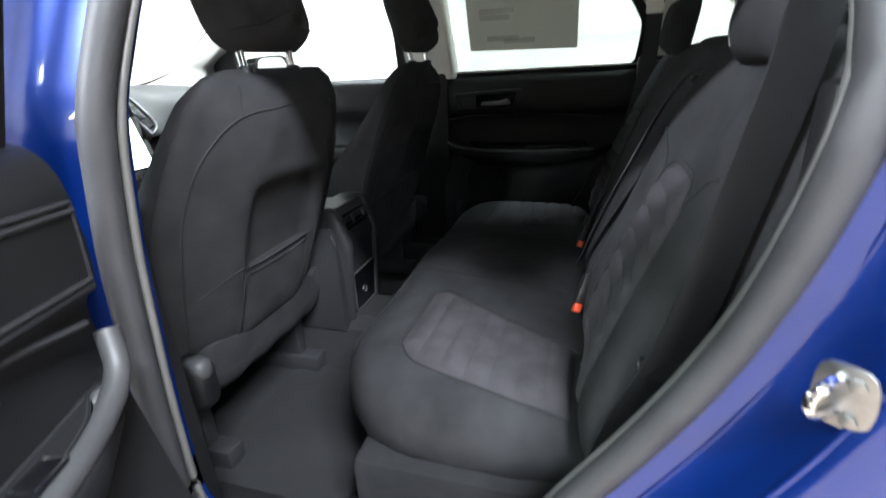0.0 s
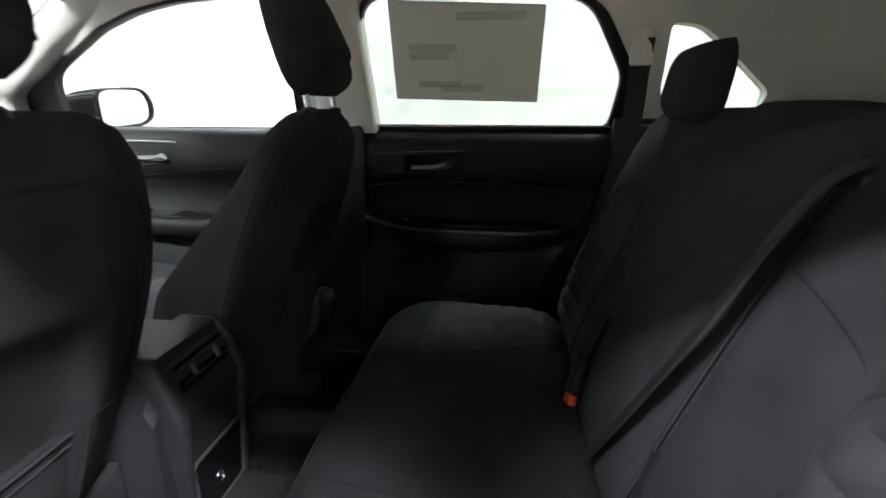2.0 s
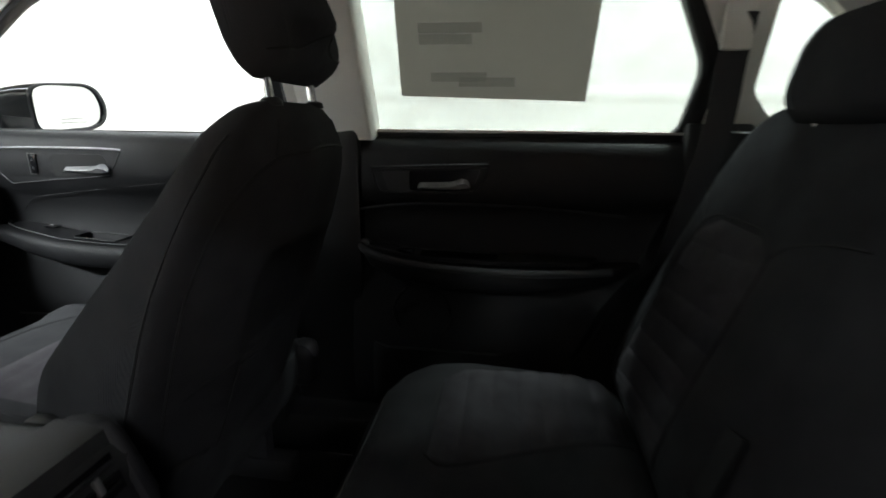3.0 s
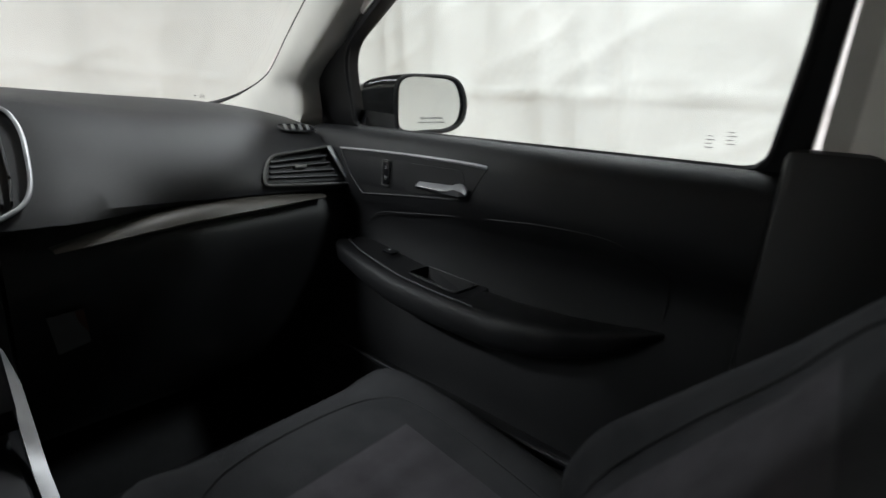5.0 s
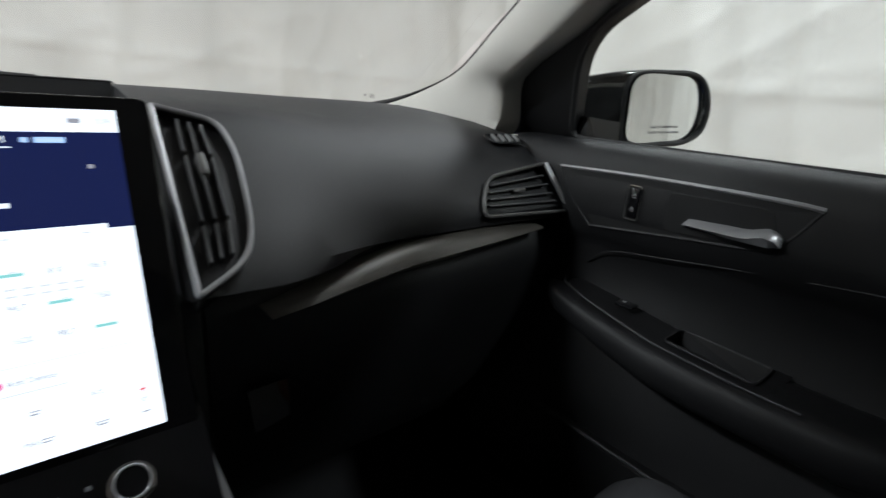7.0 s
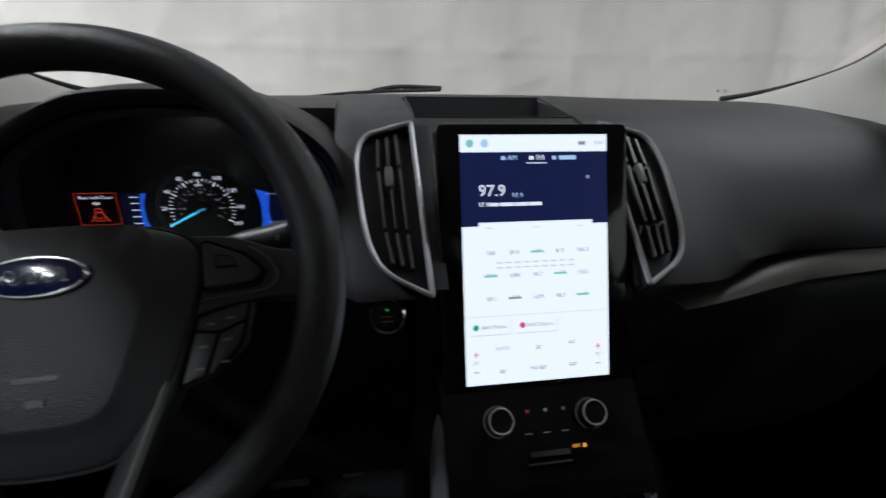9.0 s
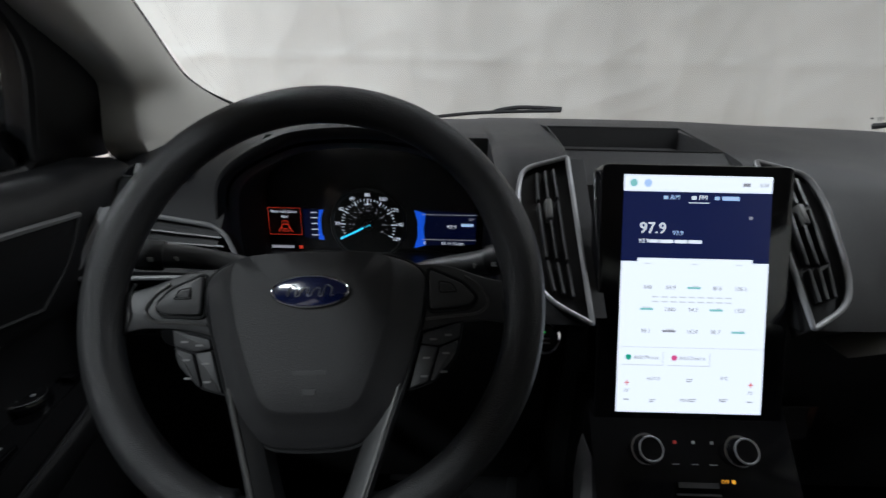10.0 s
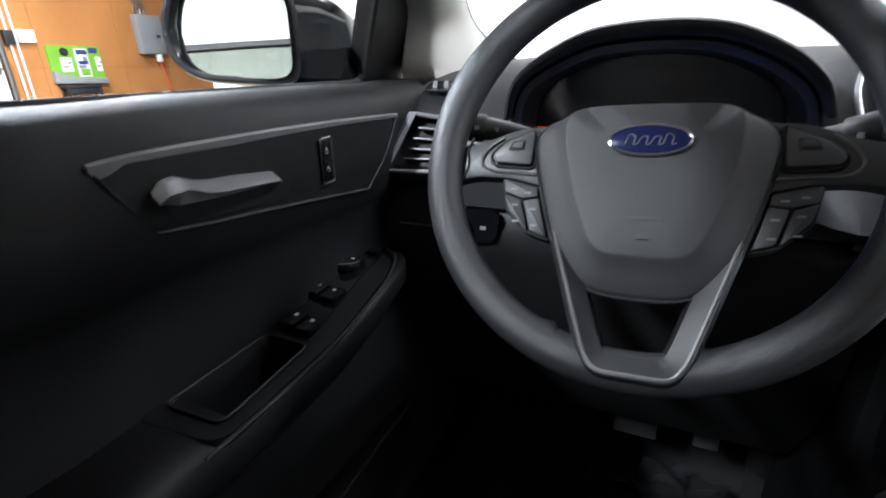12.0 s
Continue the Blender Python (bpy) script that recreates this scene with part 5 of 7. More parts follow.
part("hood_groove", loft(rings, False, False), LIP, dash, angle=50)
rings = [arch_ring(0.948, 0.664, 0.006, 0.06), arch_ring(0.944, 0.652, 0.007, 0.06), arch_ring(0.938, 0.648, 0.008, 0.06), arch_ring(0.915, 0.656, 0.011, 0.05), arch_ring(0.908, 0.666, 0.012, 0.05)]
part("instrument_bezel", loft(rings, False, False), THUMB, dash, "grey inner bezel of the instruments", angle=50)
rings = [arch_ring(0.909, 0.665, 0.012, 0.05), arch_ring(0.90, 0.70, 0.012, 0.03), arch_ring(0.885, 0.762, 0.012, 0.0)]
part("instrument_wall", loft(rings, False, False), LIP, dash, angle=50)
part("instrument_floor", box(-0.575, -0.188, 0.62, 0.775, 0.935, 0.958, 0.006), HARD, dash)
part("dash_crossbar", loft([[V(x, y, z) for y, z in ((0.602, 0.975), (0.60, 0.94), (0.62, 0.93), (0.80, 0.93), (0.80, 0.96), (0.64, 0.962))] for x in (-0.60, -0.57, -0.38, -0.19, -0.16)]), SOFT, dash, angle=40)

# instrument display
CY = 0.757
cluster = thing("instrument_cluster", "lit instrument cluster with a cyan needle and two small colour displays", "gauge cluster", (-0.38, CY, 1.02))
part("back_plate", plate([V(x, CY, z) for x, z in [((a - -0.381) * 0.9 - 0.381, 1.0 + (b - 1.0) * 0.9) for a, b in arch]], (0, 0.012, 0)), GLOSS, cluster)
CM = frame_of((0, CY - 0.001, 0), (1, 0, 0), (0, 0, 1))
SPX, SPZ = -0.388, 1.0055
part("dial_face", lathe([(0, 0.0), (0.052, 0.0), (0.0535, 0.0015), (0.0555, 0.0015), (0.057, 0.0)], frame_of((SPX, CY - 0.002, SPZ), (1, 0, 0), (0, 0, 1)), 40), HARD, cluster)
ticks = bmesh.new()
small = bmesh.new()
for k in range(33):
    a = radians(207 - 234 * k / 32)
    long = 0.0065 if k % 4 == 0 else 0.0038
    rot = Matrix.Rotation(a, 4, "Z")
    m = CM @ Matrix.Translation((SPX, SPZ, 0.0035)) @ rot
    box(0.0405 - long, 0.0405, -0.0006 if k % 4 == 0 else -0.0004, 0.0006 if k % 4 == 0 else 0.0004, 0, 0.0004, bm=ticks)
    new_vs = list(ticks.verts)[-8:]
    bmesh.ops.transform(ticks, matrix=m, verts=new_vs)
    if k % 2 == 0:
        box(0.0265, 0.0285, -0.0003, 0.0003, 0, 0.0004, bm=small)
        bmesh.ops.transform(small, matrix=m, verts=list(small.verts)[-8:])
part("scale_marks", ticks, CLUSTERWHITE, cluster)
part("inner_scale_marks", small, SCREENGREY, cluster)
for k in range(9):
    a = radians(207 - 234 * k / 8)
    m = CM @ Matrix.Translation((SPX + 0.0462 * math.cos(a), SPZ + 0.0462 * math.sin(a), 0.0035))
    lettering(str(20 * k), 0.0078, m, CLUSTERWHITE, cluster)
    if 0 < k:
        m = CM @ Matrix.Translation((SPX + 0.0225 * math.cos(a), SPZ + 0.0225 * math.sin(a), 0.0035))
        lettering(str((30, 60, 90, 120, 160, 190, 220, 250)[k - 1]), 0.0034, m, SCREENGREY, cluster)
lettering("MPH", 0.0050, CM @ Matrix.Translation((SPX, SPZ + 0.0318, 0.0035)), CLUSTERWHITE, cluster)
a = radians(207)
part("needle", box(-0.004, 0.0475, -0.0011, 0.0011, 0.004, 0.006, m=CM @ Matrix.Translation((SPX, SPZ, 0)) @ Matrix.Rotation(a, 4, "Z")), NEEDLE, cluster, "cyan needle")
part("needle_hub", lathe([(0, 0.004), (0.008, 0.004), (0.0095, 0.0)], CM @ Matrix.Translation((SPX, SPZ, 0.002)), 20), GLOSS, cluster)
# left display
part("display", flat_rect(CM, -0.513, 1.0085, 0.048, 0.041, 0.0005), material("dim_red_display", (0.02, 0.006, 0.006), 0.4), cluster)
part("warning_frame", tube([CM @ V(x, z, 0.0015) for x, z in ((-0.537, 0.988), (-0.489, 0.988), (-0.489, 1.029), (-0.537, 1.029))], 0.0004, 4, True), WARNRED, cluster)
lettering("Rear Left Door", 0.0062, CM @ Matrix.Translation((-0.513, 1.0235, 0.0015)), CLUSTERWHITE, cluster)
lettering("Ajar", 0.0062, CM @ Matrix.Translation((-0.513, 1.0160, 0.0015)), CLUSTERWHITE, cluster)
car_sign = bmesh.new()
for ln, cl in (([(-0.0045, -0.008), (0.0045, -0.008), (0.0058, -0.002), (0.0040, 0.003), (0.0034, 0.008), (-0.0034, 0.008), (-0.0040, 0.003), (-0.0058, -0.002)], True), ([(-0.0055, -0.001), (-0.0105, -0.009)], False), ([(0.0055, -0.001), (0.0105, -0.009)], False), ([(-0.0040, 0.003), (0.0040, 0.003)], False), ([(-0.0030, -0.0045), (0.0030, -0.0045)], False)):
    tube([CM @ V(-0.513 + x, 1.001 + z, 0.0016) for x, z in ln], 0.00065, 5, cl, bm=car_sign)
part("door_sign", car_sign, WARNRED, cluster, "red open door symbol")
part("display", plate([CM @ V(x, z, 0.0006) for x, z in ((-0.485, 0.984), (-0.455, 0.980), (-0.459, 0.992), (-0.459, 1.014), (-0.454, 1.028), (-0.485, 1.028))], (0, -0.0004, 0)), CLUSTERNAVY, cluster)
part("display_edge", plate([CM @ V(x, z, 0.0009) for x, z in ((-0.464, 0.981), (-0.455, 0.980), (-0.459, 0.992), (-0.459, 1.014), (-0.454, 1.028), (-0.461, 1.027), (-0.464, 1.004))], (0, -0.0004, 0)), CLUSTERBLUE, cluster)
bm = bmesh.new()
for z in (0.988, 0.997, 1.006, 1.015, 1.023):
    box(-0.474, -0.464 - (0.004 if z < 0.98 else 0), z - 0.0006, z + 0.0006, 0.0014, 0.0018, m=None, bm=bm)
bmesh.ops.transform(bm, matrix=CM, verts=bm.verts)
part("fuel_scale", bm, CLUSTERWHITE, cluster)
part("print_bar", flat_rect(CM, -0.520, 0.968, 0.034, 0.004, 0.001), SCREENGREY, cluster)
part("warning_dot", flat_rect(CM, -0.492, 0.968, 0.005, 0.005, 0.001), WARNRED, cluster)
# right display
part("display", plate([CM @ V(x, z, 0.0006) for x, z in ((-0.320, 1.030), (-0.228, 1.026), (-0.228, 0.978), (-0.320, 0.974), (-0.315, 0.988), (-0.315, 1.012))], (0, -0.0004, 0)), CLUSTERNAVY, cluster)
part("display_edge", plate([CM @ V(x, z, 0.0009) for x, z in ((-0.320, 1.030), (-0.303, 1.025), (-0.306, 1.0), (-0.303, 0.975), (-0.320, 0.970), (-0.315, 0.988), (-0.315, 1.012))], (0, -0.0004, 0)), CLUSTERBLUE, cluster)
for z in (1.0235, 0.9845):
    part("display_line", flat_rect(CM, -0.268, z, 0.080, 0.0008, 0.0012), SCREENGREY, cluster)
lettering("97.9", 0.0082, CM @ Matrix.Translation((-0.264, 1.0045, 0.0015)), CLUSTERWHITE, cluster)
lettering("FM", 0.0065, CM @ Matrix.Translation((-0.235, 1.0165, 0.0015)), SCREENGREY, cluster)
part("print_bar", flat_rect(CM, -0.241, 1.008, 0.018, 0.004, 0.0012), SCREENBLUE, cluster)
lettering("66 mi Range", 0.0068, CM @ Matrix.Translation((-0.262, 0.979, 0.0015)), CLUSTERWHITE, cluster)
lettering("E", 0.0068, CM @ Matrix.Translation((-0.304, 0.979, 0.0015)), CLUSTERWHITE, cluster)
part("lens", plate([V(x, CY - 0.012, z) for x, z in [((a + 0.381) * 0.885 - 0.381, 1.0 + (b - 1.0) * 0.885) for a, b in arch]], (0, -0.002, 0)), LENS, cluster, "clear curved lens")
part("seat_belt_lamp", lathe([(0, 0), (0.0035, 0), (0.0035, 0.001), (0, 0.001)], frame_of((-0.250, 0.66, 0.992), (1, 0, 0), (0, 0, 1)), 10), WARNRED, cluster)

# lower dash
low = [(0.635, 0.965), (0.612, 0.935), (0.600, 0.905), (0.602, 0.86), (0.612, 0.78), (0.640, 0.68), (0.70, 0.58), (0.80, 0.50), (0.86, 0.50), (0.86, 0.96)]
part("glove_box", loft([[V(x, y, z) for y, z in low] for x in (0.135, 0.15, 0.3, 0.5, 0.70, 0.735)]), HARD, dash, "black glove box lid", angle=30)
part("knee_panel", loft([[V(x, y, z) for y, z in low] for x in (-0.735, -0.70, -0.5, -0.3, -0.15, -0.135)]), HARD, dash, "black panel under the steering column", angle=30)
part("panel_gap", tube([(x, 0.5985, 0.905 - 0.0) for x in (-0.70, -0.55)], 0.0014, 5), DIMSATIN, dash)
lamp_sw = part("lamp_switch_panel", plate(fillet([V(-0.640, 0.602, 0.935), V(-0.545, 0.602, 0.938), V(-0.550, 0.6015, 0.893), V(-0.625, 0.6015, 0.885)], 0.014), (0, -0.008, 0)), GLOSS, dash, "gloss black lamp switch panel")
part("lamp_knob", lathe([(0, 0.012), (0.013, 0.012), (0.016, 0.009), (0.017, 0.0)], frame_of((-0.603, 0.593, 0.913), (1, 0, 0), (0, 0, 1)), 20), HARD, lamp_sw)
part("mark", box(-0.572, -0.564, 0.5932, 0.594, 0.910, 0.915), STEELBOX, lamp_sw)
# trim blade across the passenger side
rings = []
for x, zt, zb, y in ((0.185, 0.929, 0.926, 0.548), (0.235, 0.941, 0.928, 0.553), (0.30, 0.953, 0.930, 0.566), (0.38, 0.963, 0.934, 0.580), (0.46, 0.968, 0.939, 0.582), (0.54, 0.969, 0.946, 0.583), (0.60, 0.966, 0.952, 0.586), (0.655, 0.961, 0.957, 0.592)):
    rings.append([V(x, y + 0.006, zb), V(x, y, zb + 0.25 * (zt - zb)), V(x, y + 0.004, zb + 0.6 * (zt - zb)), V(x, y + 0.016, zt), V(x, y + 0.04, zt - 0.002), V(x, y + 0.04, zb)])
part("trim_blade", loft(rings), BLADE, dash, "dull silver trim strip", angle=50)


def air_vent(parent, outline, n, slats, along, knob, rim=SATIN, r=0.0030, name="air_vent", corners=None):
    """A vent: rim along a closed outline in space, dark well behind it, slats between pairs of points, and a knob."""
    n = Vector(n).normalized()
    loop = fillet(outline, 0.016, 4)
    if corners:
        loop = []
        for k, q in enumerate(corners):
            loop += fillet([outline[k - 1], outline[k], outline[(k + 1) % len(outline)]], q, 6)[7:14]
    well = part(name, plate([p - n * 0.030 for p in loop], -n * 0.004), LIP, parent, "air vent with dark slats")
    bm = loft([[p for p in loop], [p - n * 0.030 for p in loop]], True, False)
    part("vent_wall", bm, LIP, well)
    part("vent_rim", tube([p + n * 0.001 for p in loop], r, 8, True, up=n), rim, well, "satin silver rim")
    for a, b in slats:
        a, b = Vector(a), Vector(b)
        d = (b - a).normalized()
        s = d.cross(n).normalized()
        bm = bmesh.new()
        q = [a + n * 0.001, b + n * 0.001, b - n * 0.010, a - n * 0.010]
        part("slat", plate([p - s * 0.0013 for p in q], s * 0.0026), LIP, well)
        part("slat_edge", tube([a + n * 0.0022, b + n * 0.0022], 0.0015, 6), SLATEDGE, well)
    if knob:
        k = Vector(knob)
        d = Vector(along).normalized()
        s = d.cross(n).normalized()
        m = frame_of(k, d, s)
        if (m.to_3x3() @ V(0, 0, 1)).dot(n) < 0:
            m = frame_of(k, d, -s)
        part("vent_tab", box(-0.014, 0.014, -0.004, 0.004, -0.008, 0.006, 0.002, m=m), DIMSATIN, well, "small vent tab")
    return well


def lerp(a, b, t):
    return Vector(a) * (1 - t) + Vector(b) * t


slope = V(0, 1.16, 1).normalized()
NV = V(0, -1, 1.16).normalized()
for sx in (-1, 1):
    P = lambda x, y, z: V(sx * x, y, z) + NV * 0.006
    out = [P(0.120, 0.697, 1.117), P(0.178, 0.682, 1.104), P(0.187, 0.650, 1.076), P(0.178, 0.580, 1.016), P(0.163, 0.549, 0.989), P(0.1155, 0.528, 0.971)]
    sl = []
    for k, f in enumerate((0.28, 0.5, 0.72)):
        top = lerp(P(0.126, 0.685, 1.107), P(0.174, 0.672, 1.096), f)
        mid = lerp(P(0.120, 0.610, 1.042), P(0.178, 0.610, 1.042), f)
        bot = lerp(P(0.120, 0.548, 0.988), P(0.164, 0.560, 0.998), f)
        sl += [(top, lerp(top, mid, 0.45)), (lerp(top, mid, 0.52), lerp(mid, bot, 0.42)), (lerp(mid, bot, 0.50), bot)]
    air_vent(dash, out, NV, sl, slope, lerp(P(0.150, 0.640, 1.068), P(0.150, 0.630, 1.060), 0.5), corners=(0.003, 0.016, 0.030, 0.040, 0.030, 0.003))
    # outer vents
    N2 = V(-0.12 * sx, -1, 0.42).normalized()
    Q = lambda x, y, z: V(sx * x, y, z) + N2 * 0.003
    out = [Q(0.543, 0.626, 1.040), Q(0.690, 0.640, 1.056), Q(0.716, 0.594, 0.981), Q(0.517, 0.597, 0.988), Q(0.520, 0.606, 1.008)]
    sl = []
    for f in (0.2, 0.42, 0.64, 0.84):
        a, b = lerp(Q(0.545, 0.624, 1.037), Q(0.528, 0.602, 0.994), f), lerp(Q(0.672, 0.636, 1.050), Q(0.690, 0.598, 0.988), f)
        sl.append((a, b))
    air_vent(dash, out, N2, sl, (1, 0, 0), lerp(Q(0.60, 0.62, 1.02), Q(0.61, 0.617, 1.016), 0.5), rim=DIMSATIN if sx > 0 else SATIN, corners=(0.022, 0.006, 0.010, 0.012, 0.010))
    part("vent_blade", tube([Q(0.690, 0.640, 1.056) + N2 * 0.002, Q(0.716, 0.594, 0.981) + N2 * 0.002], 0.008, 6, flat=0.6), SATIN, dash, "satin silver vent edge")
    # demist slots on the dash end
    DM = frame_of(V(sx * 0.655, 0.702, 1.0905), (sx * 1.0, 0.10, 0.0), (0, 1.0, 0.38)) if sx > 0 else frame_of(V(sx * 0.655, 0.702, 1.0905), (1.0, -0.10, 0.0), (0, 1.0, 0.38))
    slot = part("demist_frame", plate([DM @ V(p.x, p.y, -0.001) for p in fillet([V(-0.046, -0.016, 0), V(0.046, -0.016, 0), V(0.046, 0.016, 0), V(-0.046, 0.016, 0)], 0.014)], DM.to_3x3() @ V(0, 0, 0.002)), GLOSS, dash, "dark demister slot")
    part("slot_rim", tube([DM @ V(p.x, p.y, 0.0012) for p in fillet([V(-0.046, -0.016, 0), V(0.046, -0.016, 0), V(0.046, 0.016, 0), V(-0.046, 0.016, 0)], 0.014)], 0.0014, 6, True), SOFT, slot)
    for k in range(4):
        cx = -0.030 + 0.0195 * k
        fin = [DM @ V(cx + sx * q * 0.006 + e, q * 0.0125, 0.0012) for q, e in ((-1, -0.0035), (-1, 0.0035), (1, 0.0035), (1, -0.0035))]
        part("demist_slat", plate(fin, DM.to_3x3() @ V(0, 0, 0.003), 0.0008), FIN, slot, "grey demister slat")

# lip of the storage bin behind the screen
part("tray_rim", tube([V(x, y, z) for x, y, z in ((-0.1095, 0.750, 1.1235), (0.1095, 0.750, 1.1235), (0.1095, 0.82, 1.1315), (0.1095, 0.896, 1.1395), (-0.1095, 0.896, 1.1395), (-0.1095, 0.82, 1.1315))], 0.0014, 6, True), SOFT, dash)
part("tray_mat", plate(fillet([V(-0.100, 0.778, 1.1012), V(0.100, 0.778, 1.1012), V(0.100, 0.882, 1.1065), V(-0.100, 0.882, 1.1065)], 0.01), (0, 0, 0.0025)), RUBBER, dash, "black rubber bin mat")
part("fascia_side", loft([[V(x, y, z) + NV * 0.003 for y, z in ((0.697, 1.117), (0.64, 1.068), (0.58, 1.016), (0.535, 0.976))] for x in (-0.117, -0.098)], False, False), SOFT, dash)

# start button
sb = thing("start_button", "round black engine start button with a small green light", "button", (-0.159, 0.55, 0.94))
bmx = frame_of((-0.159, 0.556, 0.940), (1, 0, 0), (0, 0.5, 1))
part("button", lathe([(0, 0.010), (0.014, 0.010), (0.016, 0.007), (0.016, -0.06)], bmx), GLOSS, sb)
part("ring", lathe([(0.0165, 0.0), (0.0165, 0.008), (0.019, 0.007), (0.021, -0.06)], bmx), CHROME, sb)
part("light", flat_rect(bmx, 0, 0.006, 0.003, 0.002, 0.010), GREENLED, sb)
for k in range(2):
    part("print_bar", flat_rect(bmx, 0, -0.001 - 0.005 * k, 0.012, 0.0018, 0.010), STEELBOX, sb)

# ---- centre screen ----
SM = frame_of((0, 0.5185 + 0.325 * 0.1235 - 0.004, 0.997), (1, 0, 0), (0, 0.325, 1))
scr = thing("touch_screen", "tall lit touch screen showing a radio page above white climate keys", "screen", SM.translation)
part("housing", plate([SM @ V(x, y, -0.030) for x, y in rounded([(-0.104, -0.142), (0.104, -0.142), (0.104, 0.142), (-0.104, 0.142)], 0.008)], (SM.to_3x3() @ V(0, 0, 0.030)), 0.002), GLOSS, scr, "gloss black screen housing")
W2, H2 = 0.080, 0.1305


def ui(u, v):
    """Screen place from parts of its width and height, counted from the top left."""
    return (-W2 + 2 * W2 * u, H2 - 2 * H2 * v)


def ui_rect(name, u0, u1, v0, v1, mat, lift, label=""):
    (x0, y1), (x1, y0) = ui(u0, v0), ui(u1, v1)
    return part(name, box(x0, x1, y0, y1, lift, lift + 0.0002, m=SM), mat, scr, label)


def ui_text(body, u, v, size, mat, align="CENTER"):
    x, y = ui(u, v)
    return lettering(body, size, SM @ Matrix.Translation((x, y, 0.0015)), mat, scr, align)


PALETEXT = glow("pale_text", (0.62, 0.67, 0.72), 2.1)
ui_rect("navy_area", 0, 1, 0.068, 0.362, SCREENNAVY, 0.0003, "dark blue radio area")
ui_rect("status_bar", 0, 1, 0.0, 0.068, SCREENWHITE, 0.0004, "white status bar")
ui_rect("white_area", 0, 1, 0.360, 1.0, SCREENWHITE, 0.0005, "white key area")
ui_rect("white_tab", 0.11, 0.89, 0.345, 0.362, SCREENWHITE, 0.0005)
for u, v, r in ((0.065, 0.034, 0.0042), (0.162, 0.034, 0.0042)):
    x, y = ui(u, v)
    part("icon", lathe([(0, 0), (r, 0), (r, 0.0003), (0, 0.0003)], SM @ Matrix.Translation((x, y, 0.0008)), 18), SCREENTEAL if u < 0.1 else SCREENBLUE, scr)
ui_text("3:34", 0.94, 0.036, 0.0058, SCREENGREY)
ui_rect("print_bar", 0.80, 0.85, 0.028, 0.042, SCREENGREY, 0.0009)
ui_text("AM", 0.345, 0.092, 0.0072, SCREENBLUE)
ui_text("FM", 0.535, 0.092, 0.0072, SCREENWHITE)
for u in (0.285, 0.475, 0.63):
    ui_rect("icon", u - 0.014, u + 0.014, 0.085, 0.099, SCREENWHITE if u < 0.6 and u > 0.4 else SCREENBLUE, 0.0009)
ui_rect("print_bar", 0.665, 0.78, 0.084, 0.100, SCREENBLUE, 0.0009)
ui_rect("underline", 0.44, 0.58, 0.111, 0.114, SCREENWHITE, 0.0009)
ui_rect("icon", 0.85, 0.875, 0.165, 0.177, SCREENGREY, 0.0009)
ui_text("97.9", 0.205, 0.222, 0.0170, SCREENWHITE)
ui_text("97.9", 0.375, 0.240, 0.0068, SCREENBLUE)
ui_text("97.9", 0.147, 0.275, 0.0066, SCREENWHITE)
for u0, u1 in ((0.185, 0.245), (0.255, 0.345), (0.355, 0.44), (0.45, 0.54)):
    ui_rect("print_bar", u0, u1, 0.268, 0.281, SCREENWHITE, 0.0009)
for v, row in ((0.468, ("540", "89.9", "", "810", "106.3")), (0.560, ("", "1080", "94.7", "", "1350")), (0.652, ("88.1", "", "1620", "98.7", ""))):
    for k, body in enumerate(row):
        u = 0.185 + 0.158 * k
        if body:
            ui_text(body, u, v, 0.0062, SCREENGREY)
        else:
            ui_rect("station_mark", u - 0.045, u + 0.045, v - 0.005, v + 0.004, SCREENTEAL if k != 1 else SCREENGREY, 0.0009)
            ui_rect("station_mark", u - 0.03 + 0.01 * k, u + 0.03, v - 0.010, v - 0.0065, PALETEXT, 0.0009)
for v in (0.505, 0.525):
    for k in range(9):
        ui_rect("print_bar", 0.22 + 0.062 * k, 0.265 + 0.062 * k, v, v + 0.005, PALETEXT, 0.0008)
for u in (0.18, 0.50, 0.80):
    ui_rect("print_bar", u - 0.02, u + 0.02, 0.366, 0.370, PALETEXT, 0.0008)
ui_rect("divider", 0.0, 1.0, 0.7205, 0.7225, PALETEXT, 0.0008)
for u0, u1, body, mat in ((0.03, 0.31, "Add Phone", SCREENGREEN), (0.345, 0.63, "Add Device", SCREENPINK)):
    ui_rect("key_edge", u0, u1, 0.796, 0.799, PALETEXT, 0.0008)
    ui_rect("key_edge", u1, u1 + 0.004, 0.74, 0.799, PALETEXT, 0.0008)
    x, y = ui(u0 + 0.045, 0.765)
    part("icon", lathe([(0, 0), (0.0032, 0), (0.0032, 0.0003), (0, 0.0003)], SM @ Matrix.Translation((x, y, 0.0008)), 16), mat, scr)
    ui_text(body, u0 + 0.165, 0.765, 0.0060, SCREENGREY)
for u in (0.07, 0.92):
    ui_rect("icon", u - 0.018, u + 0.018, 0.872, 0.8755, SCREENRED, 0.0009)
    ui_rect("icon", u - 0.003, u + 0.003, 0.8625, 0.885, SCREENRED, 0.0009)
    ui_text("72°", u, 0.908, 0.0048, SCREENGREY)
    ui_rect("icon", u - 0.018, u + 0.018, 0.944, 0.948, SCREENGREY, 0.0009)
ui_text("AUTO", 0.25, 0.855, 0.0052, SCREENGREY)
ui_text("A/C", 0.735, 0.848, 0.0052, SCREENGREY)
ui_text("MAX", 0.475, 0.945, 0.0052, SCREENGREY)
ui_text("R", 0.715, 0.942, 0.0052, SCREENGREY)
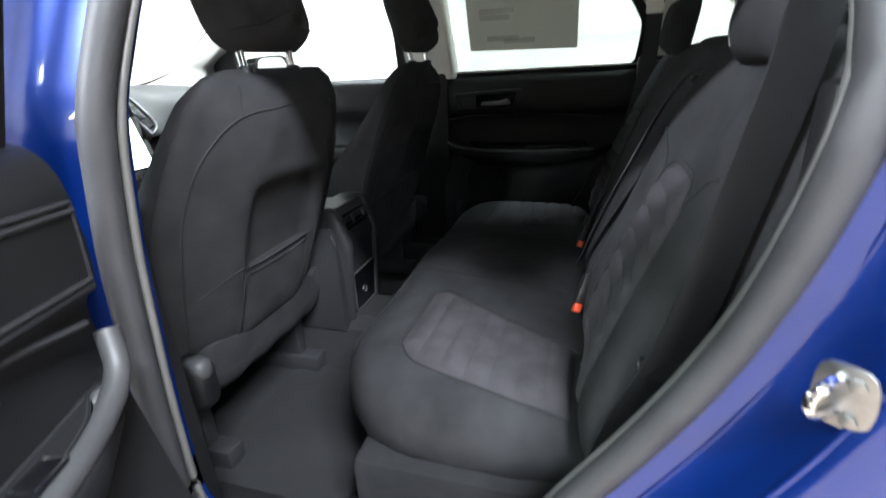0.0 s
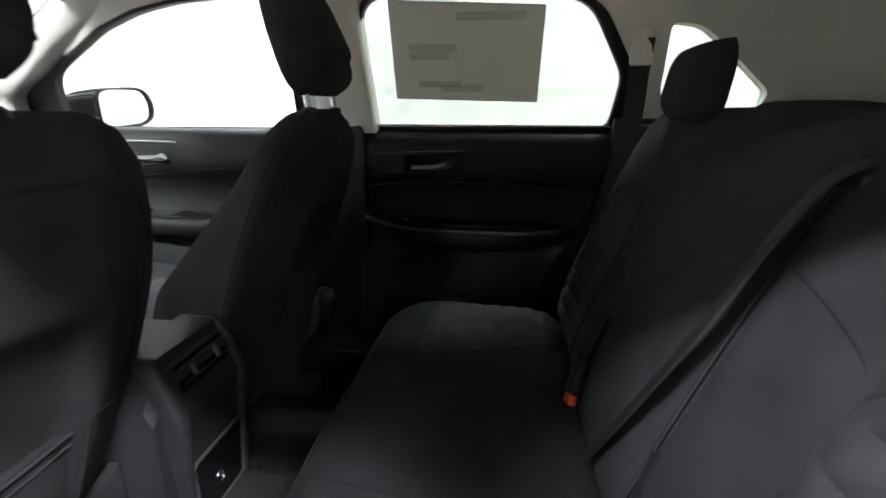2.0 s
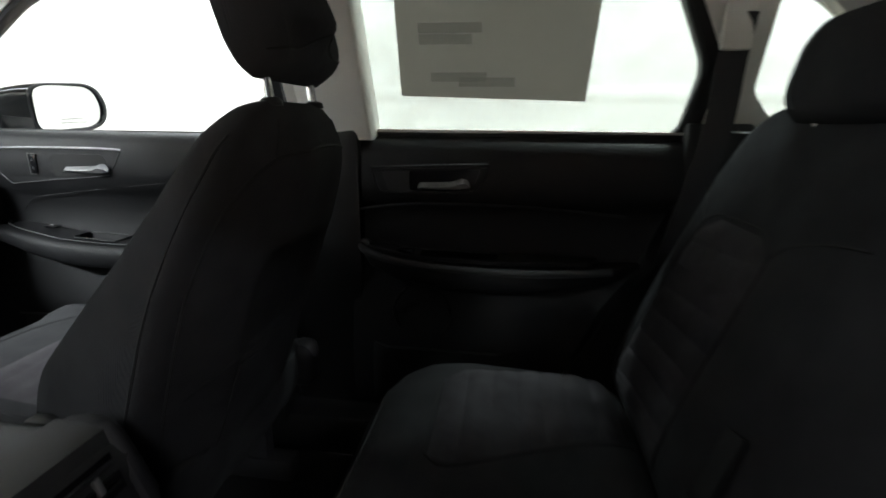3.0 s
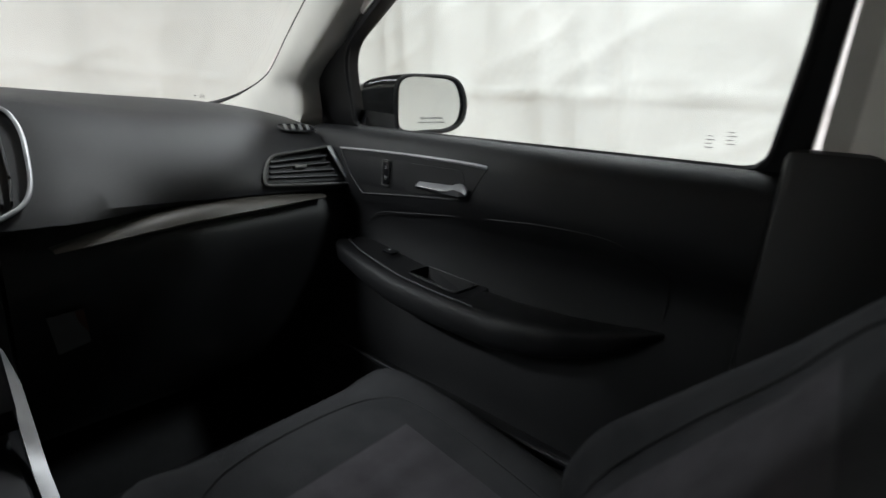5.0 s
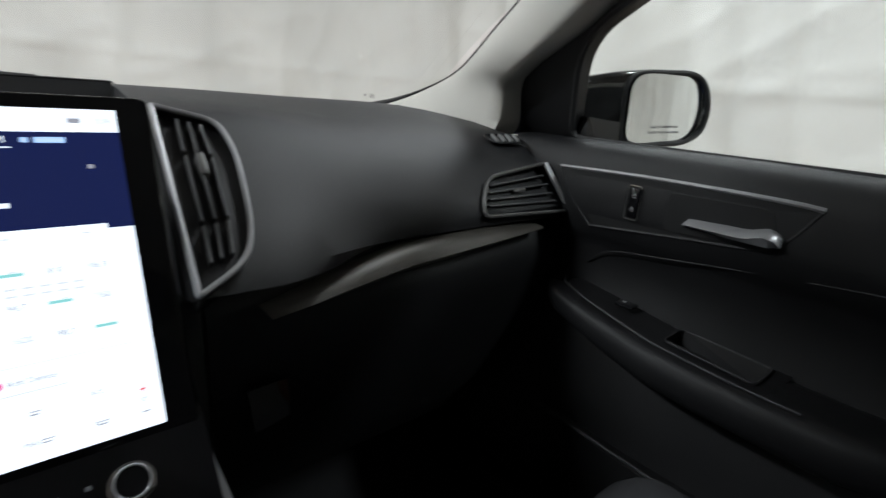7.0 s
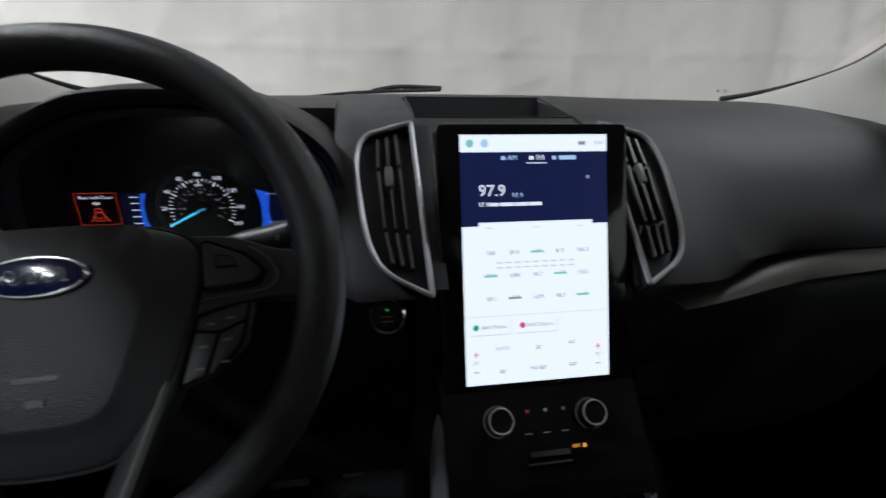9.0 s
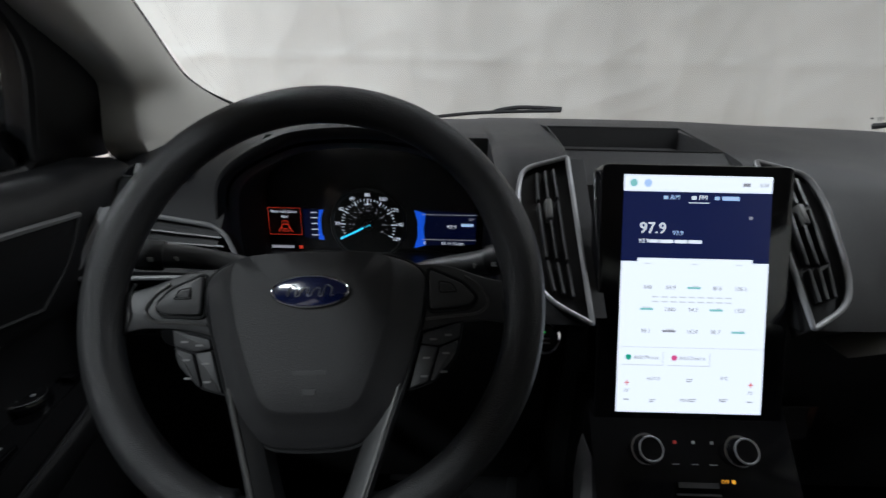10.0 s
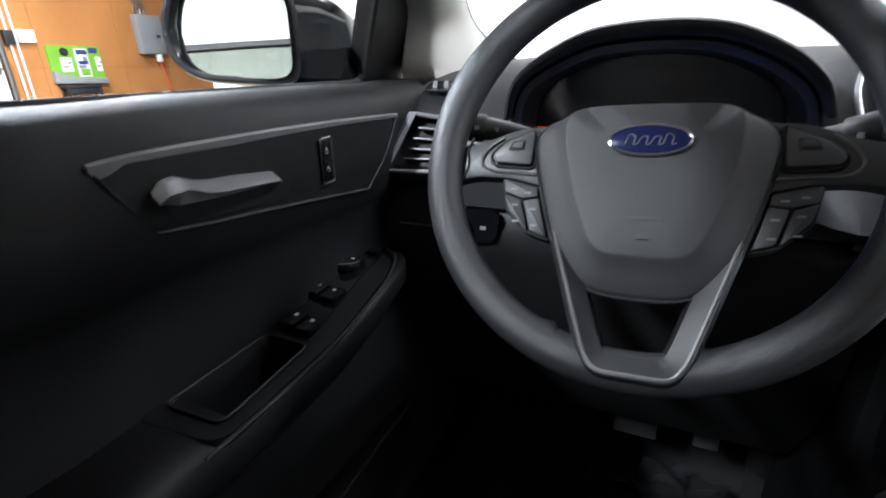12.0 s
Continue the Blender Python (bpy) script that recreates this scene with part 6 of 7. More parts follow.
for u, v in ((0.50, 0.86), (0.25, 0.95), (0.53, 0.945), (0.745, 0.942)):
    ui_rect("icon", u - 0.022, u + 0.022, v - 0.006, v - 0.003, SCREENGREY, 0.0009)
    ui_rect("icon", u - 0.022, u + 0.012, v + 0.002, v + 0.006, SCREENGREY, 0.0009)

# ---- centre stack and console ----
console = thing("centre_console", "black centre console with armrest box and rear air vents", "console", (0, 0.1, 0.3))
SP = V(0, 0.517, 0.870)
FM_ = frame_of(SP, (1, 0, 0), (0, 0.95, 1))
part("stack_panel", loft([[V(x, y, z) for y, z in ((0.545, 0.885), (0.512, 0.866), (0.452, 0.803), (0.438, 0.780), (0.452, 0.745), (0.56, 0.70), (0.62, 0.88))] for x in (-0.108, -0.104, 0.104, 0.108)]), GLOSS, console, "gloss black control panel", angle=40)
part("stack_body", box(-0.128, 0.128, 0.572, 0.78, 0.42, 0.955, 0.01), HARD, console)
for x in (-0.050, 0.050):
    km = frame_of((x - 0.001, 0.4893, 0.8441), (1, 0, 0), (0, 0.95, 1)) @ Matrix.Diagonal((0.92, 0.92, 1, 1))
    kn = part("control_knob", lathe([(0, 0.0150), (0.0115, 0.0150), (0.0125, 0.0158), (0.0148, 0.0145), (0.0158, 0.004), (0.0160, -0.004)], km, 32), GLOSS, console, "round gloss black knob")
    part("knob_ring", tube([km @ V(0.0133 * math.cos(a), 0.0133 * math.sin(a), 0.0154) for a in [2 * math.pi * k / 32 for k in range(32)]], 0.0011, 6, True), SATIN, kn, "satin silver knob face ring")
    part("knob_base", lathe([(0.0161, 0.003), (0.0178, 0.0025), (0.0185, -0.002), (0.0185, -0.006)], km, 32), CHROME, kn, "polished knob base ring")
for k, x in enumerate((-0.018, 0.002, 0.022)):
    part("button_mark", flat_rect(FM_, x, -0.030 + 0.0, 0.004, 0.0034, 0.001), RED if k == 0 else STEELBOX, console)
for x in (-0.020, 0.0, 0.020):
    part("button_mark", flat_rect(FM_, x, -0.052, 0.008, 0.0012, 0.001), bpy.data.materials["grey_enamel"], console)
part("button_strip", flat_rect(FM_, 0.000, -0.072, 0.042, 0.005, 0.001, 0.002), SPOKE, console)
part("button_strip", flat_rect(FM_, -0.001, -0.081, 0.046, 0.0018, 0.001, 0.002), SPOKE, console)
lettering("OFF", 0.0050, FM_ @ Matrix.Translation((0.029, -0.068, 0.0015)), AMBER, console)
part("amber_sign", flat_rect(FM_, 0.0380, -0.068, 0.0035, 0.0036, 0.0012), AMBER, console)
part("panel_line", tube([(-0.098, 0.455, 0.802), (-0.055, 0.455, 0.802)], 0.0012, 5), SATIN, console)
for sx in (-1, 1):
    rings = []
    for y, z, w in ((0.494, 0.832, 0.001), (0.488, 0.820, 0.006), (0.472, 0.792, 0.012), (0.445, 0.745, 0.014), (0.40, 0.71, 0.014), (0.25, 0.695, 0.012)):
        rings.append([V(sx * (0.108 + a), y + b, z) for a, b in ((0, -0.006), (w, 0.0), (w, 0.030), (0, 0.030))])
    part("side_trim", loft(rings), SATIN, console, "dull silver side trim", angle=50)
part("tunnel_body", loft([[V(x, y, z) for x, z in ((-0.118, 0.42), (-0.115, zt - 0.02), (-0.10, zt), (0.10, zt), (0.115, zt - 0.02), (0.118, 0.42))] for y, zt in ((0.52, 0.72), (0.35, 0.70), (0.12, 0.705), (0.10, 0.72), (-0.20, 0.73), (-0.262, 0.735), (-0.275, 0.71))]), SOFT, console, angle=40)
lid = pillow(frame_of((0, -0.09, 0.735), (1, 0, 0), (0, 1, 0)), -0.20, 0.18, lambda t: 0.098, lambda s, t: puff(s, t, 8, 10) * 0.045, lambda s, t: 0.01, 14, 16)
part("armrest_lid", lid, SOFT, console, "padded black armrest lid", angle=60)
# rear face with vents
part("rear_face", loft([[V(x, y, z) for y, z in ((-0.250, 0.790), (-0.266, 0.786), (-0.302, 0.690), (-0.298, 0.672), (-0.290, 0.60), (-0.282, 0.44), (-0.20, 0.44), (-0.20, 0.790))] for x in (-0.080, -0.076, 0.076, 0.080)]), SOFT, console, angle=35)
for sx in (-1, 1):
    rings = []
    for y, z, w in ((-0.246, 0.792, 0.006), (-0.262, 0.790, 0.016), (-0.274, 0.770, 0.021), (-0.306, 0.692, 0.023), (-0.306, 0.668, 0.021), (-0.298, 0.60, 0.017), (-0.288, 0.47, 0.013), (-0.280, 0.42, 0.010)):
        rings.append([V(sx * a, y + b, z) for a, b in ((0.074, 0.003), (0.077, -0.004), (0.077 + 0.6 * w, -0.005), (0.077 + w, 0.003), (0.079 + w, 0.030), (0.074, 0.034))])
    part("rear_frame", loft(rings), SOFT, console, "smooth black frame edge", angle=60)
RV = frame_of((0.0, -0.2845, 0.742), (1, 0, 0), (0, 0.36, 1))
vent = part("rear_vent", flat_rect(RV, 0, 0, 0.128, 0.046, 0.001, 0.003), GLOSS, console, "rear passenger air vent")
for k in range(2):
    cx = -0.031 + 0.062 * k
    for j in range(3):
        part("slat", box(cx - 0.027, cx + 0.027, -0.013 + 0.012 * j, -0.011 + 0.012 * j, 0.003, 0.010, m=RV), HARD, vent)
    part("vent_tab", box(cx - 0.004, cx + 0.004, -0.008, 0.012, 0.008, 0.014, 0.001, m=RV), DIMSATIN, vent)
RP = frame_of((0.0, -0.2868, 0.528), (1, 0, 0), (0, -0.05, 1))
part("power_panel", flat_rect(RP, 0, -0.005, 0.140, 0.125, 0.0, 0.006), GLOSS, console)
part("power_rim", tube([RP @ V(x, y, 0.006) for x, y in rounded([(-0.066, -0.070), (0.066, -0.070), (0.074, 0.058), (-0.074, 0.058)], 0.012)], 0.0036, 6, True), SPOKE, console)
part("power_socket", lathe([(0, 0.006), (0.010, 0.006), (0.012, 0.010), (0.014, 0.006)], RP @ Matrix.Translation((-0.010, -0.016, 0.001)), 16), GLOSS, console)
part("socket_glint", flat_rect(RP, -0.008, -0.010, 0.005, 0.004, 0.0115), SATIN, console)

# ---- steering wheel ----
WC = V(-0.375, 0.419, 1.05)
TILT = radians(31)
WM = frame_of(WC, (1, 0, 0), (0, math.sin(TILT), math.cos(TILT)))
wheel = thing("steering_wheel", "black leather steering wheel with grey keys and a blue oval badge", "steering wheel", WC)
rings = []
N = 96
for i in range(N + 1):
    a = 2 * math.pi * i / N
    grip = 1 + 0.10 * math.exp(-((math.degrees(a) % 360 - 20) / 14) ** 2) + 0.10 * math.exp(-((math.degrees(a) % 360 - 160) / 14) ** 2)
    r0, r1 = 0.0159 * grip, 0.0150
    rings.append([WM @ V((0.1675 + r0 * math.cos(b)) * math.cos(a), (0.1675 + r0 * math.cos(b)) * math.sin(a), r1 * math.sin(b)) for b in [2 * math.pi * j / 16 for j in range(16)]])
part("rim", loft(rings, True, False), LEATHER, wheel, "black leather rim", angle=180)


# the insert sits a little deeper than the rim and is turned by a few degrees
HM = WM @ Matrix.Translation((0.002, 0.0055, 0)) @ Matrix.Rotation(radians(2.9), 4, "Z")


def wheel_plate(name, pts, z0, z1, mat, parent, r=0.0, rr=0.01, label=""):
    lp = fillet([V(a, b, 0) for a, b in pts], rr, 4)
    return part(name, plate([HM @ V(p.x, p.y, z0) for p in lp], HM.to_3x3() @ V(0, 0, z1 - z0), r), mat, parent, label)


# hub pad
PAD = [(-0.086, 0.013), (-0.069, 0.025), (-0.031, 0.032), (0.031, 0.032), (0.069, 0.025), (0.086, 0.013), (0.088, -0.004), (0.079, -0.038), (0.065, -0.082), (0.050, -0.103), (0.027, -0.117), (-0.027, -0.117), (-0.050, -0.103), (-0.065, -0.082), (-0.079, -0.038), (-0.088, -0.004)]
loop = spline([(a, b, 0) for a, b in PAD], 4, True)
rings = []
half = [(0.031, 0.0305), (0.056, 0.027), (0.062, 0.018), (0.061, -0.004), (0.055, -0.030), (0.042, -0.068), (0.034, -0.082), (0.020, -0.0880)]
face = spline([(-a, b, 0) for a, b in half[2::-1]] + [(a, b, 0) for a, b in half] + [(-a, b, 0) for a, b in half[:2:-1]], 4, True)
for f, z in ((0.0, -0.030), (0.0, -0.003), (0.04, 0.0005), (0.12, 0.0025), (0.50, 0.0065), (0.90, 0.0125), (0.97, 0.0140), (1.04, 0.0146)):
    rings.append([HM @ V(p.x + (q.x - p.x) * f, p.y + (q.y - p.y) * f, z) for p, q in zip(loop, face)])
for k, z in ((0.6, 0.0160), (0.2, 0.0165), (0.02, 0.0165)):
    rings.append([HM @ V(q.x * k, -0.030 + (q.y + 0.030) * k, z) for q in face])
hub = part("hub_pad", loft(rings), HUBPAD, wheel, "dark grey airbag pad", angle=75)
part("pad_gap", tube([HM @ V(p.x * 1.004, (p.y + 0.03) * 1.004 - 0.03, -0.001) for p in loop], 0.0016, 6, True), SEAM, hub)
bd = fillet([V(0.029 * math.cos(a), 0.0118 * math.sin(a), 0) for a in [2 * math.pi * k / 28 for k in range(28)]], 0.001, 1)
badge = part("badge", plate([HM @ (V(0, 0.0, 0.0145) + p) for p in bd], HM.to_3x3() @ V(0, 0, 0.0045), 0.001), material("badge_blue", (0.004, 0.009, 0.055), 0.15, coat=1.0), wheel, "dark blue oval badge")
part("badge_rim", tube([HM @ (V(0, 0, 0.0188) + p) for p in bd], 0.0012, 6, True), CHROME, badge, "polished oval rim")
bm = bmesh.new()
for k in range(4):
    cx = -0.013 + 0.0088 * k
    tube([HM @ V(x, y, 0.0192) for x, y, _ in spline([(cx - 0.004, -0.0035, 0), (cx - 0.001, 0.0045 if k in (0, 3) else 0.002, 0), (cx + 0.003, 0.002, 0), (cx + 0.002, -0.0035, 0), (cx + 0.005, -0.003, 0)], 5)], 0.0006, 5, bm=bm)
part("badge_mark", bm, DIMSATIN, badge, "plain silver strokes")
for k, (w, h) in enumerate(((0.024, 0.003), (0.009, 0.004))):
    part("emboss", flat_rect(HM, 0.000, -0.060 - 0.014 * k, w, h, 0.0155, 0.0012), SPOKE, hub)
# spokes
DIMPRINT = material("dim_key_print", (0.22, 0.22, 0.22), 0.6)
for sx in (-1, 1):
    S = lambda pts: [(sx * a, b) for a, b in pts]
    wheel_plate("spoke", S([(0.070, 0.023), (0.105, 0.021), (0.135, 0.009), (0.162, 0.004), (0.166, -0.032), (0.140, -0.024), (0.105, -0.026), (0.068, -0.036)]), -0.016, -0.002, SPOKE, wheel, 0.003, 0.012, "black side spoke")
    k1 = wheel_plate("cruise_key", S([(0.090, 0.0165), (0.1155, 0.005), (0.126, -0.006), (0.122, -0.013), (0.090, -0.015)]), -0.004, 0.004, SPOKE, wheel, 0.0015, 0.004, "large wedge-shaped key")
    wheel_plate("key_inner", S([(0.110, -0.0008), (0.1065, 0.0042), (0.0985, 0.0058), (0.099, -0.0012)]), 0.0035, 0.0055, HUBPAD, k1, 0.0006, 0.0012)
    part("key_groove", tube([HM @ V(p.x, p.y, 0.0041) for p in fillet([V(a, b, 0) for a, b in S([(0.1115, -0.0018), (0.1075, 0.0052), (0.0975, 0.0070), (0.098, -0.0022)])], 0.0014, 3)], 0.0005, 5, True), SEAM, k1)
    part("key_groove", tube([HM @ V(p.x, p.y, -0.0010) for p in fillet([V(a, b, 0) for a, b in S([(0.0885, 0.0190), (0.1170, 0.0065), (0.1285, -0.006), (0.1235, -0.0150), (0.0885, -0.0170)])], 0.005, 3)], 0.0014, 6, True), SEAM, wheel)
    part("spoke_line", tube(spline([HM @ V(sx * a, b, -0.0008) for a, b in ((0.086, -0.0225), (0.108, -0.0205), (0.128, -0.0185), (0.136, -0.010), (0.130, 0.002), (0.118, 0.011))], 5), 0.0013, 5), DIMSATIN, wheel, "dull silver spoke line")
    part("spoke_groove", tube(spline([HM @ V(sx * a, b, -0.0016) for a, b in ((0.146, 0.012), (0.150, 0.0), (0.148, -0.014), (0.152, -0.028))], 5), 0.0011, 5), SEAM, wheel)
    wheel_plate("key_bed", S([(0.117, -0.0235), (0.082, -0.030), (0.069, -0.0785), (0.0905, -0.0725), (0.1105, -0.0535)]), -0.020, -0.006, SEAM, wheel, 0.001, 0.005)
    for pts in ([(0.114, -0.0255), (0.0842, -0.0336), (0.0826, -0.0412), (0.096, -0.0430), (0.112, -0.0375)], [(0.112, -0.0392), (0.0972, -0.0447), (0.0893, -0.0695), (0.0912, -0.0698), (0.1075, -0.0523)], [(0.0950, -0.0445), (0.0822, -0.0427), (0.0725, -0.0752), (0.0868, -0.0705)]):
        kk = wheel_plate("key", S(pts), -0.012, -0.002, THUMB, wheel, 0.0010, 0.0018, "grey thumb key")
        cx = sum(p[0] for p in pts) / len(pts)
        cy = sum(p[1] for p in pts) / len(pts)
        for du, dv in ((0.006, 0.001), (-0.006, -0.002)) if len(pts) == 5 and cy > -0.045 else ((0.002, 0.006), (0.0, -0.008)):
            part("print_bar", flat_rect(HM, sx * (cx + du), cy + dv, 0.0055, 0.0016, -0.0019), DIMPRINT, kk)
    # the rim swells where the lower spoke joins it
    rings = []
    for x, y, w in ((0.098, -0.139, 0.004), (0.082, -0.148, 0.010), (0.062, -0.154, 0.015), (0.048, -0.157, 0.017), (0.040, -0.160, 0.006)):
        rings.append([WM @ V(sx * x, y + w * math.cos(q), 0.013 * math.sin(q)) for q in [2 * math.pi * j / 12 for j in range(12)]])
    part("rim_shoulder", loft(rings), LEATHER, wheel, angle=80)
# lower spoke: a U-shaped frame from the hub down to the rim
U = fillet([V(-0.068, -0.055, -0.004), V(-0.060, -0.078, 0.001), V(-0.032, -0.160, 0.014), V(-0.024, -0.171, 0.017), V(0.024, -0.171, 0.017), V(0.032, -0.160, 0.014), V(0.060, -0.078, 0.001), V(0.068, -0.055, -0.004)], 0.008, 4)
rings = []
for i, p in enumerate(U):
    d = (U[min(i + 1, len(U) - 1)] - U[max(i - 1, 0)]).normalized()
    n = V(d.y, -d.x, 0).normalized()
    rings.append([HM @ (p + n * o + V(0, 0, h)) for o, h in ((0.0080, -0.014), (0.0085, -0.003), (0.0055, 0.0015), (0.0, 0.0005), (-0.010, -0.006), (-0.012, -0.020))])
part("lower_spoke", loft(rings), LOWSPOKE, wheel, "black U-shaped lower spoke", angle=40)
part("spoke_edge", tube([HM @ (p + V(0, 0, 0.0015) + V(p.x, p.y + 0.10, 0).normalized() * 0.0035) for p in U[2:-2]], 0.0016, 6), DIMSATIN, wheel, "dull silver spoke edge")
part("column_shroud", loft([[V(-0.375 + w * math.cos(a), y, z + h * math.sin(a)) for a in [2 * math.pi * k / 16 for k in range(16)]] for y, z, w, h in ((0.455, 1.005, 0.055, 0.045), (0.50, 0.985, 0.070, 0.055), (0.62, 0.93, 0.075, 0.06), (0.70, 0.90, 0.07, 0.06))]), HARD, wheel, "black steering column shroud", angle=60)
for sx in (-1, 1):
    ex, ez = (-0.548, 1.062) if sx < 0 else (-0.215, 1.068)
    bx = -0.375 + sx * 0.05
    st = tube(spline([(bx, 0.510, 1.030), (0.6 * bx + 0.4 * ex, 0.500, 1.046), (0.25 * bx + 0.75 * ex, 0.488, 1.057), (ex, 0.478, ez)], 6), 0.010, 10, taper=lambda t: 0.75 + 0.55 * t)
    stalk = part("stalk", st, SPOKE, wheel, "black column stalk", angle=60)
    d = V(ex, 0.478, ez) - V(0.25 * bx + 0.75 * ex, 0.488, 1.057)
    part("stalk_end", tube([V(ex, 0.478, ez) - d * 0.62, V(ex, 0.478, ez) - d * 0.55, V(ex, 0.478, ez), V(ex, 0.478, ez) + d * 0.08], 0.0142, 12, taper=lambda t: 0.93 if t < 0.2 or t > 0.9 else 1.0), HARD, stalk)
    for k in range(3):
        q = V(ex, 0.4655, ez + 0.002) - d * (0.50 + 0.55 * k) + V(0, 0.004 * k, 0)
        part("print_bar", box(q.x - 0.0025, q.x + 0.0025, q.y - 0.003, q.y - 0.0025, q.z - 0.002, q.z + 0.002), WHITEPRINT, stalk)

# pedals and floor things
pedals = [("brake_pedal", -0.372, -0.298, 0.470, 0.525, 0.80), ("accelerator_pedal", -0.240, -0.200, 0.480, 0.545, 0.80)]
for nm, x0, x1, z0, z1, y in pedals:
    pd = thing(nm, "ribbed black rubber pedal with bright edges in the footwell", "pedal", ((x0 + x1) / 2, y, z0))
    m = frame_of(((x0 + x1) / 2, y, (z0 + z1) / 2), (1, 0, 0), (0, 0.35, 1))
    w, h = x1 - x0, z1 - z0
    part("pad", box(-w / 2, w / 2, -h / 2, h / 2, -0.006, 0.006, 0.003, m=m), RUBBER if nm[0] == "b" else SPOKE, pd)
    for k in range(7):
        x = -w / 2 + w * (k + 0.5) / 7
        part("rib", box(x - w * 0.03, x + w * 0.03, h * 0.28, h * 0.42, 0.006, 0.008, m=m), SATIN, pd)
    part("arm", tube([((x0 + x1) / 2, y + 0.01, (z0 + z1) / 2), ((x0 + x1) / 2, 1.0, z1 + 0.18)], 0.009, 6), BLACK, pd)
random.seed(4)
bag = bmesh.new()
bmesh.ops.create_icosphere(bag, subdivisions=4, radius=1)
for v in bag.verts:
    d = v.co.normalized()
    k = 1 + 0.55 * noise.noise(d * 2.3) + 0.30 * noise.noise(d * 6.0 + V(3, 1, 2))
    v.co = V(-0.25 + 0.12 * d.x * k, 0.775 + 0.07 * d.y * k, 0.318 + max(-0.008, 0.075 * d.z * k))
solid("plastic_bag", bag, POLY, "crumpled clear plastic film lying on the footwell carpet", "plastic film", angle=20)
mat_ = plate(fillet([V(-0.60, 0.25, 0.302), V(-0.17, 0.25, 0.302), V(-0.17, 0.78, 0.302), V(-0.58, 0.78, 0.302)], 0.06), (0, 0, 0.008), 0.003)
solid("floor_mat", mat_, CARPET, "black rubber floor mat in the driver footwell", "mat")
solid("floor_cable", tube(spline([(-0.36, -0.46, 0.316), (-0.446, -0.47, 0.316), (-0.568, -0.503, 0.316), (-0.64, -0.53, 0.316)], 6), 0.0035, 6), RUBBER, "thin black cable lying on the rear floor", "cable")
mat_ = plate(fillet([V(-0.62, -0.50, 0.302), V(-0.16, -0.50, 0.302), V(-0.16, -0.12, 0.302), V(-0.62, -0.12, 0.302)], 0.06), (0, 0, 0.008), 0.003)
solid("floor_mat", mat_, CARPET, "black rubber floor mat in the rear footwell", "mat")
card = plate([V(0.170, 0.594, 0.822), V(0.212, 0.594, 0.824), V(0.220, 0.602, 0.766), V(0.178, 0.602, 0.757)], (0, -0.001, 0))
tagc = thing("paper_tag", "small pale paper tag with an orange corner on the glove box", "tag", (0.19, 0.6, 0.79))
part("card", card, material("dull_card", (0.055, 0.055, 0.058), 0.8), tagc)
part("orange_corner", plate([V(0.203, 0.592, 0.824), V(0.214, 0.592, 0.825), V(0.219, 0.598, 0.785), V(0.208, 0.598, 0.80)], (0, -0.001, 0)), material("dull_orange", (0.06, 0.022, 0.012), 0.8), tagc)
wiper = thing("wiper", "thin black wiper arm resting at the foot of the windscreen", "wiper", (-0.1, 1.42, 1.12))
part("blade", tube(spline([(-0.42, 1.37, 1.094), (-0.20, 1.425, 1.117), (0.03, 1.425, 1.127)], 6), 0.005, 6), RUBBER, wiper)
part("arm", tube(spline([(-0.15, 1.43, 1.122), (-0.08, 1.44, 1.133), (0.035, 1.44, 1.131)], 6), 0.006, 6), BLACK, wiper)
mir = thing("rear_view_mirror", "black interior rear view mirror hung from the windscreen", "mirror", (0, 0.47, 1.405))
mm = frame_of((0, 0.455, 1.405), (1, 0.06, 0), (0, 0.08, 1))
outline = rounded([(-0.128, -0.024), (0.128, -0.024), (0.120, 0.031), (-0.120, 0.031)], 0.022)
part("shell", loft([[mm @ V(x * k, y * k, -d) for x, y in outline] for k, d in ((0.985, -0.001), (1.0, 0.002), (1.02, 0.008), (0.97, 0.024), (0.6, 0.036), (0.25, 0.040))]), GLOSS, mir, angle=60)
part("mirror_glass", plate([mm @ V(x * 0.96, y * 0.93, 0.0012) for x, y in outline], mm.to_3x3() @ V(0, 0, 0.0012)), MIRROR, mir, "silvered mirror glass")
part("stem", tube(spline([(0, 0.49, 1.41), (0, 0.53, 1.425), (0, 0.60, 1.455)], 5), 0.011, 10), BLACK, mir)

# ---- seats ----
def interp(xs, ys):
    return lambda t: float(np.interp(t, xs, ys))


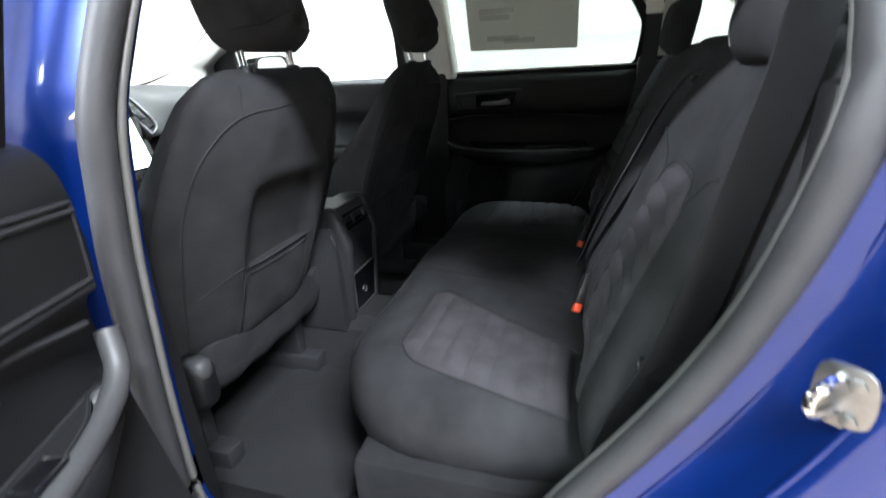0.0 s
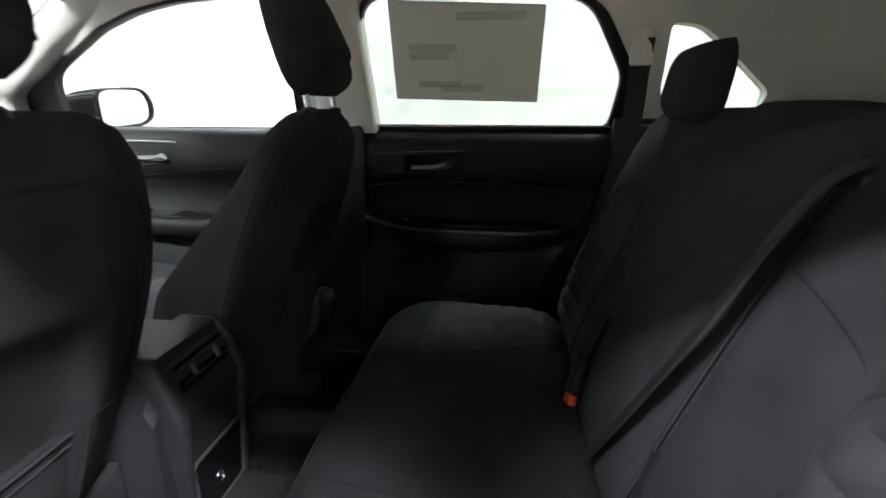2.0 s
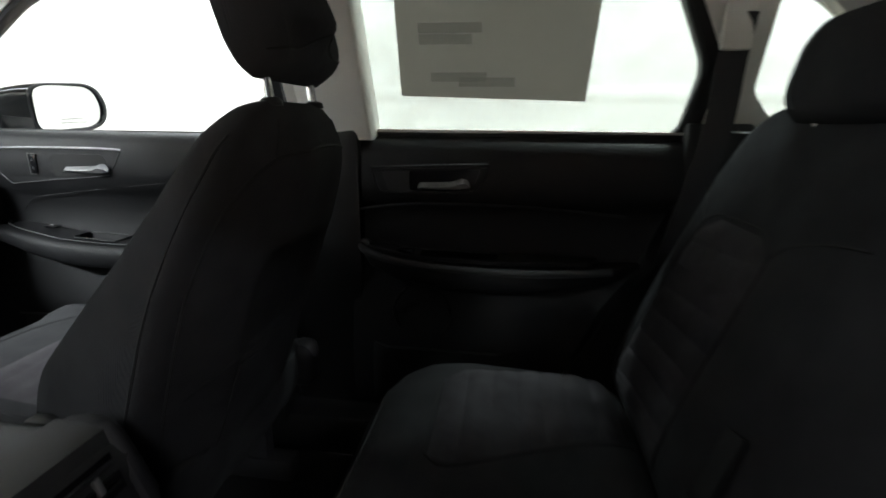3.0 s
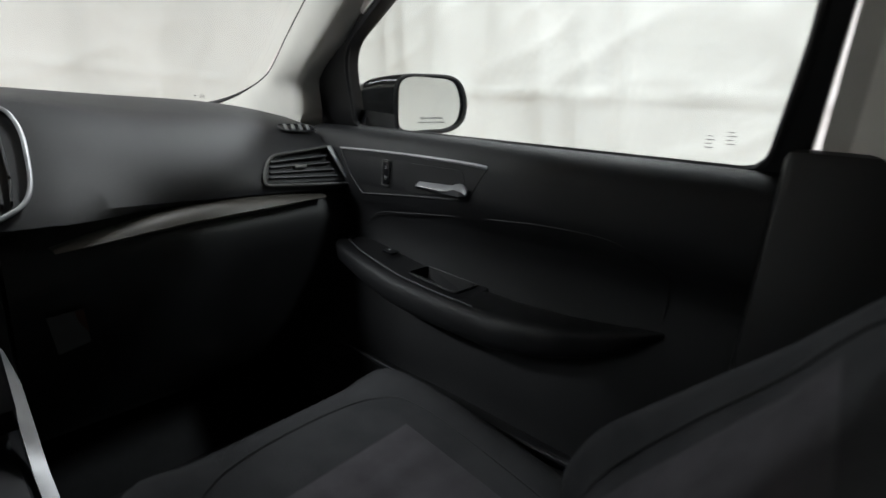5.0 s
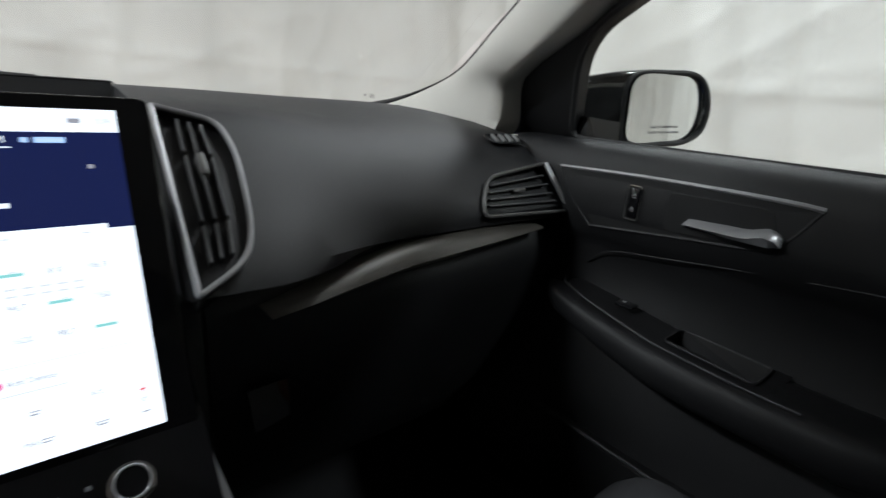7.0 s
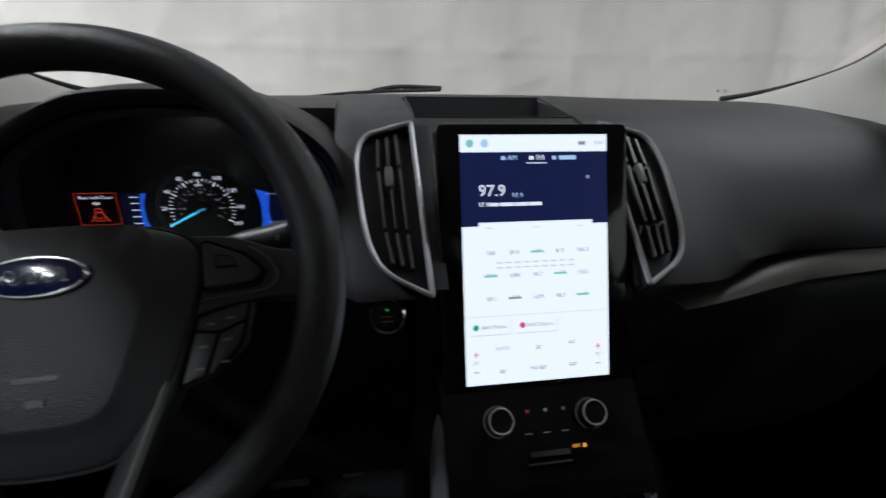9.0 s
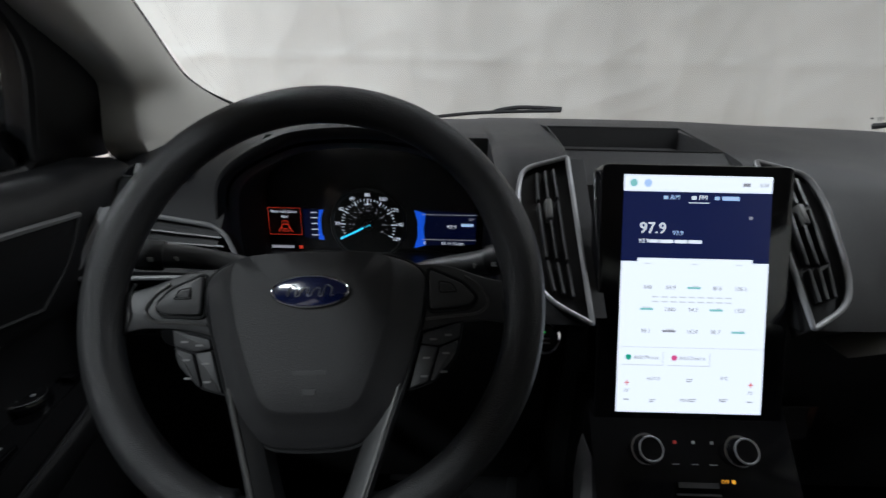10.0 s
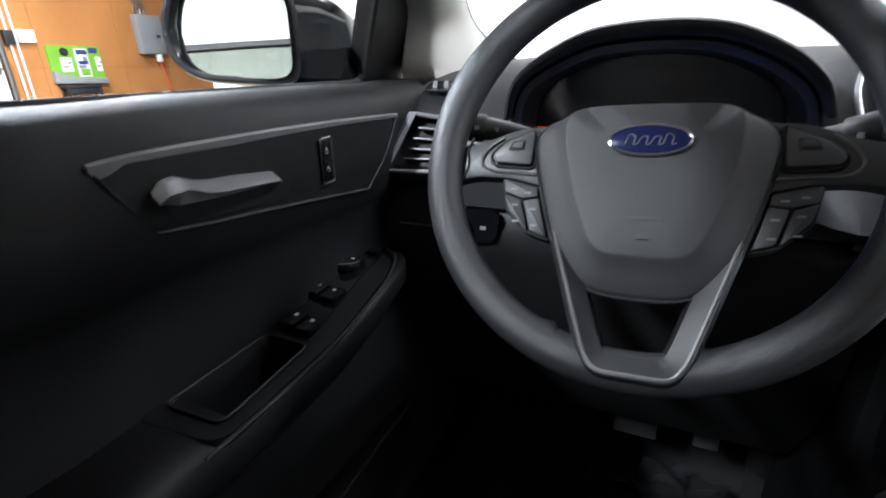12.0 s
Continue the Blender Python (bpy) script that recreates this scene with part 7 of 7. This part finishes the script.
def front_seat(cx, dy, label):
    seat = thing("front_seat", label, "car seat", (cx, dy, 0.30), "front seats")
    lean = math.radians(20)
    bm_ = frame_of((cx, -0.18 + dy, 0.58), (1, 0, 0), (0, -math.sin(lean), math.cos(lean)))
    # this frame faces rearward: its z runs to the back of the seat
    v0, v1 = 0.0, 0.615
    half = [0.240, 0.272, 0.288, 0.294, 0.294, 0.282, 0.268, 0.236, 0.194, 0.150] if cx < 0 else [0.215, 0.240, 0.252, 0.255, 0.252, 0.238, 0.222, 0.182, 0.134, 0.090]
    width = interp([-1, -0.8, -0.4, 0, 0.2, 0.41, 0.56, 0.80, 0.94, 1], half)
    step = lambda v, w: 1 / (1 + math.exp(max(-60, min(60, -v / w))))
    # the cloth runs over a stiff upper board with slanted flanks; below the board it is slack and drawn in
    flank = lambda s: min(1.0, max(0.0, (0.86 - abs(s)) / 0.46))
    back = lambda s, t: puff(s, t, 5, 8) * (0.034 + 0.042 * flank(s) - 0.030 * step(0.415 - abs(s), 0.014) * step(0.335 - 0.04 * s - t, 0.014) * (1 - 0.75 * step(-0.45 - t, 0.12)))
    thick = interp([-1, -0.4, 0.2, 1], [0.15, 0.115, 0.072, 0.050])
    bol = interp([-1, -0.5, 0, 0.5, 1], [0.08, 0.085, 0.045, 0.005, 0.0])
    face = lambda s, t: puff(s, t, 6, 8) * (thick(t) + bol(t) * (1 / (1 + math.exp(-(abs(s) - 0.68) * 22))))
    part("backrest", pillow(bm_, v0, v1, width, back, face, 44, 44), FABRIC, seat, "black cloth backrest", angle=70)
    part("back_insert", patch(bm_, v0, v1, width, face, -1, [(-0.55, -0.8), (0.55, -0.8), (0.45, 0.35), (-0.45, 0.35)], 0.002, flutes=6), INSERT, seat, "grey fluted cloth panel")
    # rear panel, pocket and seams
    part("map_pocket", patch(bm_, v0, v1, width, back, 1, [(-0.42, -0.93), (0.42, -0.93), (0.395, -0.245), (-0.395, -0.245)], 0.010, 20, 28), FABRIC, seat, "slack cloth map pocket")
    for pts, r in (([(-0.385, -0.245), (-0.2, -0.262), (0.2, -0.262), (0.385, -0.245)], 0.0034), ([(-0.385, -0.300), (-0.2, -0.320), (0.2, -0.320), (0.385, -0.300)], 0.0020)):
        part("pocket_hem", seam(bm_, v0, v1, width, back, 1, pts, r, 0.010), FABRIC, seat)
    for sg in (-1, 1):
        part("dart", seam(bm_, v0, v1, width, back, 1, [(sg * 0.47, -0.20), (sg * 0.60, -0.26), (sg * 0.76, -0.36)], 0.0016), SEAM, seat)
        part("seam", seam(bm_, v0, v1, width, back, 1, [(sg * 0.46, -0.93), (sg * 0.455, -0.6), (sg * 0.45, -0.25)], 0.0018), SEAM, seat)
        part("seam", seam(bm_, v0, v1, width, back, 1, [(sg * 0.66, 0.80), (sg * 0.70, 0.88), (sg * 0.74, 0.95)], 0.0016), SEAM, seat)
    part("seam", seam(bm_, v0, v1, width, back, 1, [(-0.82, -0.92), (-0.86, -0.2), (-0.87, 0.30), (-0.82, 0.60), (-0.68, 0.78), (-0.40, 0.845), (0, 0.86), (0.40, 0.845), (0.68, 0.78), (0.82, 0.60), (0.87, 0.30), (0.86, -0.2), (0.82, -0.92)], 0.0024), SEAM, seat)
    part("seam", seam(bm_, v0, v1, width, face, -1, [(-0.62, -0.9), (-0.62, 0.0), (-0.50, 0.45), (0, 0.52), (0.50, 0.45), (0.62, 0.0), (0.62, -0.9)], 0.0017), SEAM, seat)
    for sg in (-1, 1):
        part("seam", seam(bm_, v0, v1, width, lambda s, t: 0.0, 1, [(sg * 1.0, -0.9), (sg * 1.0, 0.0), (sg * 1.0, 0.85)], 0.0022, 0.0), SEAM, seat)
    # head restraint
    hc = cx - (0.019 if cx < 0 else 0.0)
    hm = frame_of((hc, -0.380 + dy, 1.187), (1, 0, 0), (0, 0.21, 1))
    hw = interp([-1, -0.85, -0.6, 0, 0.6, 1], [0.104, 0.125, 0.134, 0.134, 0.122, 0.092])
    hr = lambda s, t: puff(s, t, 4, 5) * (0.046 + 0.022 * (1 - t) * (0.5 + 0.5 * math.cos(math.pi * s * 0.9)) + 0.010 * (1 - t) - 0.030 * step(-0.62 - t + 0.35 * abs(s), 0.05) * max(0.0, 1 - (s / 0.72) ** 4))
    hf = lambda s, t: puff(s, t, 4, 4) * (0.036 + 0.012 * t)
    head = part("headrest", pillow(hm, 0.0, 0.234, hw, hr, hf, 28, 26), FABRIC, seat, "black cloth headrest", angle=70)
    part("seam", seam(hm, 0.0, 0.234, hw, hr, 1, [(-0.9, -0.78), (-0.45, -0.74), (0, -0.58), (0.45, -0.72), (0.9, -0.76)], 0.0018), SEAM, head)
    for sg in (-1, 1):
        x = hc + sg * 0.074
        part("headrest_post", tube([(x, -0.390 + dy, 1.12), (x, -0.376 + dy, 1.245)], 0.0072, 12), CHROME, seat, "polished steel post")
        part("post_collar", lathe([(0, 0), (0.016, 0), (0.014, 0.008), (0.009, 0.011), (0, 0.011)], Matrix.Translation((x, -0.388 + dy, 1.153)), 16), HARD, seat)
    # cushion
    fr = 0.365 if cx > 0 else 0.300
    cm = frame_of((cx, dy, 0.60), (1, 0, 0), (0, 1, 0.03))
    cw = interp([-1, -0.5, 0.3, 0.8, 1], [0.235, 0.25, 0.255, 0.245, 0.215])
    top = lambda s, t: puff(s, t, 7, 7) * (0.075 + 0.022 * t + 0.030 / (1 + math.exp(-(abs(s) - 0.70) * 22)))
    part("cushion", pillow(cm, -0.16, fr, cw, top, lambda s, t: 0.09 * puff(s, t, 10, 10), 24, 24), FABRIC, seat, "black cloth seat cushion", angle=70)
    part("cushion_insert", patch(cm, -0.16, fr, cw, top, 1, [(-0.52, -0.8), (0.52, -0.8), (0.50, 0.34), (-0.50, 0.34)], 0.002, flutes=7), INSERT, seat, "grey fluted cloth panel")
    part("seam", seam(cm, -0.16, fr, cw, top, 1, [(-0.64, -0.9), (-0.66, 0.3), (-0.52, 0.62), (0, 0.70), (0.52, 0.62), (0.66, 0.3), (0.64, -0.9)], 0.0017), SEAM, seat)
    sg = 1 if cx > 0 else -1
    part("side_cover", loft([[V(cx + sg * x, y + dy, z) for y, z in ((-0.20, 0.42), (-0.22, 0.58), (-0.16, 0.655), (-0.06, 0.64), (0.28, 0.60), (0.30, 0.50), (0.20, 0.40))] for x in (0.225, 0.262, 0.270)]), HARD, seat, "black plastic side cover", angle=40)
    cap_ = part("recline_cover", box(*sorted((cx + sg * 0.216, cx + sg * 0.276)), -0.285 + dy, -0.215 + dy, 0.520, 0.632, 0.024, 4), HARD, seat, "rounded plastic recliner cover", angle=60)
    part("cover_band", box(*sorted((cx + sg * 0.223, cx + sg * 0.270)), -0.289 + dy, -0.230 + dy, 0.585, 0.637, 0.022, 4), THUMB, cap_, "grey cap", angle=60)
    part("recline_cap", lathe([(0, 0.012), (0.030, 0.012), (0.042, 0.004), (0.045, -0.02)], frame_of((cx - sg * 0.245, -0.175 + dy, 0.615), (0, -sg, 0), (0, 0, 1)), 20), HARD, seat)
    for x in (-0.19, 0.19):
        part("rail", box(cx + x - 0.025, cx + x + 0.025, -0.24 + dy, 0.26 + dy, 0.300, 0.355, 0.006), BLACK, seat)
        part("riser", box(cx + x - 0.018, cx + x + 0.018, -0.18 + dy, 0.22 + dy, 0.350, 0.54, 0.006), BLACK, seat)
    flap = [(-0.262, 0.625), (-0.262, 0.56), (-0.250, 0.520), (-0.228, 0.495), (-0.218, 0.497), (-0.238, 0.525), (-0.248, 0.56), (-0.245, 0.625)]
    part("rear_skirt", loft([[V(cx + x, y + dy + 0.012 * (abs(x) / 0.23) ** 4, z + 0.004 * math.sin(x * 60)) for y, z in flap] for x in [0.225 * k / 10 for k in range(-10, 11)]]), FABRIC, seat, "black cloth flap under the backrest", angle=60)
    part("seat_pan", box(cx - 0.20, cx + 0.20, -0.16 + dy, 0.24 + dy, 0.46, 0.53, 0.01), BLACK, seat)
    return seat


front_seat(-0.350, 0.040, "black cloth driver seat with map pockets and raised headrest")
front_seat(0.378, 0.0, "black cloth front passenger seat with raised headrest")

bench = thing("rear_bench", "black cloth rear bench with grey fluted seat panels", "car seat", (0, -0.75, 0.30))
bm_ = frame_of((0, -0.98, 0.545), (1, 0, 0), (0, 1, 0.02))
bw = interp([-1, -0.5, 0.28, 0.6, 0.8, 0.95, 1], [0.60, 0.62, 0.618, 0.592, 0.545, 0.475, 0.43])
hump = lambda s: 0.012 * math.exp(-(s / 0.16) ** 2) - 0.012 * math.exp(-((abs(s) - 0.57) / 0.22) ** 2)
btop = lambda s, t: math.sqrt(max(0, 1 - abs(s) ** 16)) * math.sqrt(max(0, 1 - abs(t) ** 6)) * (0.098 + hump(s) + 0.012 * t)
part("cushion", pillow(bm_, 0.0, 0.505, bw, btop, lambda s, t: 0.10 * puff(s, t, 16, 10), 60, 24), FABRIC, bench, "black cloth bench cushion", angle=70)
for sg in (-1, 1):
    q0, q1, q2, q3 = (0.94, 0.64, 0.375, 0.845)
    quad = [(sg * q0, -0.82), (sg * q1, -0.82), (sg * q2, 0.46), (sg * q3, 0.46)]
    part("cushion_insert", patch(bm_, 0.0, 0.505, bw, btop, 1, quad, 0.003, 16, 72, flutes=7, deep=0.008, chamfer=0.22), INSERT, bench, "grey fluted cloth panel")
    part("seam", seam(bm_, 0.0, 0.505, bw, btop, 1, [(sg * 0.625, -0.86), (sg * 0.50, -0.2), (sg * 0.395, 0.30), (sg * 0.425, 0.455), (sg * 0.47, 0.485), (sg * 0.62, 0.49), (sg * 0.76, 0.485), (sg * 0.805, 0.44), (sg * 0.855, 0.28), (sg * 0.90, -0.2), (sg * 0.95, -0.86)], 0.0017), SEAM, bench)
    part("seam", seam(bm_, 0.0, 0.505, bw, btop, 1, [(sg * 0.26, -0.9), (sg * 0.25, 0.2), (sg * 0.24, 0.9)], 0.0017), SEAM, bench)
part("seam", seam(bm_, 0.0, 0.505, bw, btop, 1, [(-0.95, 0.88), (-0.5, 0.90), (0, 0.90), (0.5, 0.90), (0.95, 0.88)], 0.0022), SEAM, bench)
part("riser", box(-0.64, 0.64, -0.96, -0.56, 0.29, 0.50, 0.02), CARPET, bench)
rb = math.atan(0.40)
for sg, x0, x1, lab in ((-1, -0.655, -0.135, "left"), (1, -0.125, 0.655, "right")):
    cxb, hwb = (x0 + x1) / 2, (x1 - x0) / 2
    rm = frame_of((cxb, -0.985, 0.60), (1, 0, 0), (0, -math.sin(rb), math.cos(rb)))
    w_ = interp([-1, 0, 0.6, 0.85, 1], [hwb, hwb, hwb * 0.99, hwb * 0.96, hwb * 0.90])
    sc = (sg * 0.42 - cxb) / hwb
    fr_ = lambda s, t, sc=sc: math.sqrt(max(0, 1 - abs(s) ** 12)) * math.sqrt(max(0, 1 - abs(t) ** 8)) * (0.060 - 0.016 * math.exp(-((s - sc) / 0.42) ** 2) + 0.008 * (1 - t * t))
    part("backrest", pillow(rm, -0.02, 0.605, w_, lambda s, t: 0.06 * puff(s, t, 10, 10), fr_, 40, 26), FABRIC, bench, "black cloth rear backrest", angle=70)
    d = 0.113 / hwb
    sc = (sg * 0.440 - cxb) / hwb
    part("back_insert", patch(rm, -0.02, 0.605, w_, fr_, -1, [(sc - d * 1.12, -0.90), (sc + d * 1.12, -0.90), (sc + d * 0.99, 0.30), (sc - d * 0.99, 0.30)], 0.002, 20, 96, flutes=8, deep=0.010, chamfer=0.42, tilt=0.06 * sg), INSERT, bench, "grey fluted cloth panel")
    for q in (-1, 1):
        part("seam", seam(rm, -0.02, 0.605, w_, fr_, -1, [(sc + q * d * 1.20, -0.9), (sc + q * d * 1.10, -0.2), (sc + q * d * 1.03, 0.17), (sc + q * d * 0.92, 0.27), (sc + q * d * 0.60, 0.325), (sc, 0.33)], 0.0020), SEAM, bench)
    for q, far in ((sg, 1.55), (-sg, 2.4)):
        part("seam", seam(rm, -0.02, 0.605, w_, fr_, -1, [(sc + q * d * 1.0, 0.22), (sc + q * d * 1.2, 0.30), (sc + q * d * 0.5 * (1.2 + far), 0.37), (sc + q * d * far, 0.40)], 0.0020), SEAM, bench)
    part("piping", tube([rm @ V(-sg * hwb * 0.985, -0.02 + 0.625 * k / 14, -0.030 - 0.010 * math.sin(math.pi * k / 14)) for k in range(1, 14)], 0.003, 6), FABRIC, bench, "sewn edge piping")
    hx = -0.432 if sg < 0 else 0.385
    hz = 1.122 if sg < 0 else 1.135
    hm = frame_of((hx, -1.160, hz), (1, 0, 0), (0, -0.22 if sg < 0 else -0.17, 1))
    hw = interp([-1, -0.5, 0.3, 1], [0.110, 0.125, 0.120, 0.090])
    hs = lambda s, t: puff(s, t, 4, 4) * 0.052
    hh = 0.205 if sg < 0 else 0.150
    part("headrest", pillow(hm, 0.0, hh, hw, hs if sg < 0 else lambda s, t: puff(s, t, 4, 4) * (0.024 - 0.006 * (1 - t * t)), hs, 20, 16), FABRIC, bench, "black cloth rear headrest", angle=70)
    part("stitch", seam(hm, 0.0, hh, hw, hs, -1, [(0.55, -0.8), (0.58, 0), (0.50, 0.8)], 0.0014), PIPING, bench)
    for q in (-0.06, 0.06):
        part("headrest_post", tube([(hx + q, -1.155, hz - 0.05), (hx + q, -1.163, hz + 0.03)], 0.0055, 8), CHROME, bench, "polished steel post")
hm = frame_of((0.09, -1.215, 1.097), (1, 0, 0), (0, -0.25, 1))
hs = lambda s, t: puff(s, t, 5, 4) * 0.055
part("headrest", pillow(hm, 0.0, 0.075, interp([-1, 0, 1], [0.14, 0.14, 0.11]), hs, hs, 20, 12), FABRIC, bench, "low centre headrest")


# ---- seat belts ----
def strap(pts, width_dir, w=0.047, t=0.0016, n=10):
    line = spline(pts, n)
    rings = []
    for i, p in enumerate(line):
        d = (line[min(i + 1, len(line) - 1)] - line[max(i - 1, 0)]).normalized()
        s = Vector(width_dir) - d * Vector(width_dir).dot(d)
        s.normalize()
        q = d.cross(s)
        rings.append([p + s * w / 2 + q * t, p + s * w / 2 - q * t, p - s * w / 2 - q * t, p - s * w / 2 + q * t])
    return loft(rings)


b1 = thing("seat_belt", "black seat belt hanging beside the rear seat at the open door", "seat belt", (-0.66, -1.0, 0.6), "rear seat belts")
part("webbing", strap([(-0.635, -1.20, 1.345), (-0.648, -1.140, 1.24), (-0.660, -1.118, 1.12), (-0.668, -1.092, 1.00), (-0.668, -1.058, 0.84), (-0.655, -1.01, 0.70), (-0.64, -0.985, 0.60)], (0.25, -0.97, -0.1), 0.050), WEBBING, b1)
part("guide", box(-0.665, -0.640, -1.235, -1.165, 1.335, 1.362, 0.006), PILLAR, b1)
part("tongue", loft([[V(-0.662 + dx, -1.045 + dy, z) for dx, dy in ((-0.006, -0.030), (0.006, -0.030), (0.006, 0.030), (-0.006, 0.030))] for z in (0.770, 0.796)]), HARD, b1, "black belt tongue")
part("tongue_edge", tube([(-0.664, -1.069, 0.781), (-0.664, -1.04, 0.785), (-0.660, -1.014, 0.788)], 0.0026, 6), SATIN, b1)
b2 = thing("seat_belt", "black seat belt hanging beside the far rear seat", "seat belt", (0.68, -1.1, 0.6), "rear seat belts")
part("webbing", strap([(0.655, -1.120, 1.33), (0.668, -1.118, 1.25), (0.672, -1.11, 1.10), (0.68, -1.06, 0.85), (0.66, -1.0, 0.62)], (-0.25, -0.97, -0.1), 0.050), WEBBING, b2)
part("guide", box(0.652, 0.672, -1.145, -1.090, 1.265, 1.355, 0.008), PILLAR, b2, "pale belt guide cover")
b3 = thing("seat_belt", "black centre seat belt lying over the rear backrest", "seat belt", (-0.05, -1.0, 0.65), "rear seat belts")
part("webbing", strap([(-0.16, -1.18, 1.12), (-0.168, -1.098, 1.092), (-0.150, -1.020, 0.93), (-0.105, -0.965, 0.78), (-0.05, -0.930, 0.660)], (1.0, -0.35, 0.0), 0.032), WEBBING, b3)
part("retractor_mouth", box(-0.190, -0.140, -1.16, -1.115, 1.086, 1.106, 0.008), HARD, b3)
for bx, by, bz, aim in ((-0.245, -0.934, 0.640, (0.10, -0.05, 0.14)), (0.119, -0.930, 0.652, (0.05, -0.04, 0.13))):
    bk = thing("belt_buckle", "black belt buckle with orange-red button on the rear bench", "buckle", (bx, by, bz), "rear belt buckles")
    ax = Vector(aim).normalized()
    side = ax.cross(V(0, 1, 0.4)).normalized()
    m = frame_of((bx, by, bz), side, ax)
    part("case", box(-0.020, 0.020, 0.004, 0.075, -0.011, 0.011, 0.005, m=m), HARD, bk)
    part("release_button", box(-0.016, 0.016, -0.014, 0.006, -0.008, 0.008, 0.003, m=m), ORANGE, bk, "orange-red release button")
    part("stalk", strap([m @ V(0, 0.07, 0), m @ V(0.004, 0.11, -0.005), m @ V(0.01, 0.16, -0.012)], side, 0.036, 0.002), WEBBING, bk)
latch = thing("belt_latch", "steel belt latch plate at the rear seat joint", "latch", (-0.62, -0.90, 0.6))
part("plate", box(-0.515, -0.505, -0.962, -0.947, 0.658, 0.674, 0.002), STEEL, latch)
for bx in (-0.14, 0.14):
    fb = thing("belt_buckle", "black front belt buckle beside the console", "buckle", (bx, -0.10, 0.6), "front belt buckles")
    part("case", box(bx - 0.012, bx + 0.012, -0.125, -0.085, 0.66, 0.74, 0.005), HARD, fb)
    part("stem", box(bx - 0.006, bx + 0.006, -0.115, -0.095, 0.50, 0.665, 0.003), BLACK, fb)
